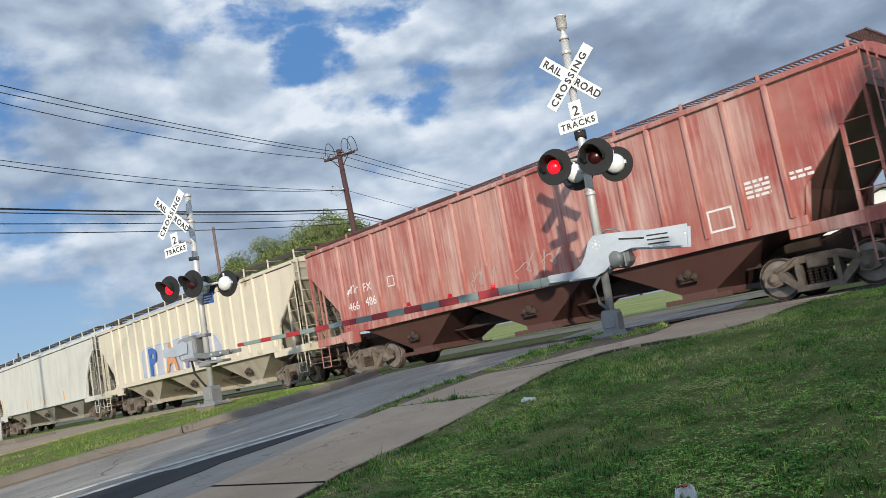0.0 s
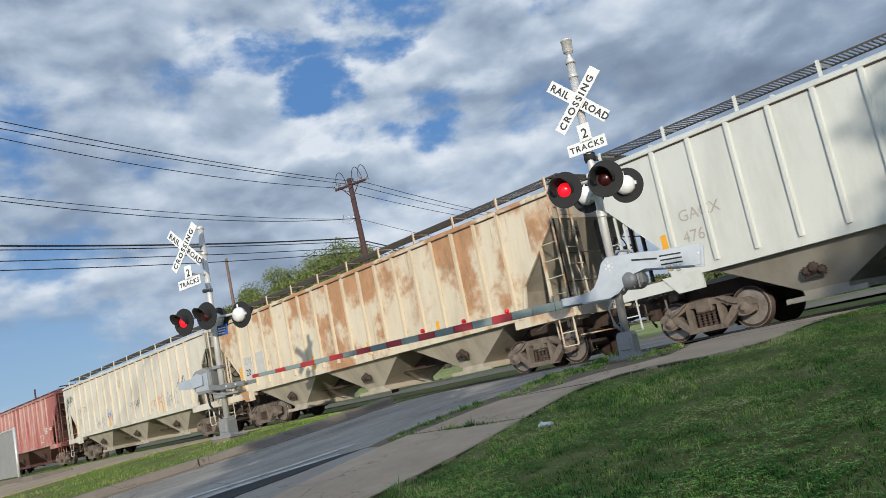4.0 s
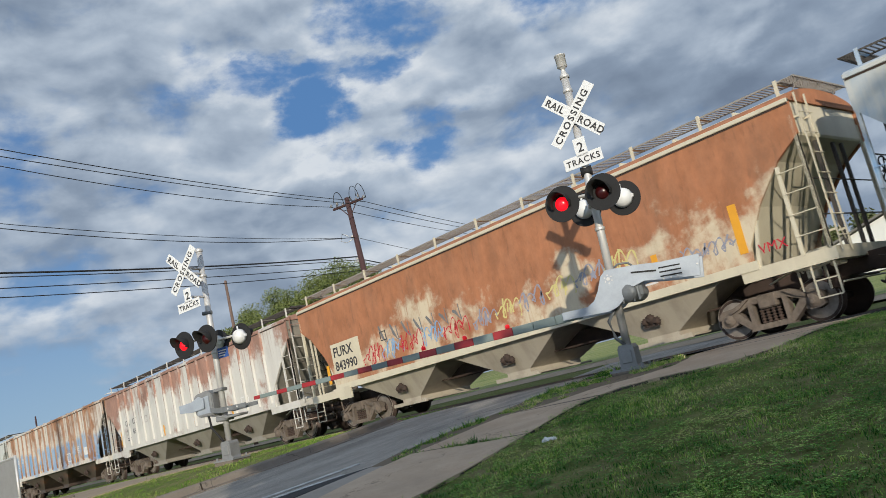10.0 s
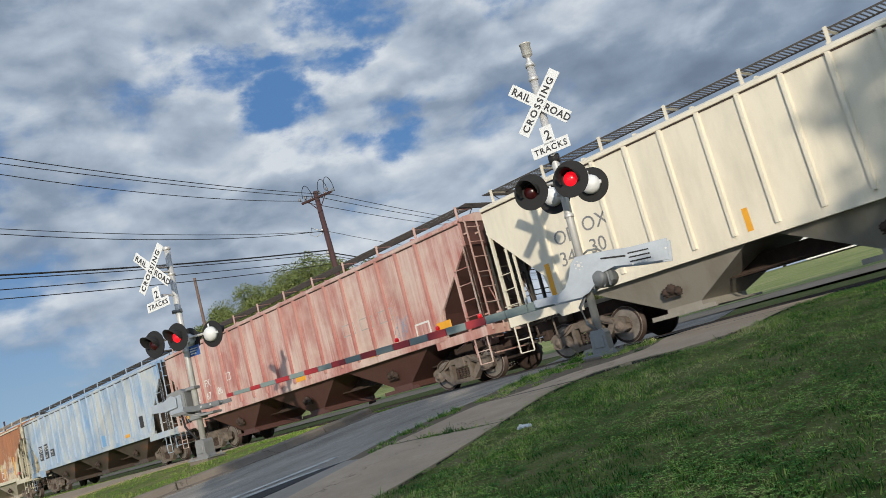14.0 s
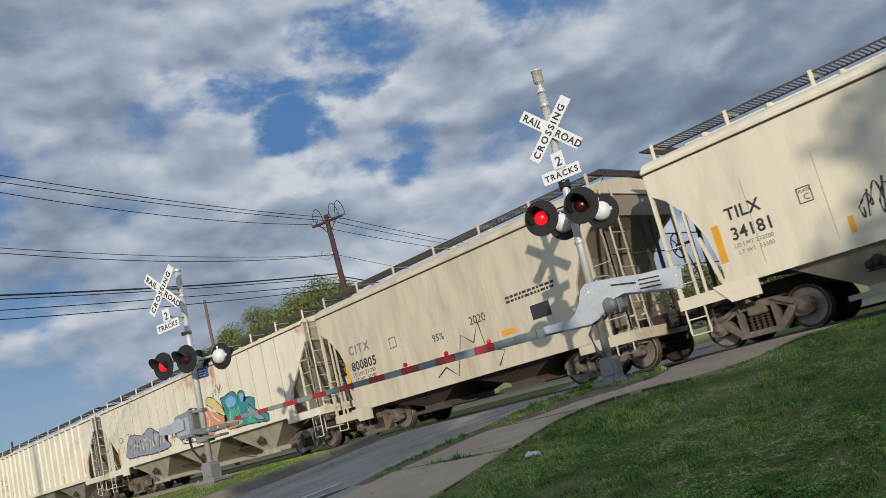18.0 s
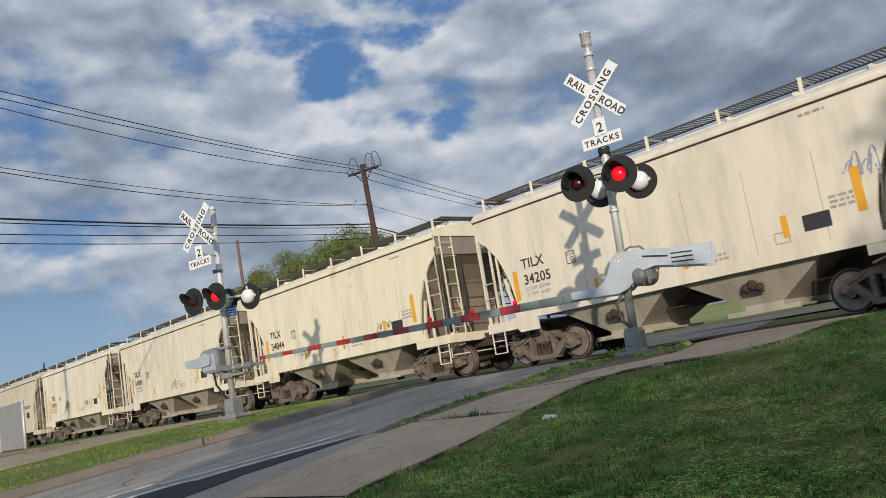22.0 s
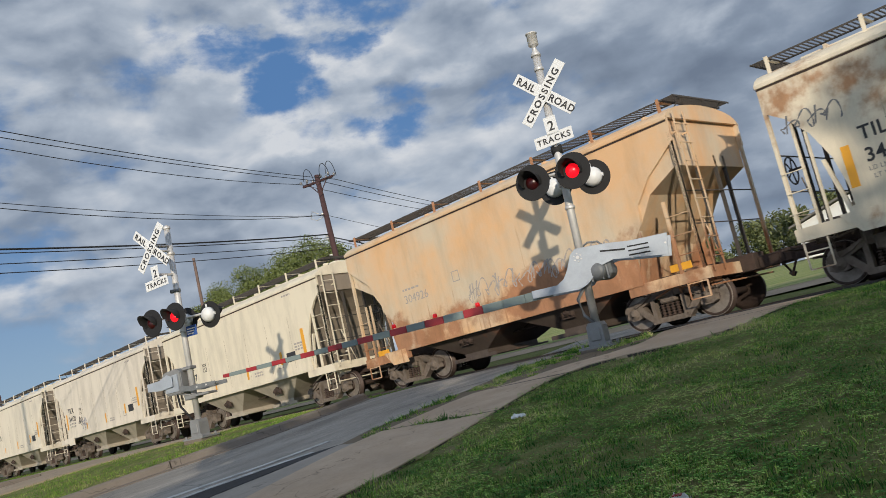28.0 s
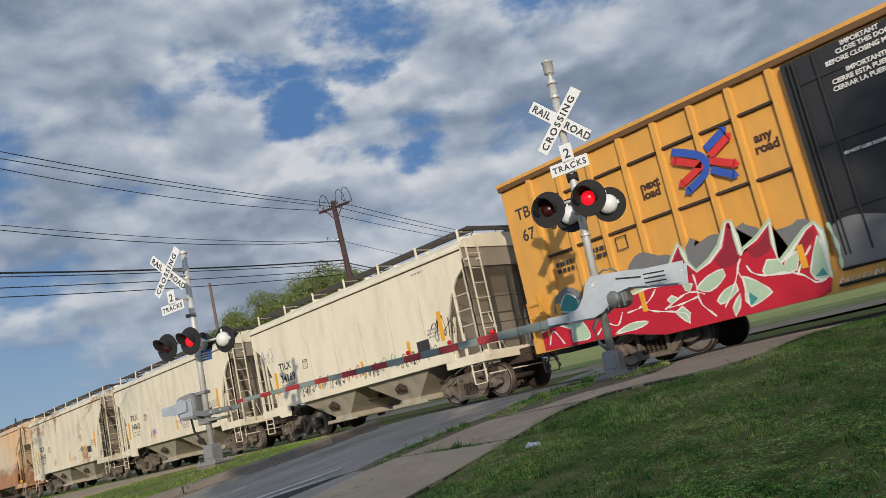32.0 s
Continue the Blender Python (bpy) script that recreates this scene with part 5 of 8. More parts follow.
    place(car, 108.4, n)

    p = car_paint("faded_pink_paint", (0.38, 0.13, 0.11), rust=(0.30, 0.09, 0.07), patch=0.12, streak=0.45, low=0.05, dirt=0.25, seed=26, fade=(0.60, 0.46, 0.39), panels=0.10, chalk=(0.66, 0.55, 0.49))
    rp = car_paint("pink_rib_paint", (0.33, 0.105, 0.09), rust=(0.26, 0.07, 0.055), patch=0.3, streak=0.6, dirt=0.25, seed=27, fade=(0.52, 0.33, 0.28))
    car = hopper_car("ribbed", p, UNDER["red"], "faded pink covered hopper car with yellow reflectors", 17, rib_paint=rp)
    marks(car, L, (("IT", 2.05, 2.35), ("FX", 2.85, 2.4), ("36", 1.95, 1.9), ("67", 2.83, 1.93), ("86", 3.72, 1.98)), LETTER_WHITE, 0.27)
    for x in (0.95, 8.9, 12.9):
        panel(car, L + x, 1.48, 0.55, 0.16, ORANGE_TAPE, "", "reflector")
    panel(car, L + 15.95, 1.5, 0.55, 0.28, ORANGE_TAPE, "", "reflector")
    outline_box(car, L + 4.55, 2.35, 0.28, 0.28, LETTER_WHITE, 0.022)
    outline_box(car, L + 15.1, 1.5, 0.6, 0.45, LETTER_WHITE, 0.05)
    for x in (11.9, 12.8, 13.7):
        outline_box(car, L + x, 2.3, 0.6, 0.35, LETTER_DIM, 0.03)
    tag(car, L + 14.2, 1.6, 0.7, 0.7, SP["slate"], 33, 4, 0.03)
    place(car, 126.9, n)

    p = car_paint("bone_white_paint", (0.74, 0.68, 0.55), rust=(0.4, 0.24, 0.12), patch=0.05, streak=0.2, dirt=0.3, seed=28)
    car = hopper_car("ribbed", p, UNDER["grey"], "bone-white covered hopper car with grey reporting marks", 17, tapes=tapes + ((L + 16.0, 1.6, 0.16, 0.8),))
    marks(car, L, (("OF", 1.95, 2.55), ("OX", 2.8, 2.62), ("34", 1.97, 2.05), ("30", 2.85, 2.1)), LETTER_GREY, 0.34)
    small_print(car, L + 2.9, 1.75, 2, 0.4)
    tag(car, L + 14.6, 3.1, 1.3, 0.3, LETTER_DIM, 35, 6, 0.03)
    place(car, 145.4, n)

    p = car_paint("rust_edged_cream", (0.74, 0.68, 0.54), rust=(0.44, 0.24, 0.10), patch=0.12, streak=0.35, top=0.14, dirt=0.3, seed=29, panels=0.12)
    rp = car_paint("dark_rib_cream", (0.50, 0.41, 0.29), rust=(0.25, 0.13, 0.06), patch=0.5, streak=0.6, dirt=0.5, seed=30)
    car = hopper_car("ribbed", p, UNDER["cream"], "cream covered hopper car with large colourful spray pieces", 17, rib_paint=rp, rib_depth=0.25, tapes=((L + 1.5, 1.5, 0.16, 0.75), (L + 5.6, 1.42, 0.13, 0.5), (L + 9.55, 1.42, 0.14, 0.5), (L + 12.9, 1.6, 0.16, 0.6)))
    marks(car, L, (("CK", 1.75, 2.4), ("TX", 2.7, 2.45), ("11", 1.9, 1.95), ("6", 2.8, 2.0)), LETTER_GREY, 0.28)
    Y1 = FACE - 0.018
    def piece(m, pts, depth, edge=None, width=0.05):
        blob(car, [(L + x, z - 0.18) for x, z in pts], SP[m], Y1 - depth * 0.003, edge=SP[edge] if edge else None, width=width)

    def line(m, pts, depth, width=0.05):
        bm = bm_new()
        stroke(bm, bend([(L + x, z - 0.18) for x, z in pts], 0.1), width, Y1 - depth * 0.003)
        part("spray_line", bm, SP[m], car)

    piece("slate", [(2.29, 1.93), (2.75, 2.6), (3.32, 2.77), (4.28, 2.61), (5.05, 2.81), (5.57, 2.65), (6.06, 2.47), (6.92, 2.55), (6.47, 2.3), (6.57, 2.05), (6.91, 1.9), (6.58, 1.74), (5.16, 1.71), (3.69, 1.79), (2.73, 1.81)], 0, "black", 0.05)
    rng = random.Random(12)
    for i in range(22):
        x = 2.7 + i * 0.17
        z = rng.uniform(1.85, 2.1)
        line(("black", "yellow", "grey", "white", "black", "mint")[i % 6], [(x, z), (x + rng.uniform(-0.1, 0.2), z + 0.3), (x + rng.uniform(0.05, 0.4), z + rng.uniform(0.35, 0.6)), (x + rng.uniform(0.1, 0.5), z + rng.uniform(0.1, 0.45))], 1 + i % 3, rng.uniform(0.03, 0.085))
    piece("white", [(7.86, 2.15), (8.13, 2.49), (8.52, 2.52), (8.57, 2.8), (9.11, 2.92), (9.77, 2.79), (9.92, 2.61), (9.82, 2.35), (9.82, 2.07), (9.89, 1.7), (9.74, 1.6), (8.95, 1.66), (8.01, 1.75)], 0, "black", 0.07)
    piece("slate", [(7.89, 1.92), (8.18, 2.45), (8.69, 2.33), (8.55, 2.0), (8.85, 1.71)], 1, "black", 0.05)
    line("white", [(9.78, 2.75), (9.14, 2.74), (8.95, 2.52), (9.44, 2.26), (9.69, 2.03), (9.48, 1.75)], 3, 0.15)
    line("black", [(9.68, 2.66), (9.2, 2.66), (9.05, 2.5), (9.36, 2.34)], 4, 0.05)
    line("white", [(8.2, 1.8), (8.5, 2.3), (8.8, 2.2), (9.0, 1.85)], 3, 0.09)
    piece("sky", [(8.65, 2.6), (8.8, 2.84), (9.3, 2.86), (9.1, 2.7), (8.95, 2.5)], 2)
    piece("slate", [(9.3, 2.2), (9.6, 2.35), (9.78, 2.1), (9.6, 1.8), (9.45, 2.0)], 2)
    piece("sky", [(9.0, 1.8), (9.3, 1.95), (9.5, 1.72)], 2)
    line("blue", [(8.7, 2.6), (8.8, 2.8), (9.3, 2.84)], 4, 0.05)
    line("black", [(8.0, 1.8), (8.1, 2.3), (8.3, 2.4)], 4, 0.05)
    piece("orange", [(9.95, 2.67), (10.41, 2.7), (10.98, 2.48), (11.74, 2.29), (11.69, 1.9), (11.0, 2.0), (10.68, 1.73), (10.14, 1.75), (9.92, 2.05)], 0)
    piece("yellow", [(10.43, 2.87), (10.57, 3.08), (10.99, 3.03), (11.33, 2.8), (11.63, 2.52), (11.72, 2.23), (11.18, 2.43), (10.84, 2.66)], 1, "black", 0.045)
    for pts in ([(10.3, 2.6), (10.5, 2.2), (10.2, 1.85)], [(10.6, 2.7), (10.9, 2.3), (11.3, 2.1)], [(10.2, 1.9), (10.7, 1.95), (10.5, 1.78)], [(10.9, 2.65), (11.2, 2.35)]):
        line("white", pts, 3, 0.06)
    piece("teal", [(11.57, 2.88), (12.1, 2.93), (12.52, 2.98), (12.83, 2.76), (12.81, 2.48), (12.92, 2.87), (13.37, 2.81), (13.18, 2.44), (13.47, 2.59), (13.93, 2.49), (13.86, 2.2), (14.06, 2.02), (14.7, 1.79), (14.67, 1.58), (14.12, 1.6), (13.24, 1.66), (11.82, 1.71), (11.6, 1.93), (11.72, 2.36)], 0, "black", 0.05)
    piece("sky", [(11.9, 2.75), (12.4, 2.85), (12.7, 2.6), (12.4, 2.45), (12.0, 2.5)], 1)
    piece("sky", [(12.98, 2.8), (13.28, 2.76), (13.15, 2.5), (13.0, 2.5)], 1)
    piece("green", [(11.84, 2.27), (12.59, 2.4), (12.76, 2.1), (12.38, 1.87), (11.9, 1.92)], 2)
    piece("green", [(13.2, 2.0), (13.71, 1.98), (13.81, 1.71), (13.3, 1.7)], 2)
    piece("orange", [(11.4, 1.98), (12.02, 2.0), (12.94, 1.85), (12.72, 1.75), (11.82, 1.71)], 3)
    piece("slate", [(13.51, 2.35), (13.86, 2.07), (14.41, 1.68), (13.83, 1.77), (13.48, 2.04)], 3, "black", 0.04)
    for i in range(9):
        x = 11.9 + i * 0.22
        line(("black", "mint", "blue")[i % 3], [(x, 2.6 - 0.05 * i), (x + 0.05, 2.3 - 0.05 * i), (x + rng.uniform(-0.1, 0.15), 2.05 - 0.03 * i)], 4, 0.035)
    tag(car, L + 7.0, 1.75, 0.8, 0.4, SP["black"], 37, 3, 0.04)
    tag(car, L + 11.0, 2.85, 0.7, 0.4, SP["black"], 36, 3, 0.03)
    place(car, 164.3, n)


def tilx(left, number, paint, seed, tags=(), rust_top=False):
    c = KINDS["short"]
    h = c["n"] / 2
    L = -h
    car = hopper_car("short", paint, UNDER["cream"], "cream two-bay covered hopper car with curved end openings", 0, seams=6, end_paint=UNDER["soot_shade"],
                     tapes=((L + 1.22, 1.62, 0.15, 0.75), (L + 6.05, 1.45, 0.12, 0.42), (L + 8.3, 1.6, 0.13, 0.42), (L + 9.75, 1.75, 0.16, 0.8), (L + 3.7, 1.42, 0.1, 0.3)))
    letter(car, "TILX", L + 1.5, 2.38, FACE, 0.25, LETTER_BLACK, 1.05, 0.006)
    letter(car, number, L + 1.5, 1.98, FACE, 0.25, LETTER_BLACK, 1.05, 0.006)
    letter(car, "LD LMT 232700", L + 1.5, 1.82, FACE, 0.085, LETTER_GREY, 1.05)
    letter(car, "LT WT  53300", L + 1.55, 1.68, FACE, 0.085, LETTER_GREY, 1.05)
    outline_box(car, L + 2.95, 2.2, 0.27, 0.3, LETTER_BLACK, 0.018)
    letter(car, "PLATE", L + 2.98, 2.40, FACE, 0.06, LETTER_BLACK)
    letter(car, "C", L + 3.05, 2.25, FACE, 0.12, LETTER_BLACK)
    panel(car, L + 8.65, 1.62, 0.52, 0.3, LETTER_BLACK, "black data panel", "placard")
    outline_box(car, L + 8.05, 1.5, 0.3, 0.22, LETTER_DIM, 0.02)
    small_print(car, L + 9.2, 2.1, 3, 0.45)
    small_print(car, L + 9.0, 3.72, 1, 0.5)
    small_print(car, L + 6.5, 1.55, 2, 0.55)
    for x, z, w, hh, m, sd in tags:
        tag(car, L + x, z, w, hh, SP[m], sd, 4, 0.035)
    place(car, left, c["n"])
    return car


def make_short_cars():
    base = [car_paint("cream_paint_%d" % i, (0.75 - 0.02 * (i % 3), 0.68 - 0.02 * (i % 3), 0.53 - 0.02 * (i % 2)), rust=(0.42, 0.22, 0.09), patch=p, streak=0.25, dirt=d, seed=31 + i * 1.3) for i, (p, d) in enumerate(((0.06, 0.35), (0.10, 0.45), (0.20, 0.5), (0.36, 0.35), (0.10, 0.4)))]
    # grey-cream car with a deep side sill
    c = KINDS["deep"]
    L = -c["n"] / 2
    p = car_paint("greyish_cream_paint", (0.60, 0.53, 0.40), rust=(0.3, 0.22, 0.14), patch=0.05, streak=0.3, dirt=0.6, seed=40)
    car = hopper_car("deep", p, UNDER["brown"], "greyish cream covered hopper car with a deep side sill", 0, seams=5, end_paint=UNDER["soot_shade"], tapes=((L + 1.1, 1.6, 0.12, 0.7),))
    letter(car, "CITX", L + 1.35, 2.5, FACE, 0.27, LETTER_GREY, 1.3, 0.010)
    letter(car, "LD LMT 232700", L + 1.35, 1.84, FACE, 0.11, LETTER_BLACK, 1.1)
    letter(car, "LT WT  53300", L + 1.42, 1.68, FACE, 0.11, LETTER_BLACK, 1.1)
    outline_box(car, L + 3.3, 2.28, 0.3, 0.3, LETTER_BLACK, 0.02)
    letter(car, "800805", L + 1.35, 2.02, FACE, 0.27, LETTER_BLACK, 1.1, 0.010)
    small_print(car, L + 3.2, 1.12, 1, 1.4, LETTER_BLACK, 0.07)
    small_print(car, L + 8.0, 2.45, 2, 1.6, LETTER_BLACK, 0.06)
    panel(car, L + 8.7, 1.75, 0.6, 0.35, LETTER_BLACK, "black data panel", "placard")
    panel(car, L + 7.6, 1.62, 0.5, 0.13, ORANGE_TAPE, "", "reflector")
    panel(car, L + 5.6, 1.0, 0.5, 0.14, ORANGE_TAPE, "", "reflector")
    bm = bm_new()
    stroke(bm, [(L + 5.0, 1.1), (L + 5.4, 1.3), (L + 5.8, 1.0), (L + 6.2, 2.0), (L + 6.6, 1.7), (L + 6.9, 2.2), (L + 7.0, 1.4), (L + 7.6, 1.3), (L + 7.3, 0.95)], 0.05, FACE - 0.02)
    part("spray_tag", bm, SP["black"], car)
    letter(car, "95%", L + 5.1, 2.05, FACE, 0.2, SP["black"])
    letter(car, "2020", L + 6.6, 2.15, FACE, 0.22, SP["black"])
    place(car, 182.75, c["n"])

    tilx(195.35, "34181", base[0], 1, ((3.9, 1.6, 0.7, 0.6, "black", 71), (7.2, 1.6, 0.8, 0.4, "grey", 72)))
    tilx(208.4, "34093", base[1], 2, ((5.6, 1.45, 0.9, 0.4, "slate", 73), (9.6, 1.4, 1.0, 0.4, "grey", 74)))
    tilx(221.5, "34044", base[3], 3, ((3.0, 1.5, 0.9, 0.35, "slate", 75), (7.9, 1.7, 0.7, 0.3, "grey", 76)))
    tilx(234.2, "34205", base[4], 4, ((4.2, 1.45, 1.2, 0.5, "black", 77), (9.6, 2.3, 0.6, 0.5, "slate", 78)))
    tilx(246.75, "34113", base[0], 5, ((5.4, 1.55, 0.7, 0.35, "violet", 79),))
    tilx(259.9, "34071", base[4], 6, ((0.5, 2.9, 0.8, 0.4, "grey", 80),))
    tilx(272.9, "34130", base[2], 7, ((2.7, 1.7, 0.5, 0.4, "black", 81), (3.1, 1.5, 0.6, 0.5, "slate", 82)))
    tilx(285.8, "34147", base[1], 8)
    # peach-coloured car with notched ends
    c = KINDS["notched"]
    L = -c["n"] / 2
    p = car_paint("peach_paint", (0.70, 0.43, 0.22), rust=(0.36, 0.155, 0.065), patch=0.30, streak=0.5, low=0.24, dirt=0.35, seed=44, fade=(0.60, 0.50, 0.36))
    car = hopper_car("notched", p, UNDER["brown"], "peach-coloured covered hopper car with a deep side sill", 0, frame_paint=p, end_paint=p)
    letter(car, "304926", L + 2.2, 2.2, FACE, 0.24, LETTER_DIM)
    small_print(car, L + 2.2, 2.55, 1, 0.7)
    outline_box(car, L + 4.2, 2.35, 0.26, 0.28, LETTER_DIM, 0.022)
    for x, z in ((0.6, 1.0), (3.6, 1.02), (6.0, 1.02), (8.4, 1.05), (10.4, 1.05)):
        panel(car, L + x, z, 0.5, 0.15, ORANGE_TAPE, "", "reflector")
    for i in range(5):
        tag(car, L + 4.6 + i * 0.9, 1.7, 0.9, 0.5, LETTER_DIM, 90 + i, 3, 0.04)
    place(car, 298.5, c["n"])

    stained = car_paint("stained_cream_paint", (0.72, 0.64, 0.49), rust=(0.36, 0.18, 0.08), patch=0.52, streak=0.4, dirt=0.4, seed=51.7, top=0.06)
    tilx(311.6, "34132", stained, 9, ((0.3, 2.9, 1.0, 0.35, "grey", 83), (7.6, 1.75, 0.8, 0.25, "black", 84)))
    tilx(324.4, "34062", base[1], 10, ((3.4, 1.45, 0.6, 0.35, "violet", 85), (6.3, 1.6, 0.8, 0.4, "violet", 86), (8.5, 1.75, 0.7, 0.4, "black", 87)))
    tags = [(2.6 + i * 0.85, 1.3 + 0.1 * (i % 2), 0.8, 0.4, ("black", "grey", "black", "red", "black", "green", "black", "grey")[i], 100 + i) for i in range(8)] + [(0.2, 2.7, 1.1, 0.5, "slate", 110), (9.3, 1.75, 1.3, 0.7, "black", 111)]
    tilx(337.2, "34169", base[0], 11, tags)


def make_boxcar():
    n, e, s = 18.9, 4.98, 0.62
    h = n / 2
    L = -h
    yellow = car_paint("boxcar_yellow", (0.68, 0.33, 0.05), rust=(0.5, 0.24, 0.05), patch=0.02, streak=0.15, dirt=0.3, seed=50)
    black = worn("boxcar_door_black", (0.012, 0.013, 0.016), (0.03, 0.03, 0.032), 0.6, 0.0, 3, 0.5, 0.15)
    car = thing("box_car", Matrix(), "yellow high-roof box car with a black door and red graffiti", "freight car", "cars of the freight train")
    bm = bm_new()
    box(bm, L, h, -HW + 0.06, HW - 0.06, 1.0, e, 0.02)
    part("body", bm, yellow, car)
    bm = bm_new()
    prism(bm, [(-HW - 0.03, e - 0.02), (-HW - 0.03, e + 0.06), (-HW + 0.2, e + 0.13), (0, e + 0.2), (HW - 0.2, e + 0.13), (HW + 0.03, e + 0.06), (HW + 0.03, e - 0.02)], L - 0.03, h + 0.03, "x")
    part("roof", bm, yellow, car)
    bm = bm_new()
    box(bm, L, h, -HW - 0.035, -HW + 0.07, e - 0.14, e - 0.02, 0.01)
    part("top_chord", bm, worn("chord_brown", (0.14, 0.07, 0.025), None, 0.7), car)
    bm = bm_new()
    prism(bm, [(L, 1.15), (L, 0.78), (L + 2.6, 0.72), (L + 3.6, 0.50), (h - 3.6, 0.50), (h - 2.6, 0.72), (h, 0.78), (h, 1.15)], -HW - 0.015, -HW + 0.08)
    part("side_sill", bm, yellow, car)
    ribs = (0.98, 1.86, 2.74, 3.65, 4.55, 5.44, 6.30, 7.16)
    bm = bm_new()
    prism(bm, [(-0.09, 0.05), (-0.055, -0.03), (0.055, -0.03), (0.09, 0.05)], 1.15, e - 0.13, "z")
    rib = mesh_of("rib", bm)
    for x in ribs:
        attach("rib", rib, car, pose(L + x, -HW, 0), yellow)
        attach("rib", rib, car, pose(h - x, -HW, 0), yellow)
    bm = bm_new()
    box(bm, -0.36, 0.36, -0.025, 0.05, -0.03, 0.02)
    ledge = mesh_of("ledge", bm)
    for i, (a, b) in enumerate(zip(ribs, ribs[1:])):
        for z in (4.24, 2.92, 1.55) if i % 2 == 0 else (4.22, 2.94, 1.57):
            attach("ledge", ledge, car, pose(L + (a + b) / 2, -HW, z), RUST_IRON)
    # double plug doors
    for k, (x0, x1) in enumerate(((7.41, 9.42), (9.48, 11.5))):
        bm = bm_new()
        box(bm, L + x0, L + x1, -HW - 0.05, -HW + 0.07, 0.85, e - 0.2, 0.01)
        for z in (4.3, 3.1, 1.9):
            box(bm, L + x0 + 0.12, L + x1 - 0.08, -HW - 0.075, -HW - 0.045, z - 0.03, z + 0.03)
        box(bm, L + x0 + 0.02, L + x0 + 0.1, -HW - 0.09, -HW - 0.04, 0.9, e - 0.25)
        d = part("door", bm, black, car, "black plug door with locking bars")
        for x in (x0 + 0.16, x0 + 0.24, x0 + 0.62):
            bm = bm_new()
            tube(bm, (L + x, -HW - 0.09, 1.1), (L + x, -HW - 0.09, e - 0.25), 0.022, sides=6)
            part("locking_bar", bm, black, d)
        if k == 0:
            for words, x, z, sz in (("IMPORTANT", 8.53, 4.66, 0.085), ("CLOSE THIS DOOR", 8.42, 4.54, 0.085), ("BEFORE CLOSING MAIN DOOR", 8.2, 4.40, 0.085), ("IMPORTANTE", 8.50, 4.18, 0.085), ("CIERRE ESTA PUERTA ANTES", 8.22, 4.05, 0.085), ("CERRAR LA PUERTA PRINCIPAL", 8.2, 3.92, 0.085), ("DO NOT LUBE DOORS", 8.02, 2.80, 0.055)):
                letter(d, words, L + x, z, -HW - 0.080, sz, LETTER_WHITE, 1.0, 0.004)
            for i in range(3):
                small_print(d, L + 8.05, 2.62 - i * 0.11, 1, 0.6, LETTER_WHITE, 0.05)
    bm = bm_new()
    tube(bm, (L + 7.3, -HW - 0.06, 0.62), (L + 11.8, -HW - 0.06, 0.62), 0.03, sides=6)
    part("door_track", bm, black, car)
    # lettering and mark
    YB = -HW + 0.056
    for words, x, z in (("TB", 0.32, 4.02), ("OX", 1.28, 4.02), ("67", 0.38, 3.48), ("63", 1.28, 3.50), ("60", 2.2, 3.50)):
        letter(car, words, L + x, z, YB, 0.29, LETTER_BLACK, 1.0, 0.006)
    for words, x, z in (("next", 3.86, 3.56), ("load", 3.86, 3.36), ("any", 6.52, 3.62), ("road", 6.48, 3.40)):
        letter(car, words, L + x, z, YB, 0.19, worn("brown_lettering", (0.05, 0.02, 0.01), None, 0.6), 1.0, 0.012)
    small_print(car, L + 1.2, 2.6, 2, 0.55, LETTER_BLACK, 0.09)
    small_print(car, L + 2.1, 2.65, 2, 0.6, LETTER_BLACK, 0.09)
    outline_box(car, L + 2.95, 2.5, 0.3, 0.3, LETTER_BLACK, 0.02)
    logo_blue, logo_red = spray("mark_blue", (0.03, 0.09, 0.42)), spray("mark_red", (0.62, 0.03, 0.03))
    YL = -HW - 0.036

    def arrow(m, pts, w, tip=0.0, depth=0.0):
        bm = bm_new()
        line = bend(pts, 0.05)
        k = len(line)
        sides = []
        for i, (x, z) in enumerate(line):
            p, q = line[max(i - 1, 0)], line[min(i + 1, k - 1)]
            d = Vector((q[0] - p[0], q[1] - p[1])).normalized()
            sides.append((bm.verts.new((L + x - d.y * w / 2, YL - depth, z + d.x * w / 2)), bm.verts.new((L + x + d.y * w / 2, YL - depth, z - d.x * w / 2))))
        for (a0, b0), (c0, d0) in zip(sides, sides[1:]):
            bm.faces.new((a0, c0, d0, b0))
        if tip:
            e0 = Vector((L + line[-1][0], YL - depth, line[-1][1]))
            dd = Vector((d.x, 0, d.y))
            qq = Vector((-d.y, 0, d.x))
            bm.faces.new([bm.verts.new(e0 + v) for v in (qq * w * 0.5 - dd * 0.02, qq * w * 0.75 - dd * 0.02, dd * tip, -qq * w * 0.75 - dd * 0.02, -qq * w * 0.5 - dd * 0.02)])
        part("mark_bar", bm, m, car, "painted coloured arrow")

    arrow(logo_red, [(5.40, 3.60), (4.86, 3.88)], 0.15, 0.12)
    arrow(logo_red, [(5.42, 3.60), (4.90, 3.38)], 0.15, 0.12)
    arrow(logo_blue, [(4.84, 4.08), (5.22, 3.90), (5.45, 3.74), (5.50, 3.55), (5.38, 3.38), (5.0, 3.2)], 0.16, 0.12, 0.003)
    arrow(logo_blue, [(5.56, 3.86), (6.02, 4.08)], 0.16, 0.1)
    arrow(logo_red, [(5.62, 3.70), (6.08, 3.93)], 0.15, 0.1)
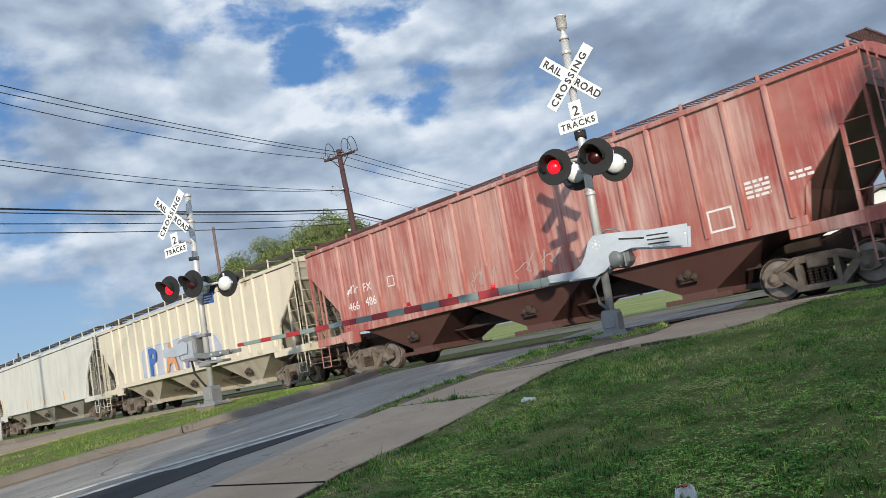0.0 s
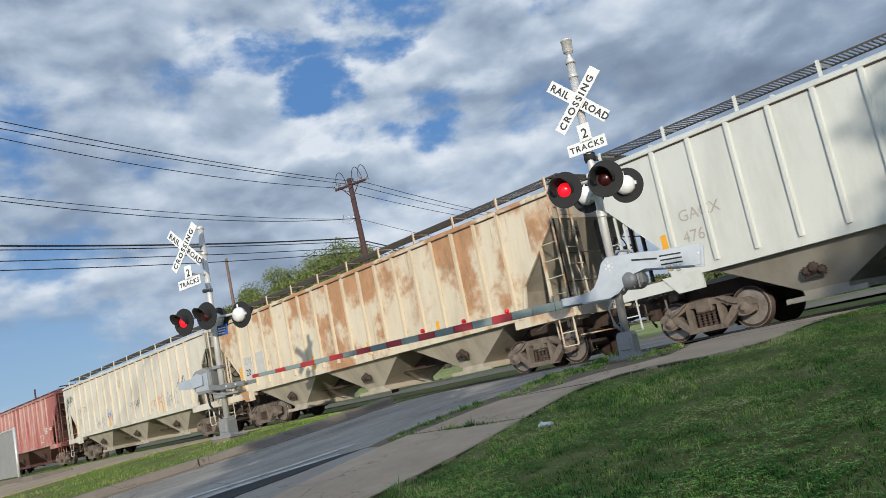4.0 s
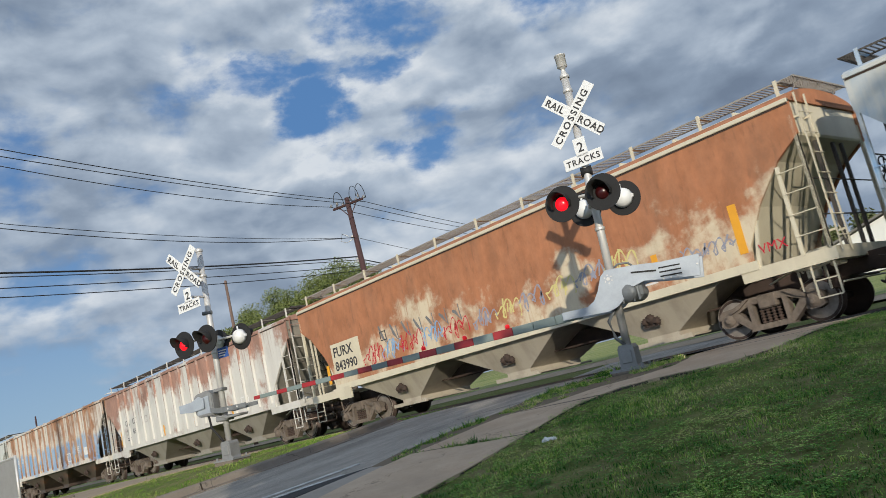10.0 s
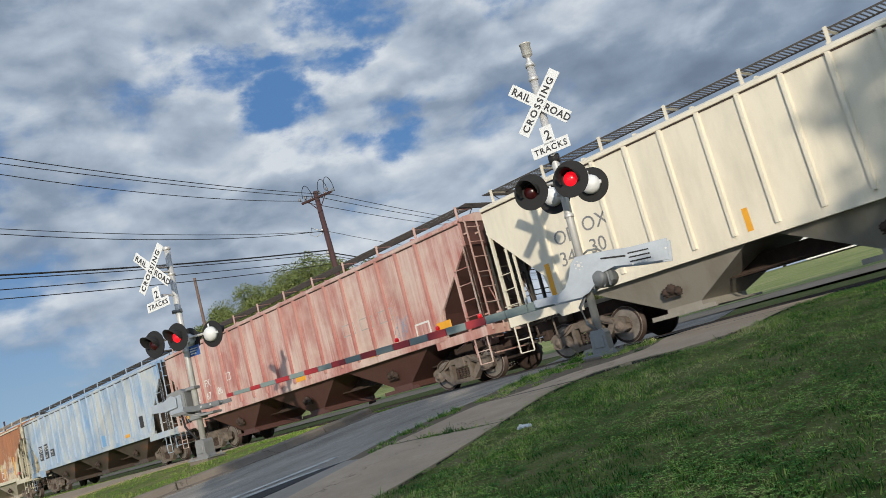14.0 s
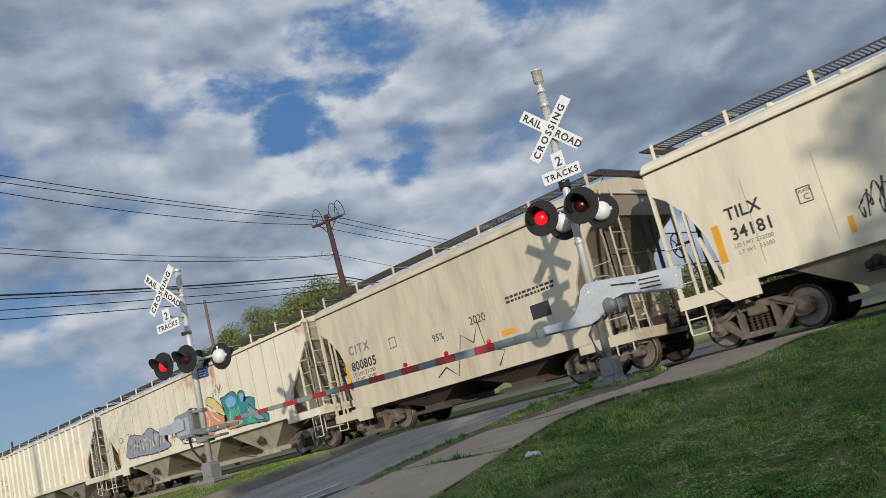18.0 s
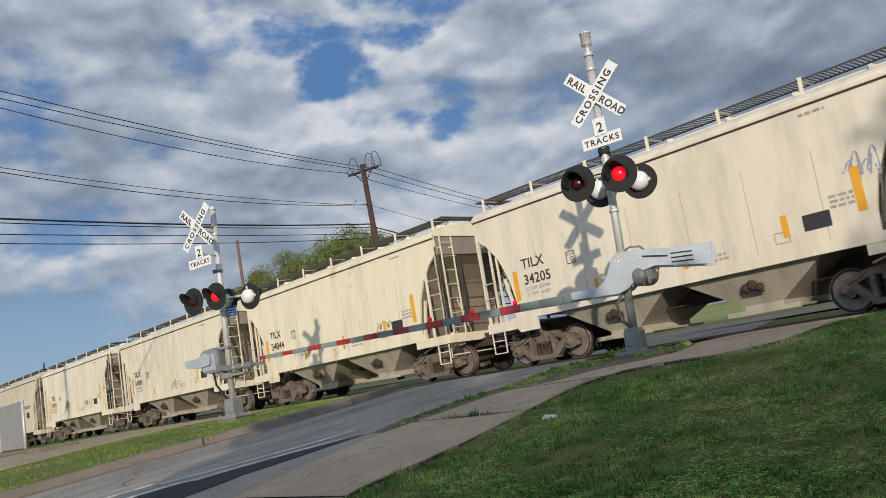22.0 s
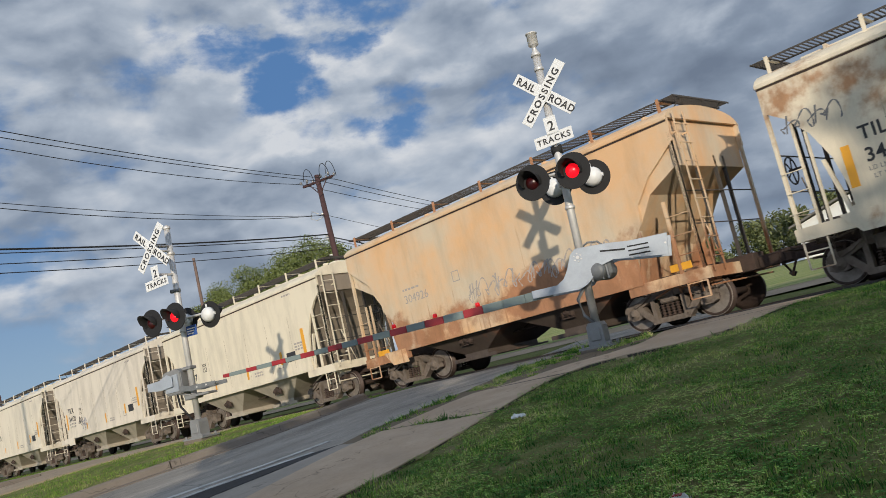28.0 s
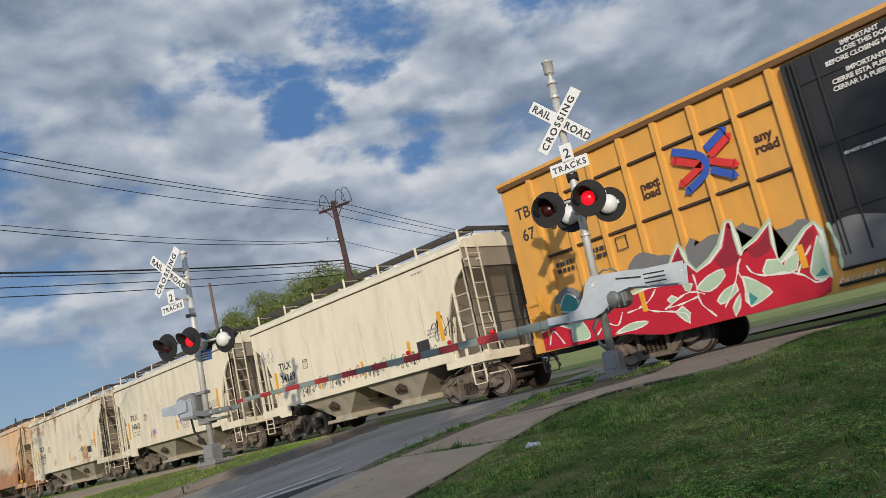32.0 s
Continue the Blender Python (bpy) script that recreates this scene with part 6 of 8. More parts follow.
    arrow(logo_red, [(5.58, 3.62), (6.06, 3.38)], 0.15, 0.12)
    arrow(logo_blue, [(5.56, 3.43), (5.98, 3.18)], 0.15, 0.12)
    # sprayed lettering along the foot: grey shadow, red body, pale inner forms
    G0 = -HW - 0.036
    def sprayed(m, pts, depth=0.0, edge=None, width=0.04):
        blob(car, [(L + x, z) for x, z in pts], SP[m], G0 - depth, edge=SP[edge] if edge else None, width=width)

    def inked(m, pts, width=0.04, depth=0.011):
        bm = bm_new()
        stroke(bm, bend([(L + x, z) for x, z in pts], 0.08), width, G0 - depth)
        part("spray_line", bm, SP[m], car)

    sprayed("grey", [(3.0, 1.7), (3.15, 2.13), (3.34, 2.27), (3.58, 2.3), (3.92, 2.13), (4.2, 2.05), (4.1, 1.6)])
    sprayed("grey", [(4.56, 2.11), (4.72, 2.28), (4.82, 2.2), (4.76, 2.08), (5.1, 2.19), (5.34, 2.16), (5.4, 1.97), (5.06, 1.6), (4.7, 1.5), (4.5, 1.7)])
    sprayed("grey", [(5.66, 2.15), (5.89, 2.24), (5.92, 2.18), (6.12, 2.06), (6.2, 1.96), (5.8, 1.75), (5.66, 1.7)])
    sprayed("grey", [(6.39, 1.9), (6.78, 1.91), (6.89, 1.97), (7.08, 1.93), (7.12, 1.85), (6.82, 1.55), (6.41, 1.25), (6.35, 1.5)])
    sprayed("grey", [(0.85, 1.6), (0.99, 1.95), (1.39, 2.09), (1.73, 1.86), (1.63, 1.5), (1.02, 1.5)])
    crest = [(0.33, 0.8), (0.33, 1.24), (0.79, 1.36), (1.2, 1.15), (1.35, 1.7), (1.6, 1.3), (1.98, 1.25), (2.6, 1.42), (3.07, 1.5), (3.49, 1.55), (3.87, 1.5), (4.16, 1.92), (4.41, 2.21), (4.48, 2.0), (4.51, 1.78), (4.66, 1.57), (5.0, 1.69), (5.29, 1.9), (5.54, 2.33), (5.65, 2.31), (5.67, 1.97), (5.67, 1.63), (5.74, 1.72), (6.05, 1.84), (6.39, 2.08), (6.34, 1.65), (6.34, 1.45), (6.36, 1.27), (6.64, 1.44), (6.99, 1.74), (7.17, 1.81), (7.25, 1.62), (7.24, 1.3), (7.22, 1.0), (7.2, 0.78)]
    foot = [(7.11, 0.56), (6.94, 0.505), (6.18, 0.503), (5.4, 0.503), (4.84, 0.503), (3.62, 0.505), (2.6, 0.73), (1.3, 0.76)]
    bm = bm_new()
    f = bm.faces.new([bm.verts.new((L + x, G0 - 0.003, z)) for x, z in crest + foot])
    bmesh.ops.triangulate(bm, faces=[f])
    part("spray_fill", bm, SP["red"], car, "large red sprayed lettering with white edges")
    for m, w, d, up in (("mint", 0.12, 0.0045, 0.04), ("white", 0.055, 0.006, 0.0)):
        bm = bm_new()
        stroke(bm, [(L + x, z + up) for x, z in crest[1:]], w, G0 - d)
        part("spray_outline", bm, SP[m], car)
    # deeper red in the upper peaks
    for pts in ([(4.2, 1.85), (4.41, 2.12), (4.46, 1.8), (4.55, 1.55), (4.2, 1.6)], [(5.1, 1.7), (5.35, 1.85), (5.57, 2.25), (5.63, 1.9), (5.6, 1.55), (5.2, 1.5)], [(5.8, 1.7), (6.1, 1.78), (6.34, 1.98), (6.28, 1.6), (5.9, 1.5)], [(6.55, 1.3), (6.9, 1.62), (7.12, 1.72), (7.1, 1.55), (6.8, 1.4)]):
        sprayed("wine", pts, 0.004)
    for m, pts in (("mint", [(4.56, 1.25), (4.86, 1.43), (5.22, 1.48), (5.25, 1.35), (4.98, 1.17), (4.73, 1.14)]), ("mint", [(4.93, 0.91), (5.15, 1.08), (5.41, 1.13), (5.42, 1.01), (5.13, 0.84), (4.99, 0.83)]), ("mint", [(5.58, 1.24), (5.82, 1.09), (6.07, 0.81), (5.89, 0.72), (5.59, 0.64), (5.51, 0.77), (5.55, 0.98)]),
                   ("mint", [(6.01, 1.25), (6.14, 1.41), (6.36, 1.37), (6.41, 1.21), (6.51, 1.33), (6.73, 1.42), (6.64, 1.09), (6.31, 1.09), (6.02, 1.14)]), ("mint", [(6.86, 0.98), (7.05, 1.39), (7.17, 1.58), (7.2, 1.22), (7.17, 0.82), (6.92, 0.84)]), ("mint", [(3.85, 1.19), (3.97, 1.25), (4.13, 1.15), (3.93, 1.08)]),
                   ("mint", [(3.96, 0.9), (4.15, 0.98), (4.29, 0.81), (4.21, 0.62)]), ("mint", [(2.38, 0.78), (2.83, 0.92), (3.28, 0.85), (2.91, 0.77)]), ("mint", [(4.28, 1.45), (4.5, 1.36), (4.4, 1.23), (4.31, 1.27)]), ("mint", [(5.21, 0.7), (5.44, 0.94), (5.36, 0.68), (5.22, 0.53)]), ("mint", [(1.2, 0.85), (1.3, 1.3), (1.6, 1.2), (1.7, 0.85)]),
                   ("teal", [(1.0, 1.6), (1.3, 1.95), (1.6, 1.75), (1.5, 1.5)])):
        sprayed(m, pts, 0.008, "white", 0.035)
    sprayed("teal", [(5.54, 0.74), (5.63, 0.91), (5.76, 0.76), (5.6, 0.66)], 0.0095)
    sprayed("teal", [(6.92, 0.88), (7.1, 1.0), (7.15, 0.85)], 0.0095)
    inked("white", [(4.57, 1.55), (4.58, 1.32), (4.56, 1.09), (4.6, 0.9), (4.75, 0.72), (4.83, 0.62)])
    inked("white", [(3.74, 1.01), (3.92, 1.08), (4.28, 1.21), (4.54, 1.19), (4.71, 1.1)])
    inked("white", [(2.82, 1.15), (3.18, 1.19), (3.45, 1.3), (3.64, 1.48)])
    inked("white", [(5.72, 1.42), (5.78, 1.27), (6.02, 1.14), (6.41, 1.1), (6.74, 0.95), (6.9, 0.78), (7.11, 0.79)])
    inked("white", [(5.56, 1.46), (5.44, 1.23), (5.28, 1.0), (5.05, 0.74)])
    inked("white", [(4.56, 1.09), (4.12, 1.03), (3.85, 1.03)])
    inked("white", [(3.16, 1.22), (3.47, 1.04), (3.93, 0.92), (4.21, 0.8), (4.22, 0.59)])
    inked("white", [(5.64, 1.58), (5.51, 1.39), (5.57, 1.19), (5.58, 0.93), (5.56, 0.71)])
    inked("white", [(6.63, 1.0), (6.75, 1.18), (7.01, 1.45)])
    inked("white", [(0.5, 0.9), (0.7, 1.2), (0.95, 0.85)])
    inked("white", [(1.9, 0.85), (2.2, 1.05), (2.5, 0.95), (2.7, 1.2)])
    for x, z in ((0.45, 1.7), (0.95, 1.35), (3.22, 1.07), (6.74, 1.07)):
        panel(car, L + x, z, 0.12, 0.44, ORANGE_TAPE, "", "reflector").location.y -= 0.05
    # grey spray and pale scrawl over the foot of the door
    blob(car, [(L + 7.44, 0.9), (L + 7.44, 1.6), (L + 7.8, 1.75), (L + 8.4, 1.6), (L + 8.9, 1.3), (L + 9.3, 0.9)], SP["grey"], -HW - 0.096)
    inked("mint", [(7.42, 1.75), (7.48, 1.3), (7.44, 0.9)], 0.07, 0.062)
    for i in range(9):
        inked("mint" if i % 3 else "white", [(7.3 + i * 0.2, 0.58), (7.36 + i * 0.2, 0.74), (7.44 + i * 0.2, 0.62), (7.46 + i * 0.2, 0.72)], 0.035)
    # end details
    for x in (L + 0.1, L + 0.56):
        bm = bm_new()
        box(bm, x - 0.02, x + 0.02, -HW - 0.06, -HW - 0.02, 1.05, 2.0)
        part("grab_iron", bm, yellow, car)
    bm = bm_new()
    for i in range(3):
        tube(bm, (L + 0.1, -HW - 0.06, 1.3 + i * 0.32), (L + 0.56, -HW - 0.06, 1.3 + i * 0.32), 0.014, sides=6)
    part("ladder_rung", bm, yellow, car)
    attach("sill_step", MESHES["short"]["sill_step"], car, pose(L + 0.1, -HW + 0.05, -0.1), BLACK)
    bm = bm_new()
    box(bm, L - 0.5, h + 0.5, -0.26, 0.26, 0.7, 1.02, 0.01)
    part("centre_sill", bm, BLACK, car)
    for m in (Matrix(), FLIP):
        attach("coupler", MESHES["short"]["coupler"], car, m @ pose(L - 0.4, 0, 0), RUST_IRON)
    for x in (L + 2.9, h - 2.9):
        add_truck(car, x)
    place(car, 350.03, n)


make_long_cars()
make_short_cars()
make_boxcar()


# ---------------------------------------------------------------- crossing signals
TURNING = []
FLASH = 0.5958
UNEVEN = {16: 0.07, 21: -0.10, 26: -0.06}


def lamp_unit(root, x, y, z, turn, phase):
    """A red flasher: round black background, hood, lens drum added to flash by turning, and pale back cover."""
    unit = thing_part("flasher", root, pose(x, y, z, 0, 0, turn))
    bm = bm_new()
    lathe(bm, ((0.30, -0.012), (0.305, 0.0), (0.30, 0.014)), (0, 0, 0), (0, 1, 0), 36)
    attach("background_disc", mesh_of("background_disc", bm, (BLACK,)), unit)
    bm = bm_new()
    k = 22
    outer = []
    for i in range(k + 1):
        a = radians(-25 + 230 * i / k)
        d = 0.30 * (0.55 + 0.45 * math.sin(a)) if math.sin(a) > -0.2 else 0.1
        c, s = math.cos(a), math.sin(a)
        outer.append([bm.verts.new((0.165 * c, -0.01, 0.165 * s)), bm.verts.new((0.172 * c, -0.02 - d, 0.172 * s + 0.01)), bm.verts.new((0.162 * c, -0.02 - d, 0.162 * s + 0.01)), bm.verts.new((0.155 * c, -0.01, 0.155 * s))])
    for a, b in zip(outer, outer[1:]):
        for i in range(3):
            bm.faces.new((a[i], b[i], b[i + 1], a[i + 1])).smooth = i != 1
    attach("hood", mesh_of("hood", bm, (BLACK,)), unit)
    bm = bm_new()
    lathe(bm, [(0.136 * math.sin(a), -0.136 * math.cos(a)) for a in np.linspace(0.0, math.pi, 19)], (0, 0, 0), (0, 1, 0), 28)
    for f in bm.faces:
        f.material_index = 0 if f.calc_center_median().y < 0 else 1
    drum = attach("lens", mesh_of("lens", bm, (RED_LIT, RED_HALF)), unit, pose(0, 0.05, 0), None, "red lens drum added to flash by turning, glowing on one face")
    TURNING.append((drum, phase))
    bm = bm_new()
    lathe(bm, ((0.17, 0.0), (0.17, 0.06), (0.15, 0.12), (0.09, 0.17), (0.0, 0.185)), (0, 0.012, 0), (0, 1, 0), 28)
    box(bm, -0.19, -0.15, 0.01, 0.06, -0.03, 0.03)
    box(bm, 0.15, 0.19, 0.01, 0.06, -0.03, 0.03)
    tube(bm, (0, 0.08, 0.15), (0, 0.08, 0.24), 0.02, sides=8)
    attach("back_cover", mesh_of("back_cover", bm, (SIGN_WHITE,)), unit, label="pale rounded back cover")


def thing_part(name, root, m):
    """A small pivot clamp that carries a part's pieces."""
    bm = bm_new()
    tube(bm, (0, 0.02, 0), (0, 0.16, 0), 0.03, sides=8)
    return attach(name, mesh_of(name, bm, (GALV,)), root, m)


def signal(name, x, y, label, bell, sign_ahead, mast_top, sign_z, light_z, lean):
    root = thing(name, pose(x, y, 0, 0, 0, 17) @ pose(0, 0, 0, 0, lean, 0), label, "crossing signal", "railway crossing signals")
    base = -0.10
    bm = bm_new()
    box(bm, -0.28, 0.28, -0.28, 0.28, base - 0.35, base + 0.05, 0.03)
    part("footing", bm, KERB, root)
    bm = bm_new()
    prism(bm, [(-0.18, base + 0.05), (0.18, base + 0.05), (0.14, base + 0.12), (0.135, base + 0.40), (0.10, base + 0.46), (-0.10, base + 0.46), (-0.135, base + 0.40), (-0.14, base + 0.12)], -0.14, 0.14)
    for sx in (-0.24, 0.24):
        for sy in (-0.2, 0.2):
            tube(bm, (sx, sy, base + 0.02), (sx, sy, base + 0.13), 0.025, sides=6)
    box(bm, -0.3, 0.3, -0.26, 0.26, base + 0.04, base + 0.075)
    box(bm, -0.09, 0.09, -0.16, -0.135, base + 0.16, base + 0.37, 0.01)
    part("junction_base", bm, BASE_GREY, root, "grey cast junction box on a bolted base")
    bm = bm_new()
    tube(bm, (0, 0, base + 0.4), (0, 0, mast_top), 0.068, sides=20)
    for z in (2.3, sign_z - 0.15, sign_z + 0.45):
        lathe(bm, ((0.08, 0), (0.085, 0.01), (0.085, 0.05), (0.08, 0.06)), (0, 0, z), (0, 0, 1), 16)
    part("mast", bm, GALV, root)
    if bell:
        bm = bm_new()
        lathe(bm, ((0.085, -0.02), (0.085, 0.02), (0.045, 0.09), (0.035, 0.15), (0.085, 0.185), (0.09, 0.19), (0.09, 0.385), (0.102, 0.39), (0.102, 0.41), (0.095, 0.415), (0.0, 0.42)), (0, 0, mast_top), (0, 0, 1), 20)
        part("bell", bm, GALV, root, "cylindrical bell on top of the mast")
    else:
        bm = bm_new()
        lathe(bm, ((0.072, 0), (0.072, 0.03), (0.04, 0.06)), (0, 0, mast_top), (0, 0, 1), 16)
        part("cap", bm, GALV, root)
    # crossed boards
    f = -sign_ahead
    bm = bm_new()
    for z in (sign_z - 0.06, sign_z + 0.06):
        box(bm, -0.04, 0.04, f, 0.0, z - 0.015, z + 0.015)
    box(bm, -0.03, 0.03, f, 0.0, sign_z - 0.62, sign_z - 0.58)
    part("sign_bracket", bm, GALV, root)
    sx = 0.03 if bell else 0.0
    for turn, words, dy in ((43, (("RAIL", -0.56), ("ROAD", 0.12)), 0.0), (-47, (("CROSSING", -0.55),), -0.014)):
        bm = bm_new()
        box(bm, -0.61, 0.61, -0.006, 0.006, -0.105, 0.105, 0.003)
        board = attach("crossbuck_board", mesh_of("crossbuck_board", bm, (SIGN_WHITE,)), root, pose(sx, f - 0.02 + dy, sign_z, 0, turn, 0), None, "white board with black letters")
        for w, a in words:
            letter(board, w, a, -0.062, -0.009, 0.125, LETTER_BLACK, 1.32 if len(w) > 4 else 1.12, 0.004)
    for w, h, z, words, size, tx in ((0.22, 0.32, sign_z - 0.57, "2", 0.17, -0.055), (0.70, 0.21, sign_z - 0.80, "TRACKS", 0.105, -0.305)):
        bm = bm_new()
        box(bm, -w / 2, w / 2, -0.005, 0.005, -h / 2, h / 2, 0.003)
        plate = attach("tracks_plate", mesh_of("tracks_plate", bm, (SIGN_WHITE,)), root, pose(sx + 0.0, f - 0.02, z, 0, -3, 0), None, "white plate with black lettering")
        letter(plate, words, tx, -size / 2, -0.008, size, LETTER_BLACK, 1.22, 0.003)
    bm = bm_new()
    r = 0.085 if bell else 0.045
    tube(bm, (-0.09, f * 0.2, sign_z - 0.98), (0.09, 0.02, sign_z - 0.98), r, sides=12)
    part("clamp", bm, BLACK if bell else GREY_PAINT, root)
    # flashers to both sides
    bm = bm_new()
    for s in (-1, 1):
        tube(bm, (0, 0, light_z), (0, s * 0.42, light_z + 0.05), 0.03, sides=8)
        tube(bm, (-0.40, s * 0.42, light_z + 0.05), (0.40, s * 0.42, light_z + 0.05), 0.028, sides=8)
    lathe(bm, ((0.10, -0.12), (0.11, -0.1), (0.11, 0.1), (0.10, 0.12)), (0, 0, light_z), (0, 0, 1), 16)
    part("lamp_arm", bm, GALV, root)
    for s, turn in ((-1, 0), (1, 180)):
        for side in (-1, 1):
            lamp_unit(root, side * 0.36, s * 0.52, light_z, turn, 0 if side < 0 else 1)
    return root


ARM_RED = glow("arm_lamp_red", (0.55, 0.006, 0.012), 0.5)


def short_gate(root, g):
    """The compact mechanism of the far signal: cast housing, short weight plates and the forks of a missing arm."""
    bm = prism(bm_new(), [(0.10, 0.98), (0.52, 0.98), (0.62, 1.08), (0.62, 1.42), (0.54, 1.50), (0.22, 1.54), (0.10, 1.44)], -0.20, 0.20)
    bmesh.ops.bevel(bm, geom=bm.edges[:], offset=0.02, segments=2, affect="EDGES")
    body = part("gate_motor", bm, BASE_GREY, root, "pale grey cast gate motor housing", g)
    bm = prism(bm_new(), [(0.18, 1.04), (0.54, 1.04), (0.54, 1.38), (0.18, 1.42)], 0.20, 0.225)
    for q in ((0.22, 1.08), (0.5, 1.08), (0.5, 1.34), (0.22, 1.37)):
        lathe(bm, ((0.018, 0), (0.018, 0.012)), (q[0], 0.225, q[1]), (0, 1, 0), 8)
    part("cover_plate", bm, PALE_PLATE, body, "bolted cover plate")
    for y in (-0.27, 0.25):
        bm = prism(bm_new(), [(0.30, 1.16), (0.62, 1.13), (0.98, 1.17), (0.98, 1.34), (0.62, 1.36), (0.42, 1.44), (0.28, 1.38)], y, y + 0.022)
        bmesh.ops.bevel(bm, geom=bm.edges[:], offset=0.004, segments=1, affect="EDGES")
        part("gate_plate", bm, PALE_PLATE, root, "short pale counterweight plate", g)
        bm = prism(bm_new(), [(0.16, 1.02), (-0.12, 0.97), (-0.78, 0.99), (-0.78, 1.07), (-0.10, 1.09), (0.16, 1.14)], y * 0.8, y * 0.8 + 0.03)
        part("arm_fork", bm, GREY_PAINT, root, "dark grey fork for a gate arm", g)
    for x in (-0.30, -0.55):
        bm = tube(bm_new(), (x, -0.24, 1.03), (x, 0.24, 1.03), 0.02, sides=8)
        part("fork_bolt", bm, GALV, root, "", g)
    bm = bm_new()
    box(bm, -0.16, 0.16, -0.14, 0.14, 0.80, 0.92, 0.02)
    box(bm, -0.12, 0.12, -0.11, 0.11, 1.46, 1.53, 0.01)
    box(bm, -0.52, -0.10, -0.16, 0.16, 0.84, 0.89, 0.006)
    for sy in (-0.13, 0.13):
        tube(bm, (-0.14, sy, 0.86), (0.30, sy, 0.99), 0.022, sides=8)
    part("mounting_bracket", bm, BASE_GREY, root, "", g)
    bm = sweep(bm_new(), [(0.35, 0.1, 1.0), (0.30, 0.12, 0.7), (0.15, 0.12, 0.5), (0.05, 0.1, 0.35)], 0.025, 8)
    part("conduit", bm, BLACK, root, "", g)


def gate(root, turn, arm, stub=False, lean=0.0):
    """Gate mechanism: two side plates with slotted counterweights, motor barrel and, on one signal, the lowered arm."""
    g = pose(0, 0, 0, 0, -lean, 0) @ pose(0, 0, 0, 0, 0, turn)
    plate = [(1.52, 1.47), (1.46, 1.13), (1.04, 1.19), (0.76, 1.24), (0.60, 1.27), (0.36, 1.22), (0.22, 1.08), (0.10, 0.98), (-0.06, 0.93), (-0.48, 0.95), (-0.86, 0.97), (-0.86, 1.10), (-0.41, 1.09), (-0.28, 1.16), (-0.18, 1.30), (-0.08, 1.52), (0.02, 1.60), (0.2, 1.59), (0.60, 1.55), (0.91, 1.50)]
    if stub:
        short_gate(root, g)
        return
    for y in (-0.27, 0.25):
        bm = bm_new()
        prism(bm, plate, y, y + 0.022)
        bmesh.ops.bevel(bm, geom=bm.edges[:], offset=0.004, segments=1, affect="EDGES")
        p = part("gate_plate", bm, PALE_PLATE, root, "pale grey slotted counterweight plate", g)
        if y < 0:
            bm = bm_new()
            for x0, x1, z0, tilt in ((0.42, 0.82, 1.44, -0.07),):
                prism(bm, [(x0, z0), (x1, z0 + tilt), (x1, z0 + tilt + 0.028), (x0, z0 + 0.028)], y - 0.006, y - 0.001)
            for z in (1.24, 1.31, 1.38):
                prism(bm, [(0.86, z + 0.02), (1.2, z - 0.005), (1.2, z + 0.017), (0.86, z + 0.042)], y - 0.006, y - 0.001)
            part("slot", bm, BLACK, p)
            bm = bm_new()
            for dx, dz in ((0, 0), (-0.055, 0.03), (0.055, 0.03), (-0.055, -0.035), (0.055, -0.035), (0, 0.065), (0, -0.07)):
                lathe(bm, ((0.03 if dx == dz == 0 else 0.013, 0), (0.03 if dx == dz == 0 else 0.013, 0.014)), (0.04 + dx, y, 1.45 + dz), (0, -1, 0), 8)
            for dx in (0.9, 1.02, 1.12, 1.46):
                lathe(bm, ((0.016, 0), (0.016, 0.014)), (dx, y, 1.22 if dx < 1.3 else 1.32), (0, -1, 0), 8)
            part("bolt", bm, GALV, p)
    bm = bm_new()
    lathe(bm, ((0.0, -0.30), (0.09, -0.295), (0.14, -0.27), (0.155, -0.2), (0.155, 0.2), (0.14, 0.28), (0.0, 0.3)), (0.34, 0, 1.15), (0.25, 1, 0), 20)
    box(bm, 0.05, 0.52, -0.22, 0.22, 1.02, 1.38, 0.06)
    for k in range(5):
        box(bm, 0.08 + k * 0.09, 0.11 + k * 0.09, -0.255, -0.21, 1.0, 1.2)
    part("gate_motor", bm, GREY_PAINT, root, "grey cast gate motor housing", g)
    bm = bm_new()
    pts = [(0.02, -0.1, 1.0), (-0.16, -0.12, 0.78), (-0.12, -0.1, 0.5), (0.0, -0.1, 0.35)]
    sweep(bm, pts, 0.03, 8)
    part("conduit", bm, GREY_PAINT, root, "", g)
    bm = bm_new()
    pts = [(0.05, 0.0, 1.6), (0.2, 0.02, 1.68), (0.36, 0.05, 1.66), (0.5, 0.1, 1.5)]
    sweep(bm, pts, 0.018, 8)
    part("conduit", bm, GREY_PAINT, root, "", g)
    if arm:
        stops = [0.55, 1.02, 1.42, 1.80, 2.17, 2.55, 2.92, 3.28, 3.62, 3.97, 4.29, 4.62, 4.92, 5.22, 5.52, 5.86, 6.17, 6.52, 6.76, 7.16, 7.31]
        for i, (a, b) in enumerate(zip(stops, stops[1:])):
            bm = bm_new()
            w = 0.076 - 0.0022 * i
            box(bm, -b + 0.002, -a - 0.002, -0.18, -0.14, 1.015 - w, 1.015 + w, 0.006)
            if i % 2 == 1 and i > 1:
                part("arm_section", bm, RED_TAPE, root, "red reflective arm section", g)
            else:
                part("arm_section", bm, GREY_TAPE if i < 19 else SIGN_WHITE, root, "grey-white arm section", g)
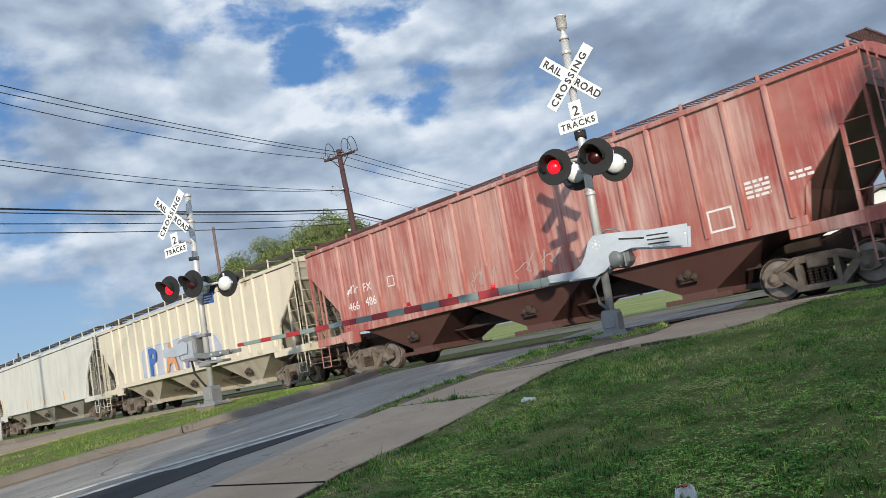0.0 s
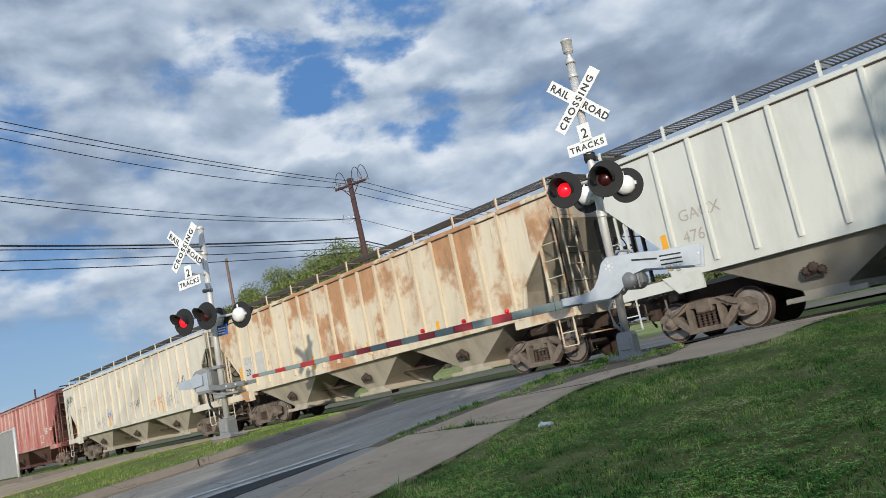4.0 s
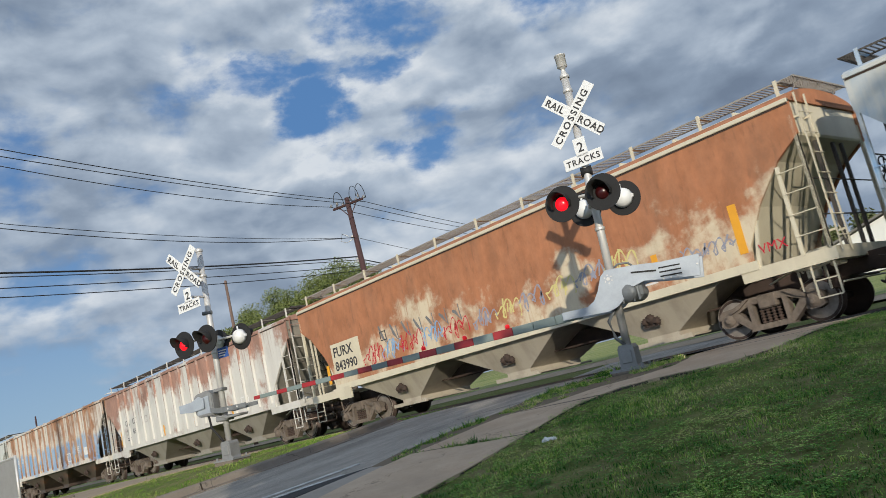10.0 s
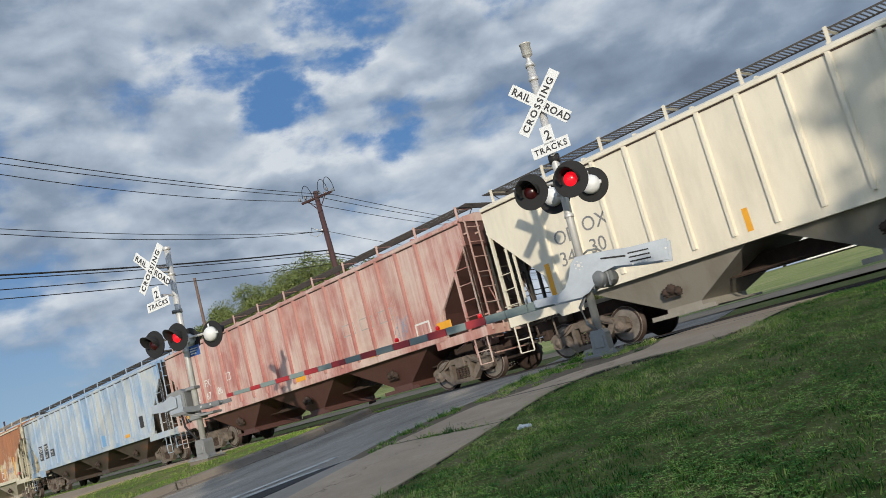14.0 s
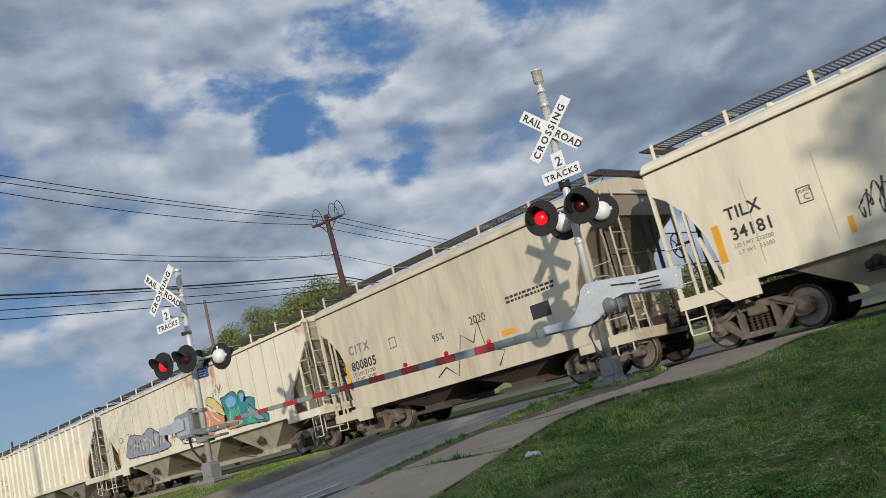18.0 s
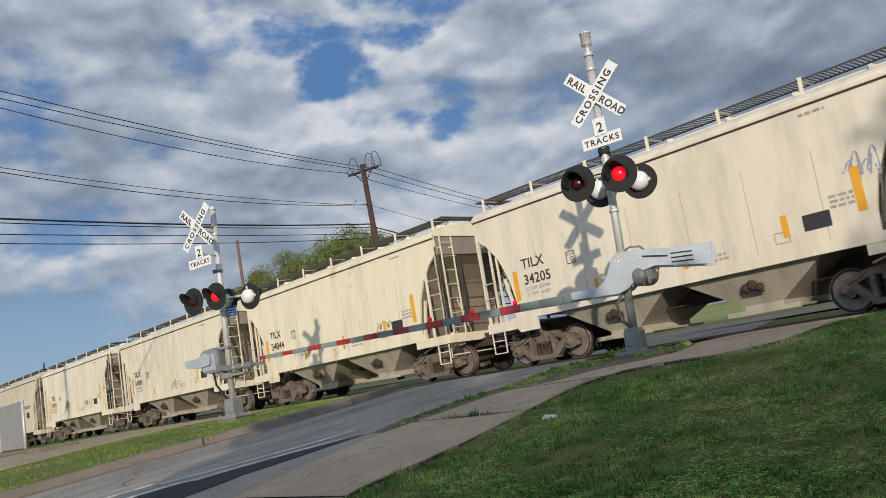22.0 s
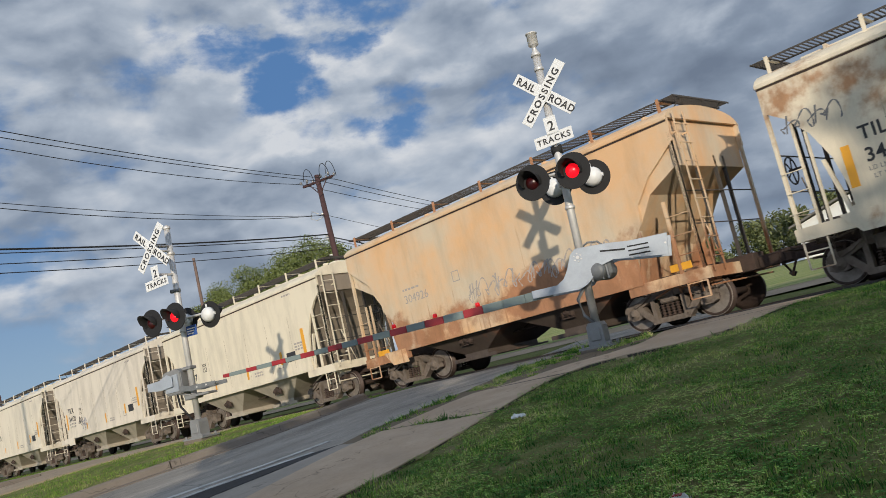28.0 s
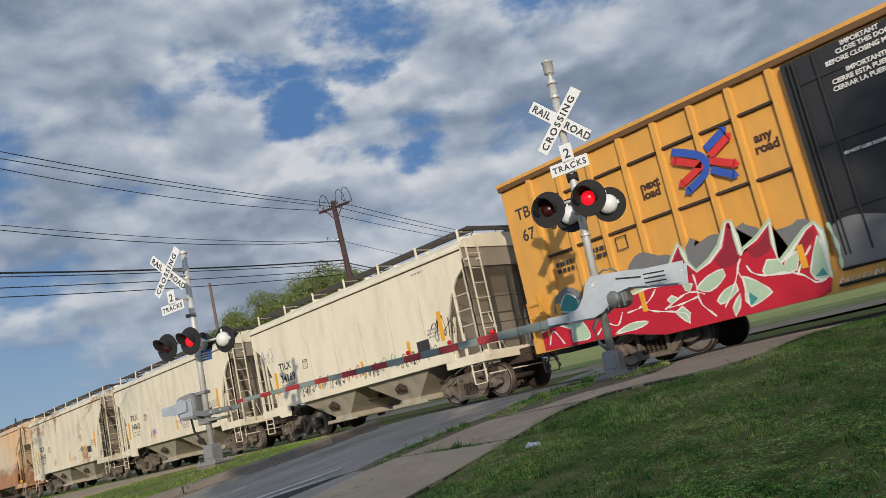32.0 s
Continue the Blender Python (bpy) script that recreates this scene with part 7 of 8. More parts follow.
        for s in (1.88, 2.70, 3.52):
            bm = bm_new()
            lathe(bm, ((0.03, 0), (0.04, 0.01), (0.04, 0.05), (0.028, 0.07), (0.0, 0.075)), (-s, -0.16, 1.085), (0, 0, 1), 14)
            part("arm_lamp", bm, ARM_RED, root, "small red lamp on the gate arm", g)


near = signal("crossing_signal", -8.25, 11.40, "galvanised crossing signal with bell and lowered striped gate", True, 0.10, 5.06, 4.33, 2.82, 1.8)
gate(near, 24.8 - 17, True, False, 1.8)
far = signal("crossing_signal", -17.3, 8.77, "galvanised crossing signal with offset crossed boards beside the kerb", False, 0.52, 4.70, 4.22, 2.60, 1.1)
gate(far, 24.8 - 17 + 180, False, True, 1.1)
bm = box(bm_new(), 0.09, 0.40, -0.01, 0.01, 2.17, 2.40, 0.004)
blue = part("notice_plate", bm, spray("sign_blue", (0.03, 0.09, 0.32)), far, "small blue notice plate with pale bars")
bm = bm_new()
for i in range(3):
    box(bm, 0.12, 0.36 - 0.03 * i, -0.014, -0.011, 2.32 - i * 0.055, 2.345 - i * 0.055)
part("notice_text", bm, LETTER_WHITE, blue)


# ---------------------------------------------------------------- poles and wires
WOOD = worn("creosoted_wood", (0.065, 0.03, 0.03), (0.03, 0.016, 0.015), 0.85, 0.0, 4, 0.7, 0.4)
PALE_WOOD = worn("grey_pole_wood", (0.17, 0.11, 0.085), (0.05, 0.04, 0.032), 0.85, 0.0, 4, 0.7, 0.4)
PORCELAIN = worn("insulator", (0.18, 0.18, 0.19), None, 0.3, 0.0, 4, 0.3, 0.05)
ROAD_DIR = Vector((-0.298, 0.954, 0))
SIDE = Vector((0.954, 0.298, 0))


def utility_pole(x, y, top, lean, label, wood, arms):
    root = thing("utility_pole", pose(x, y, ground_z(x, y)), label, "utility pole", "utility poles")
    hgt = top - ground_z(x, y)
    bm = bm_new()
    tube(bm, (lean, 0, -0.3), (0, 0, hgt), 0.19 if arms else 0.13, 0.13 if arms else 0.085, 12)
    part("pole", bm, wood, root)
    if arms:
        for z, w in ((hgt - 0.35, 0.98),):
            bm = bm_new()
            a, b = SIDE * w, -SIDE * w
            tube(bm, (a.x, a.y, z), (b.x, b.y, z), 0.07, sides=6)
            tube(bm, (a.x * 0.6, a.y * 0.6, z), (0, 0, z - 0.7), 0.025, sides=6)
            tube(bm, (b.x * 0.6, b.y * 0.6, z), (0, 0, z - 0.7), 0.025, sides=6)
            part("crossarm", bm, wood, root)
            for s in (-0.9, -0.5, 0.4, 0.9):
                for d in (-0.25, 0.25):
                    bm = bm_new()
                    p = SIDE * s + ROAD_DIR * d
                    lathe(bm, ((0.03, -0.05), (0.08, -0.02), (0.05, 0.03), (0.08, 0.06), (0.05, 0.1), (0.02, 0.14)), (p.x, p.y, z + 0.12), (0, 0, 1), 8)
                    part("insulator", bm, PORCELAIN, root)
        for k, s in enumerate((-0.55, 0.5, 0.9)):
            bm = bm_new()
            p = [SIDE * s + ROAD_DIR * (0.45 * math.cos(t)) + Vector((0, 0, hgt - 0.25 + 0.75 * math.sin(t))) for t in np.linspace(0, math.pi, 10)]
            sweep(bm, p, 0.018, 5)
            part("jumper", bm, BLACK, root)
        for z in (hgt - 2.1, hgt - 3.3, hgt - 3.45, hgt - 4.3):
            bm = bm_new()
            tube(bm, (-0.02, -0.2, z), (0.05, 0.22, z), 0.05, sides=8)
            part("bracket", bm, GALV, root)
        bm = bm_new()
        pts = [(-0.35, -0.1, hgt - 2.0), (-0.75, -0.2, hgt - 1.75), (-0.9, -0.25, hgt - 2.1), (-0.55, -0.15, hgt - 2.3), (-0.15, 0, hgt - 2.2)]
        sweep(bm, pts, 0.022, 5)
        part("cutout", bm, GALV, root)
    return root


POLE = Vector((-33.7, 26.0, 0))
utility_pole(POLE.x, POLE.y, 11.65, 0.55, "dark reddish wooden utility pole with a crossarm and wires", WOOD, True)
utility_pole(-47.3, 25.6, 10.75, 0.25, "short weathered wooden pole beyond the train", PALE_WOOD, False)
utility_pole(-95.0, 27.0, 8.4, 0.2, "distant wooden utility pole along the line", WOOD, False)
START = POLE - ROAD_DIR * 42
END = POLE + ROAD_DIR * 45
utility_pole(START.x, START.y, 14.9, 0.2, "wooden utility pole beside the street", WOOD, True)


def wire(a, b, sag, r, label):
    bm = bm_new()
    pts = [a + (b - a) * t - Vector((0, 0, 4 * sag * t * (1 - t))) for t in np.linspace(0, 1, 26)]
    sweep(bm, pts, r, 5)
    ob = new("overhead_wire", mesh_of("overhead_wire", bm, (BLACK,)))
    tagged(ob, label, "wire", "overhead wires")


for s, z, z2, sag in ((1.1, 11.09, 12.69, 0.94), (0.3, 11.22, 12.28, 0.69), (-1.15, 11.51, 14.77, 1.64)):
    wire(POLE + SIDE * s + Vector((0, 0, z)), START + SIDE * s + Vector((0, 0, z2)), sag, 0.016, "thin dark power wire between wooden poles")
    wire(POLE + SIDE * s + Vector((0, 0, z)), END + SIDE * s + Vector((0, 0, z + 0.2)), 0.7, 0.016, "thin dark power wire between wooden poles")
for s, z, z2, r, sag in ((-0.1, 9.48, 10.45, 0.013, 1.09), (0.1, 9.46, 11.43, 0.016, 1.77), (0.0, 8.44, 6.92, 0.034, 0.59), (0.1, 8.24, 6.44, 0.018, 0.42), (0.0, 7.93, 5.87, 0.017, 0.33), (0.1, 7.68, 5.94, 0.017, 0.55)):
    wire(POLE + SIDE * s + Vector((0, 0, z)), START + SIDE * s + Vector((0, 0, z2)), sag, r, "dark communication cable between wooden poles")
for z, r in ((9.5, 0.012), (8.32, 0.03), (8.15, 0.016), (7.8, 0.016)):
    wire(POLE + Vector((0, 0, z)), END + Vector((0, 0, z - 0.6)), 0.9, r, "dark communication cable between wooden poles")


# ---------------------------------------------------------------- trees
def leaf_mat(name, c0, c1):
    m, n, b = material(name, c0, 0.6)
    info = n.add("ShaderNodeNewGeometry")
    n.put(b.inputs["Base Color"], n.mix(info.outputs["Random Per Island"], c0, c1))
    b.inputs["Subsurface Weight"].default_value = 0.0
    return m


BARK = worn("bark", (0.09, 0.07, 0.055), (0.04, 0.03, 0.025), 0.9, 0.0, 6, 0.8, 0.6)
LEAF = leaf_mat("leaves", (0.05, 0.09, 0.02), (0.13, 0.175, 0.045))
LEAF_FAR = leaf_mat("spring_leaves", (0.07, 0.10, 0.022), (0.155, 0.18, 0.045))
LEAF_DARK = leaf_mat("dark_leaves", (0.06, 0.08, 0.024), (0.13, 0.145, 0.05))


def leaves(rng, centres, per, size):
    verts, faces = [], []
    for c, r in centres:
        for _ in range(per):
            d = Vector((rng.gauss(0, 1), rng.gauss(0, 1), rng.gauss(0, 1))).normalized() * r * rng.uniform(0.35, 1.05)
            p = c + Vector((d.x, d.y, d.z * 0.8))
            a = Vector((rng.gauss(0, 1), rng.gauss(0, 1), rng.gauss(0, 0.6))).normalized()
            b = a.cross(Vector((rng.gauss(0, 1), rng.gauss(0, 1), rng.gauss(0, 1)))).normalized()
            s = size * rng.uniform(0.6, 1.3)
            k = len(verts)
            verts += [p - a * s, p + b * s * 0.5, p + a * s, p - b * s * 0.5]
            faces.append((k, k + 1, k + 2, k + 3))
    me = bpy.data.meshes.new("crown")
    me.from_pydata([tuple(v) for v in verts], [], faces)
    return me


def tree(x, y, height, spread, seed, label, leaf, per=160, size=0.16, clumps=22, trunk=0.3, low=0.35, group="trees"):
    rng = random.Random(seed)
    z0 = ground_z(x, y)
    root = thing("tree", pose(x, y, z0), label, "tree", group)
    bm = bm_new()
    fork = Vector((rng.uniform(-0.4, 0.4), rng.uniform(-0.4, 0.4), height * low))
    tube(bm, (0, 0, -0.3), fork, trunk, trunk * 0.7, 9)
    cs = []
    for i in range(clumps):
        a, t = rng.uniform(0, 6.28), math.sqrt(rng.uniform(0.02, 1))
        z = height * (low + 0.12 + (0.88 - low - 0.12 * t) * rng.uniform(0.15, 1.0) * (1 - 0.45 * t * t))
        c = Vector((spread * t * math.cos(a), spread * t * math.sin(a), z))
        cs.append((c, spread * rng.uniform(0.22, 0.40)))
        if i < 12:
            mid = fork.lerp(c, 0.5) + Vector((0, 0, rng.uniform(-0.3, 0.4)))
            tube(bm, fork, mid, trunk * 0.38, trunk * 0.2, 6)
            tube(bm, mid, c, trunk * 0.2, trunk * 0.06, 6)
    part("trunk", bm, BARK, root)
    me = leaves(rng, cs, per, size)
    me.materials.append(leaf)
    attach("crown", me, root)
    return root


for i, (x, y, hh, sp) in enumerate(((-71, 51, 14.6, 5.4), (-77, 52, 14.4, 5.0), (-83, 50, 15.0, 5.2), (-89, 51, 14.4, 4.8), (-65, 51, 13.2, 5.0), (-58, 52, 11.8, 4.6), (-94, 54, 13.8, 4.6), (-100, 54, 12.6, 4.6), (-74, 55, 14.9, 4.6), (-86, 55, 14.9, 4.6))):
    tree(x, y, hh + 0.6, sp + 0.3, 200 + i, "leafy green broadleaf tree beyond the railway", LEAF_FAR, 1250, 0.115, 50, 0.4, 0.3, "trees beyond the railway")
for i in range(13):
    x = -48 + i * 5.2
    tree(x, 72 + 5 * math.sin(i * 2.3), 4.4 + 1.6 * math.sin(i * 1.9) ** 2, 3.6, 230 + i, "low dark scrubby tree at the edge of a field", LEAF_DARK, 320, 0.17, 20, 0.18, 0.12, "scrub at the field's edge")
# unseen trees added behind the viewer to shade the grass and dapple the train
for i, (q, d, hh, sp) in enumerate(((9.4, 30, 13.0, 3.4), (13.5, 31, 14.0, 4.2), (2.6, 29, 7.0, 3.6), (-1.2, 27, 6.2, 3.0), (5.6, 29, 7.8, 2.6), (0.9, 25, 5.6, 2.3), (4.0, 25, 5.7, 2.3), (7.2, 25, 5.7, 2.4), (10.6, 25, 5.8, 2.4), (13.8, 25, 5.9, 2.4), (-2.6, 25, 5.3, 2.0))):
    foot = Vector((0.695 * q, 0.682 * q, 0))
    t = (15.3 - foot.y) / 0.714
    p = Vector((foot.x - 0.70 * t, foot.y + 0.714 * t, 0)) + Vector((0.70, -0.714, 0)) * d
    tree(p.x, p.y, hh - ground_z(p.x, p.y), sp, 260 + i, "unseen leafy tree behind the viewer, shading grass and train", LEAF, 260, 0.17, 30, 0.22, 0.08 if hh < 9 else 0.2, "trees on the grass")


# ---------------------------------------------------------------- fence, house, small things
def make_fence():
    root = thing("fence", Matrix(), "grey slatted chain-link fence panel by the track", "fence")
    mesh_grey = worn("fence_grey", (0.30, 0.30, 0.29), (0.2, 0.2, 0.19), 0.7, 0.2, 4, 0.5, 0.2)
    for i in range(3):
        x = -28.6 - i * 3
        bm = bm_new()
        tube(bm, (x, 7.4, -0.3), (x, 7.4, 1.50), 0.045, sides=8)
        part("post", bm, GALV, root)
        for k in range(36):
            bm = bm_new()
            box(bm, x - 0.08 - k * 0.08, x - 0.02 - k * 0.08, 7.39, 7.40, 0.0, 1.42)
            part("slat", bm, mesh_grey, root)
        bm = bm_new()
        tube(bm, (x, 7.4, 1.45), (x - 3, 7.4, 1.45), 0.03, sides=6)
        part("rail", bm, GALV, root)


make_fence()


def make_house():
    x, y = -20.5, 66
    z = ground_z(x, y)
    root = thing("house", pose(x, y, z), "small white house across the field", "house")
    white = worn("white_siding", (0.72, 0.72, 0.70), (0.5, 0.5, 0.48), 0.7, 0.0, 1, 0.4, 0.1)
    bm = prism(bm_new(), [(-5, 0), (5, 0), (5, 2.5), (0, 3.9), (-5, 2.5)], -3, 3)
    part("wall", bm, white, root)
    for s in (-1, 1):
        bm = prism(bm_new(), [(s * 5.4, 2.45), (0, 4.0), (0, 4.15), (s * 5.4, 2.6)], -3.4, 3.4)
        part("roof", bm, worn("shingle", (0.16, 0.15, 0.14), None, 0.9), root)
    for wx in (-3, 0, 3):
        bm = box(bm_new(), wx - 0.5, wx + 0.5, -3.04, -2.98, 0.9, 2.0)
        part("window", bm, worn("window_dark", (0.05, 0.06, 0.07), None, 0.2), root)


make_house()

def crumple(name, size, high, seed, place_at, label):
    """A sheet crushed into folds."""
    rng = random.Random(seed)
    bm = bm_new()
    k = 10
    grid = []
    for i in range(k):
        row = []
        for q in range(k):
            u, v = i / (k - 1) - 0.5, q / (k - 1) - 0.5
            edge = 1 - 1.2 * max(abs(u), abs(v)) ** 2
            fold = abs(math.sin(9 * u + 5 * v + seed) * math.cos(7 * v - 4 * u))
            row.append(bm.verts.new((size * (u + rng.uniform(-0.05, 0.05)) * edge, size * 0.7 * (v + rng.uniform(-0.05, 0.05)) * edge, high * (0.15 + fold) * edge * rng.uniform(0.6, 1.1))))
        grid.append(row)
    for a, b in zip(grid, grid[1:]):
        for q in range(k - 1):
            bm.faces.new((a[q], a[q + 1], b[q + 1], b[q]))
    ob = new(name, mesh_of(name, bm, (SIGN_WHITE,)))
    ob.matrix_basis = place_at
    solid = ob.modifiers.new("sheet", "SOLIDIFY")
    solid.thickness = 0.002
    return tagged(ob, label, "litter")


crumple("litter", 0.20, 0.05, 3, pose(-5.92, 6.48, ground_z(-5.92, 6.48) + 0.03, 0, 0, 35), "crumpled white paper lying on the grass")
bag = crumple("crumpled_bag", 0.15, 0.10, 8, pose(-2.50, 3.78, ground_z(-2.5, 3.78) + 0.02, 0, 0, 20), "crumpled white paper bag with a red print on the grass")
bm = bm_new()
for q in range(3):
    box(bm, -0.03 + q * 0.018, -0.018 + q * 0.018, -0.02, 0.015 + q * 0.006, 0.075, 0.082)
part("print", bm, RED_TAPE, bag, "red print")

# gravel path and a slab by the far verge
bm = ribbon(bm_new(), [(-24.0, -8), (-24.5, 6.5), (-27.3, 9.0), (-29.5, 13.6)], [(-19.8, -8), (-20.0, 5.5), (-20.3, 8.3), (-20.5, 13.9)], 0.03, 70, 8, 0.04)
tagged(new("gravel_path", mesh_of("gravel_path", bm, (GRAVEL,))), "pale tan gravel driveway beside the verge", "path", kind="structure")
bm = box(bm_new(), -4.5, 4.5, -0.5, 0.5, -0.2, 0.12, 0.02)
slab = new("concrete_slab", mesh_of("concrete_slab", bm, (KERB,)))
slab.matrix_basis = pose(-27.2, 6.4, ground_z(-25, 6.4) - 0.02, 0, 0, 3)
tagged(slab, "low weathered concrete slab beside the verge", "slab")


# ---------------------------------------------------------------- grass blades
def blade_mat(name, stops):
    m, n, b = material(name, (0.06, 0.12, 0.02), 0.55)
    b.inputs["Specular IOR Level"].default_value = 0.12
    b.inputs["Roughness"].default_value = 0.8
    geo = n.add("ShaderNodeNewGeometry")
    clump = n.ramp(n.noise(n.coord(), 4.5, 5, 0.7), ((0.38, 0.0), (0.64, 1.0)))
    patchy = n.ramp(n.noise(n.coord(), 0.8, 5, 0.65), ((0.34, 0.02), (0.5, 0.46), (0.66, 0.98)))
    mixv = n.math("ADD", n.math("MULTIPLY", geo.outputs["Random Per Island"], 0.40), n.math("ADD", n.math("MULTIPLY", patchy, 0.52), n.math("ADD", n.math("MULTIPLY", clump, 0.34), -0.13)))
    n.put(b.inputs["Base Color"], n.ramp(mixv, stops))
    return m


BLADE = blade_mat("grass_blades", ((0.26, (0.03, 0.10, 0.018)), (0.48, (0.15, 0.31, 0.05)), (0.64, (0.42, 0.52, 0.11)), (0.82, (0.64, 0.53, 0.30))))


def side_of(line, x, y):
    return x - float(np.interp(y, [p[1] for p in line], [p[0] for p in line]))


VERGE_BLADE = blade_mat("verge_blades", ((0.25, (0.07, 0.14, 0.02)), (0.5, (0.13, 0.21, 0.035)), (0.7, (0.22, 0.25, 0.07)), (0.85, (0.32, 0.28, 0.14))))


def field(name, label, count, inside, bounds, hgt, seed, near_bias=False, mat=BLADE, broad=0.005):
    """A great many single blades, in tufts of uneven height."""
    rng = np.random.default_rng(seed)
    x0, x1, y0, y1 = bounds
    verts, faces = [], []
    made = 0
    while made < count:
        x = x0 + (x1 - x0) * rng.random()
        t = rng.random()
        y = y0 + (y1 - y0) * (t ** 1.5 if near_bias else t)
        if not inside(x, y):
            continue
        dens = noise.noise(Vector((x * 0.8, y * 0.8, seed))) + 0.5 * noise.noise(Vector((x * 2.7, y * 2.7, seed)))
        if dens < -0.16 and rng.random() < 0.85:
            continue
        made += 1
        tuft = noise.noise(Vector((x * 7.0, y * 7.0, seed + 5)))
        if tuft < -0.18 and rng.random() < 0.6:
            continue
        h = hgt * (0.4 + 0.7 * rng.random()) * (1.0 + 1.2 * max(dens, -0.5)) * (1.0 + 1.5 * max(tuft, -0.45))
        if rng.random() < 0.02:
            h *= 1.7
        a = rng.random() * 6.283
        lean = h * (0.25 + 0.75 * rng.random())
        w = broad * (0.6 + 0.8 * rng.random())
        z = ground_z(x, y)
        ca, sa = math.cos(a), math.sin(a)
        b = rng.random() * 6.283
        lx, ly = math.cos(b) * lean, math.sin(b) * lean
        k = len(verts)
        verts += [(x - ca * w, y - sa * w, z - 0.01), (x + ca * w, y + sa * w, z - 0.01), (x + lx * 0.45 + ca * w * 0.8, y + ly * 0.45 + sa * w * 0.8, z + h * 0.62), (x + lx * 0.45 - ca * w * 0.8, y + ly * 0.45 - sa * w * 0.8, z + h * 0.62), (x + lx, y + ly, z + h)]
        faces += [(k, k + 1, k + 2, k + 3), (k + 3, k + 2, k + 4)]
    me = bpy.data.meshes.new(name)
    me.from_pydata(verts, [], faces)
    me.materials.append(mat)
    ob = new(name, me)
    tagged(ob, label, "grass", kind="stuff")


def on_lawn(x, y):
    return side_of(SW_RIGHT, x, y) > -0.05 - 0.16 * noise.noise(Vector((y * 2.1, 0.3, 7))) - 0.10 * noise.noise(Vector((x * 9, y * 9, 3))) and math.hypot(x, y) > 1.2 and x * 0.86 + y * 0.5 > -3.2


def on_verge(x, y):
    k = float(np.interp(y, [p[1] for p in KERB_LINE], [p[0] for p in KERB_LINE]))
    return x < k - 0.24 and y < 13.6 and (x > -20.1 - 0.15 * math.sin(y * 3.0) or x < float(np.interp(y, (-8, 6.5, 9.0, 13.6), (-24.0, -24.5, -27.3, -29.5))))


def on_strip(x, y):
    return 6.2 < y < 12.4 and noise.noise(Vector((x * 1.7, y * 1.7, 4))) > -0.12 and side_of(ROAD_RIGHT, x, y) > 0.03 and side_of(SW_LEFT, x, y) < -0.02


field("lawn_grass", "uneven green grass with dry patches", 170000, on_lawn, (-7.6, 7, 2.0, 14.2), 0.028, 11, True, BLADE, 0.0032)
THATCH = blade_mat("dry_thatch", ((0.3, (0.22, 0.18, 0.10)), (0.6, (0.38, 0.32, 0.19)), (0.8, (0.5, 0.44, 0.3))))


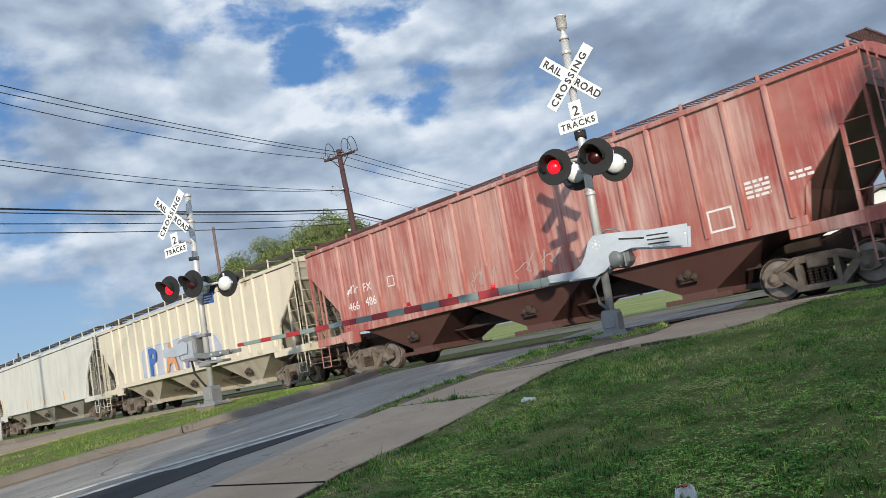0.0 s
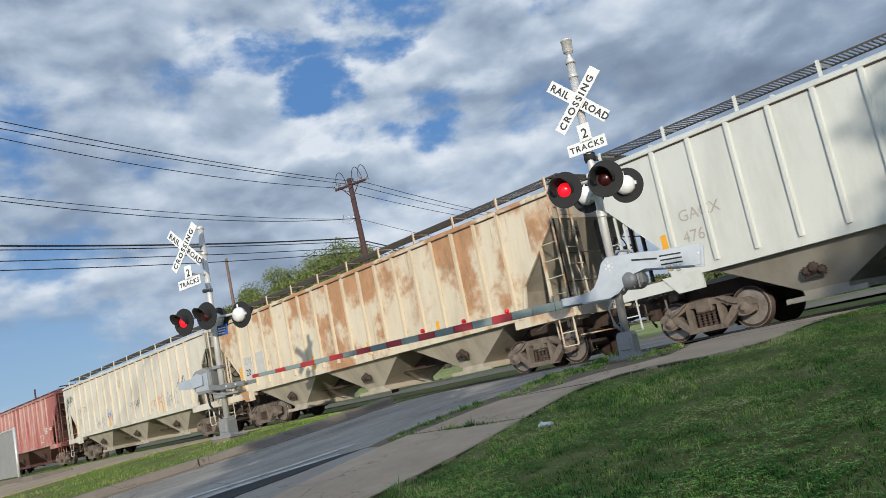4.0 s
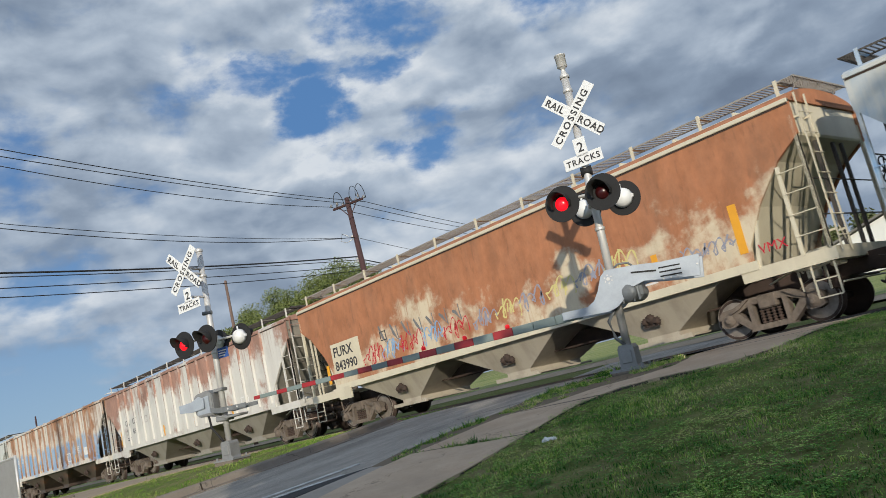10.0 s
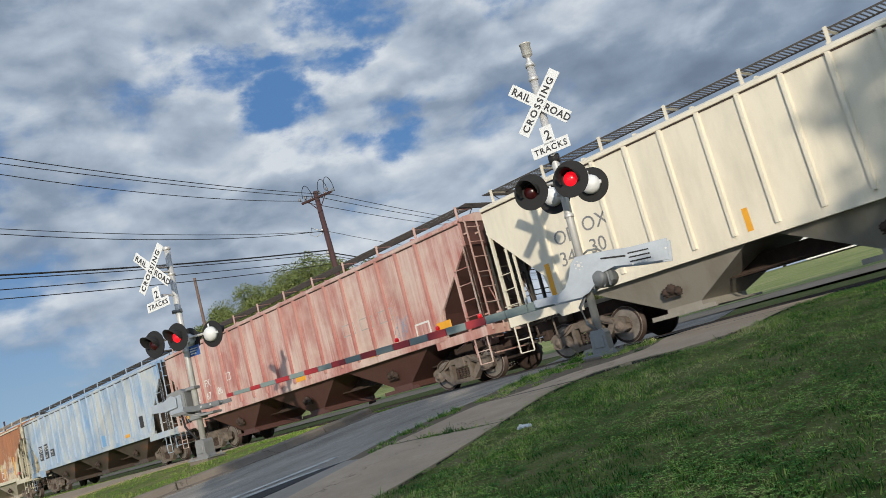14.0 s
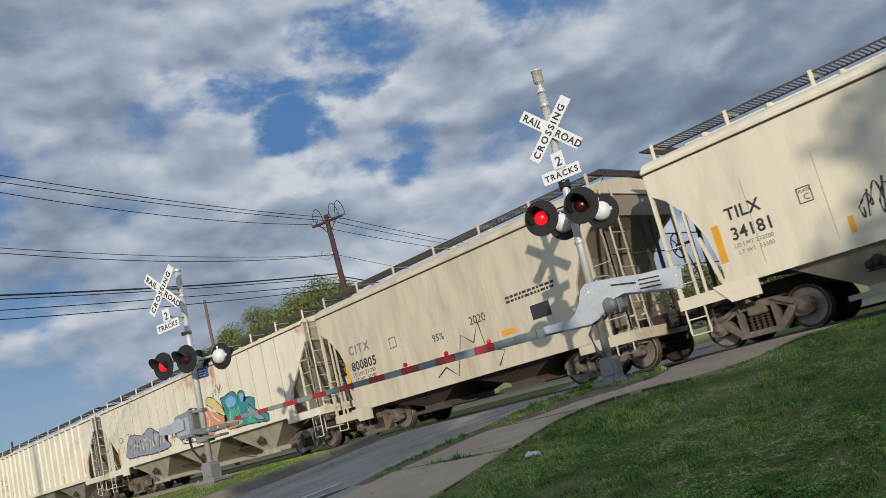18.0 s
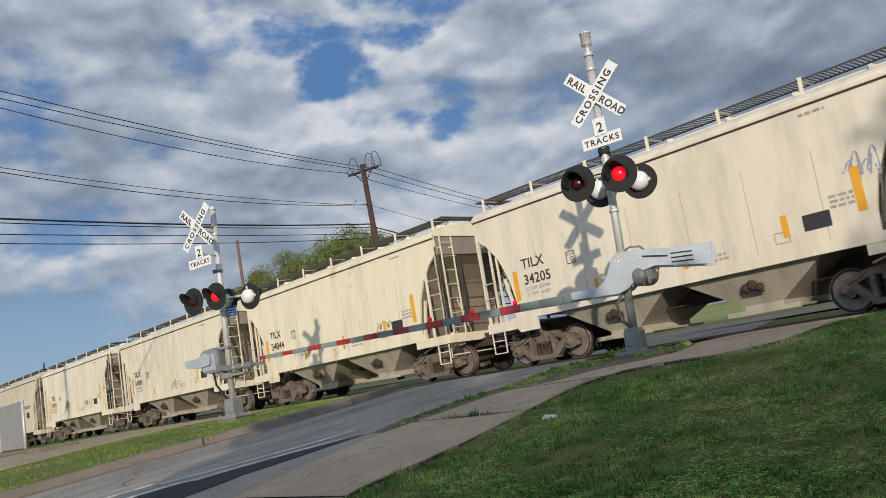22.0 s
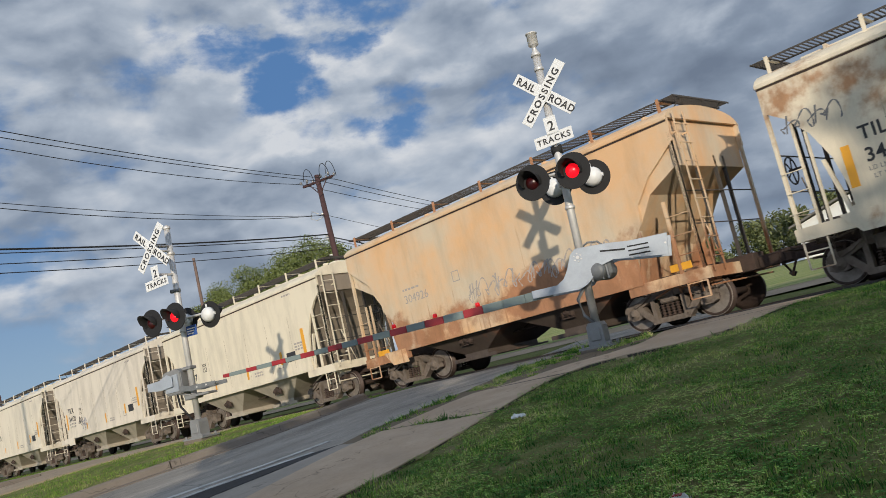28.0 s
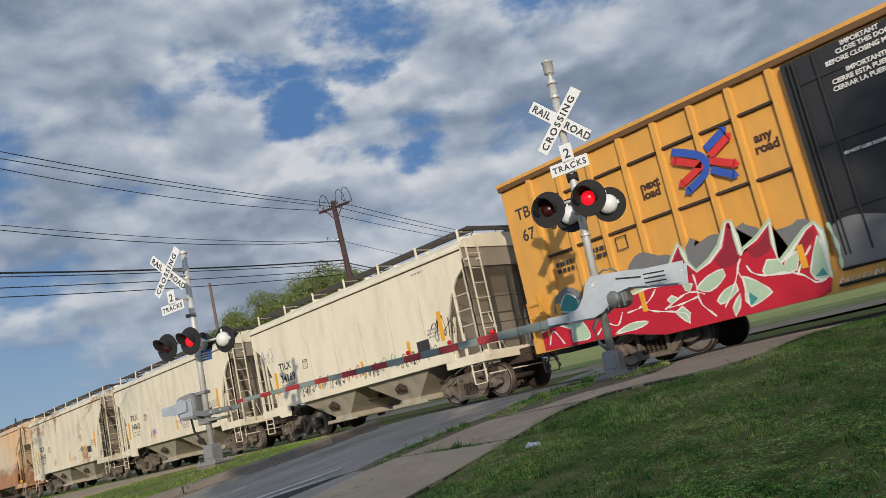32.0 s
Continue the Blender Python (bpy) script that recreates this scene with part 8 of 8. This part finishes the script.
def clover(name, label, count, inside, bounds, seed, mat):
    """Low broad leaves in threes, gathered in drifts between the grass."""
    rng = np.random.default_rng(seed)
    x0, x1, y0, y1 = bounds
    verts, faces = [], []
    made = 0
    while made < count:
        x, y = x0 + (x1 - x0) * rng.random(), y0 + (y1 - y0) * rng.random() ** 1.5
        drift = noise.noise(Vector((x * 0.9, y * 0.9, seed))) + 0.6 * noise.noise(Vector((x * 3.1, y * 3.1, seed)))
        if not inside(x, y) or (drift < -0.05 and rng.random() < 0.8):
            continue
        made += 1
        z = ground_z(x, y) + 0.012 + 0.03 * rng.random() * (1 + max(drift, 0) * 1.2)
        a0 = rng.random() * 6.283
        r = 0.008 + 0.010 * rng.random()
        for q in range(3):
            a = a0 + q * 2.094
            ca, sa = math.cos(a), math.sin(a)
            tip = 0.008 * (rng.random() - 0.35)
            k = len(verts)
            verts += [(x, y, z), (x + ca * r * 0.8 - sa * r * 0.55, y + sa * r * 0.8 + ca * r * 0.55, z + tip), (x + ca * r * 1.5, y + sa * r * 1.5, z + tip * 0.4), (x + ca * r * 0.8 + sa * r * 0.55, y + sa * r * 0.8 - ca * r * 0.55, z + tip)]
            faces.append((k, k + 1, k + 2, k + 3))
    me = bpy.data.meshes.new(name)
    me.from_pydata(verts, [], faces)
    me.materials.append(mat)
    tagged(new(name, me), label, "weeds", kind="stuff")


CLOVER = blade_mat("clover_leaves", ((0.26, (0.05, 0.16, 0.032)), (0.48, (0.18, 0.37, 0.065)), (0.64, (0.38, 0.54, 0.13)), (0.82, (0.52, 0.48, 0.19))))
clover("lawn_weeds", "low broad-leaved weeds and clover in the grass", 120000, on_lawn, (-7.6, 7, 2.0, 14.2), 17, CLOVER)
field("lawn_thatch", "dry straw lying in the grass", 30000, on_lawn, (-7.6, 7, 2.0, 14.2), 0.02, 23, True, THATCH, 0.003)
field("verge_grass", "short yellowish grass verge between kerb and track", 60000, on_verge, (-36, -12.8, 2.0, 13.5), 0.035, 12, False, VERGE_BLADE, 0.004)
def in_joint(x, y):
    return abs(y - 6.86 - 0.11 * (x + 7.7)) < 0.025 + 0.02 * math.sin(x * 4.0) and -8.6 < x < -6.6


field("joint_weeds", "grass growing in a footpath joint", 500, in_joint, (-8.7, -6.5, 6.6, 7.2), 0.05, 29, False, BLADE, 0.004)
field("strip_grass", "weeds and dry grass between footpath and street", 24000, on_strip, (-10, -7.1, 6.2, 12.5), 0.055, 13, False, BLADE, 0.004)


def motions():
    for car, x in MOVING:
        walk(car, [(t, pose(x - SPEED * t, YC, 0)) for t in (0, 4, 8, 12, 16, 20, 24, 28, 32)])
    # the lamps flash in turn: each added drum makes half a turn every FLASH seconds
    for drum, phase in TURNING:
        at = 180 * phase
        rows = [(0, pose(0, 0.05, 0, 0, 0, at))]
        for k in range(53):
            mid = round((0.48 + k * FLASH + UNEVEN.get(k, 0.0)) * FPS)
            rows += [((mid + q - 1) / FPS, pose(0, 0.05, 0, 0, 0, at + 60 * q)) for q in range(4)]
            at += 180
        walk(drum, rows + [(32, pose(0, 0.05, 0, 0, 0, at))])


motions()
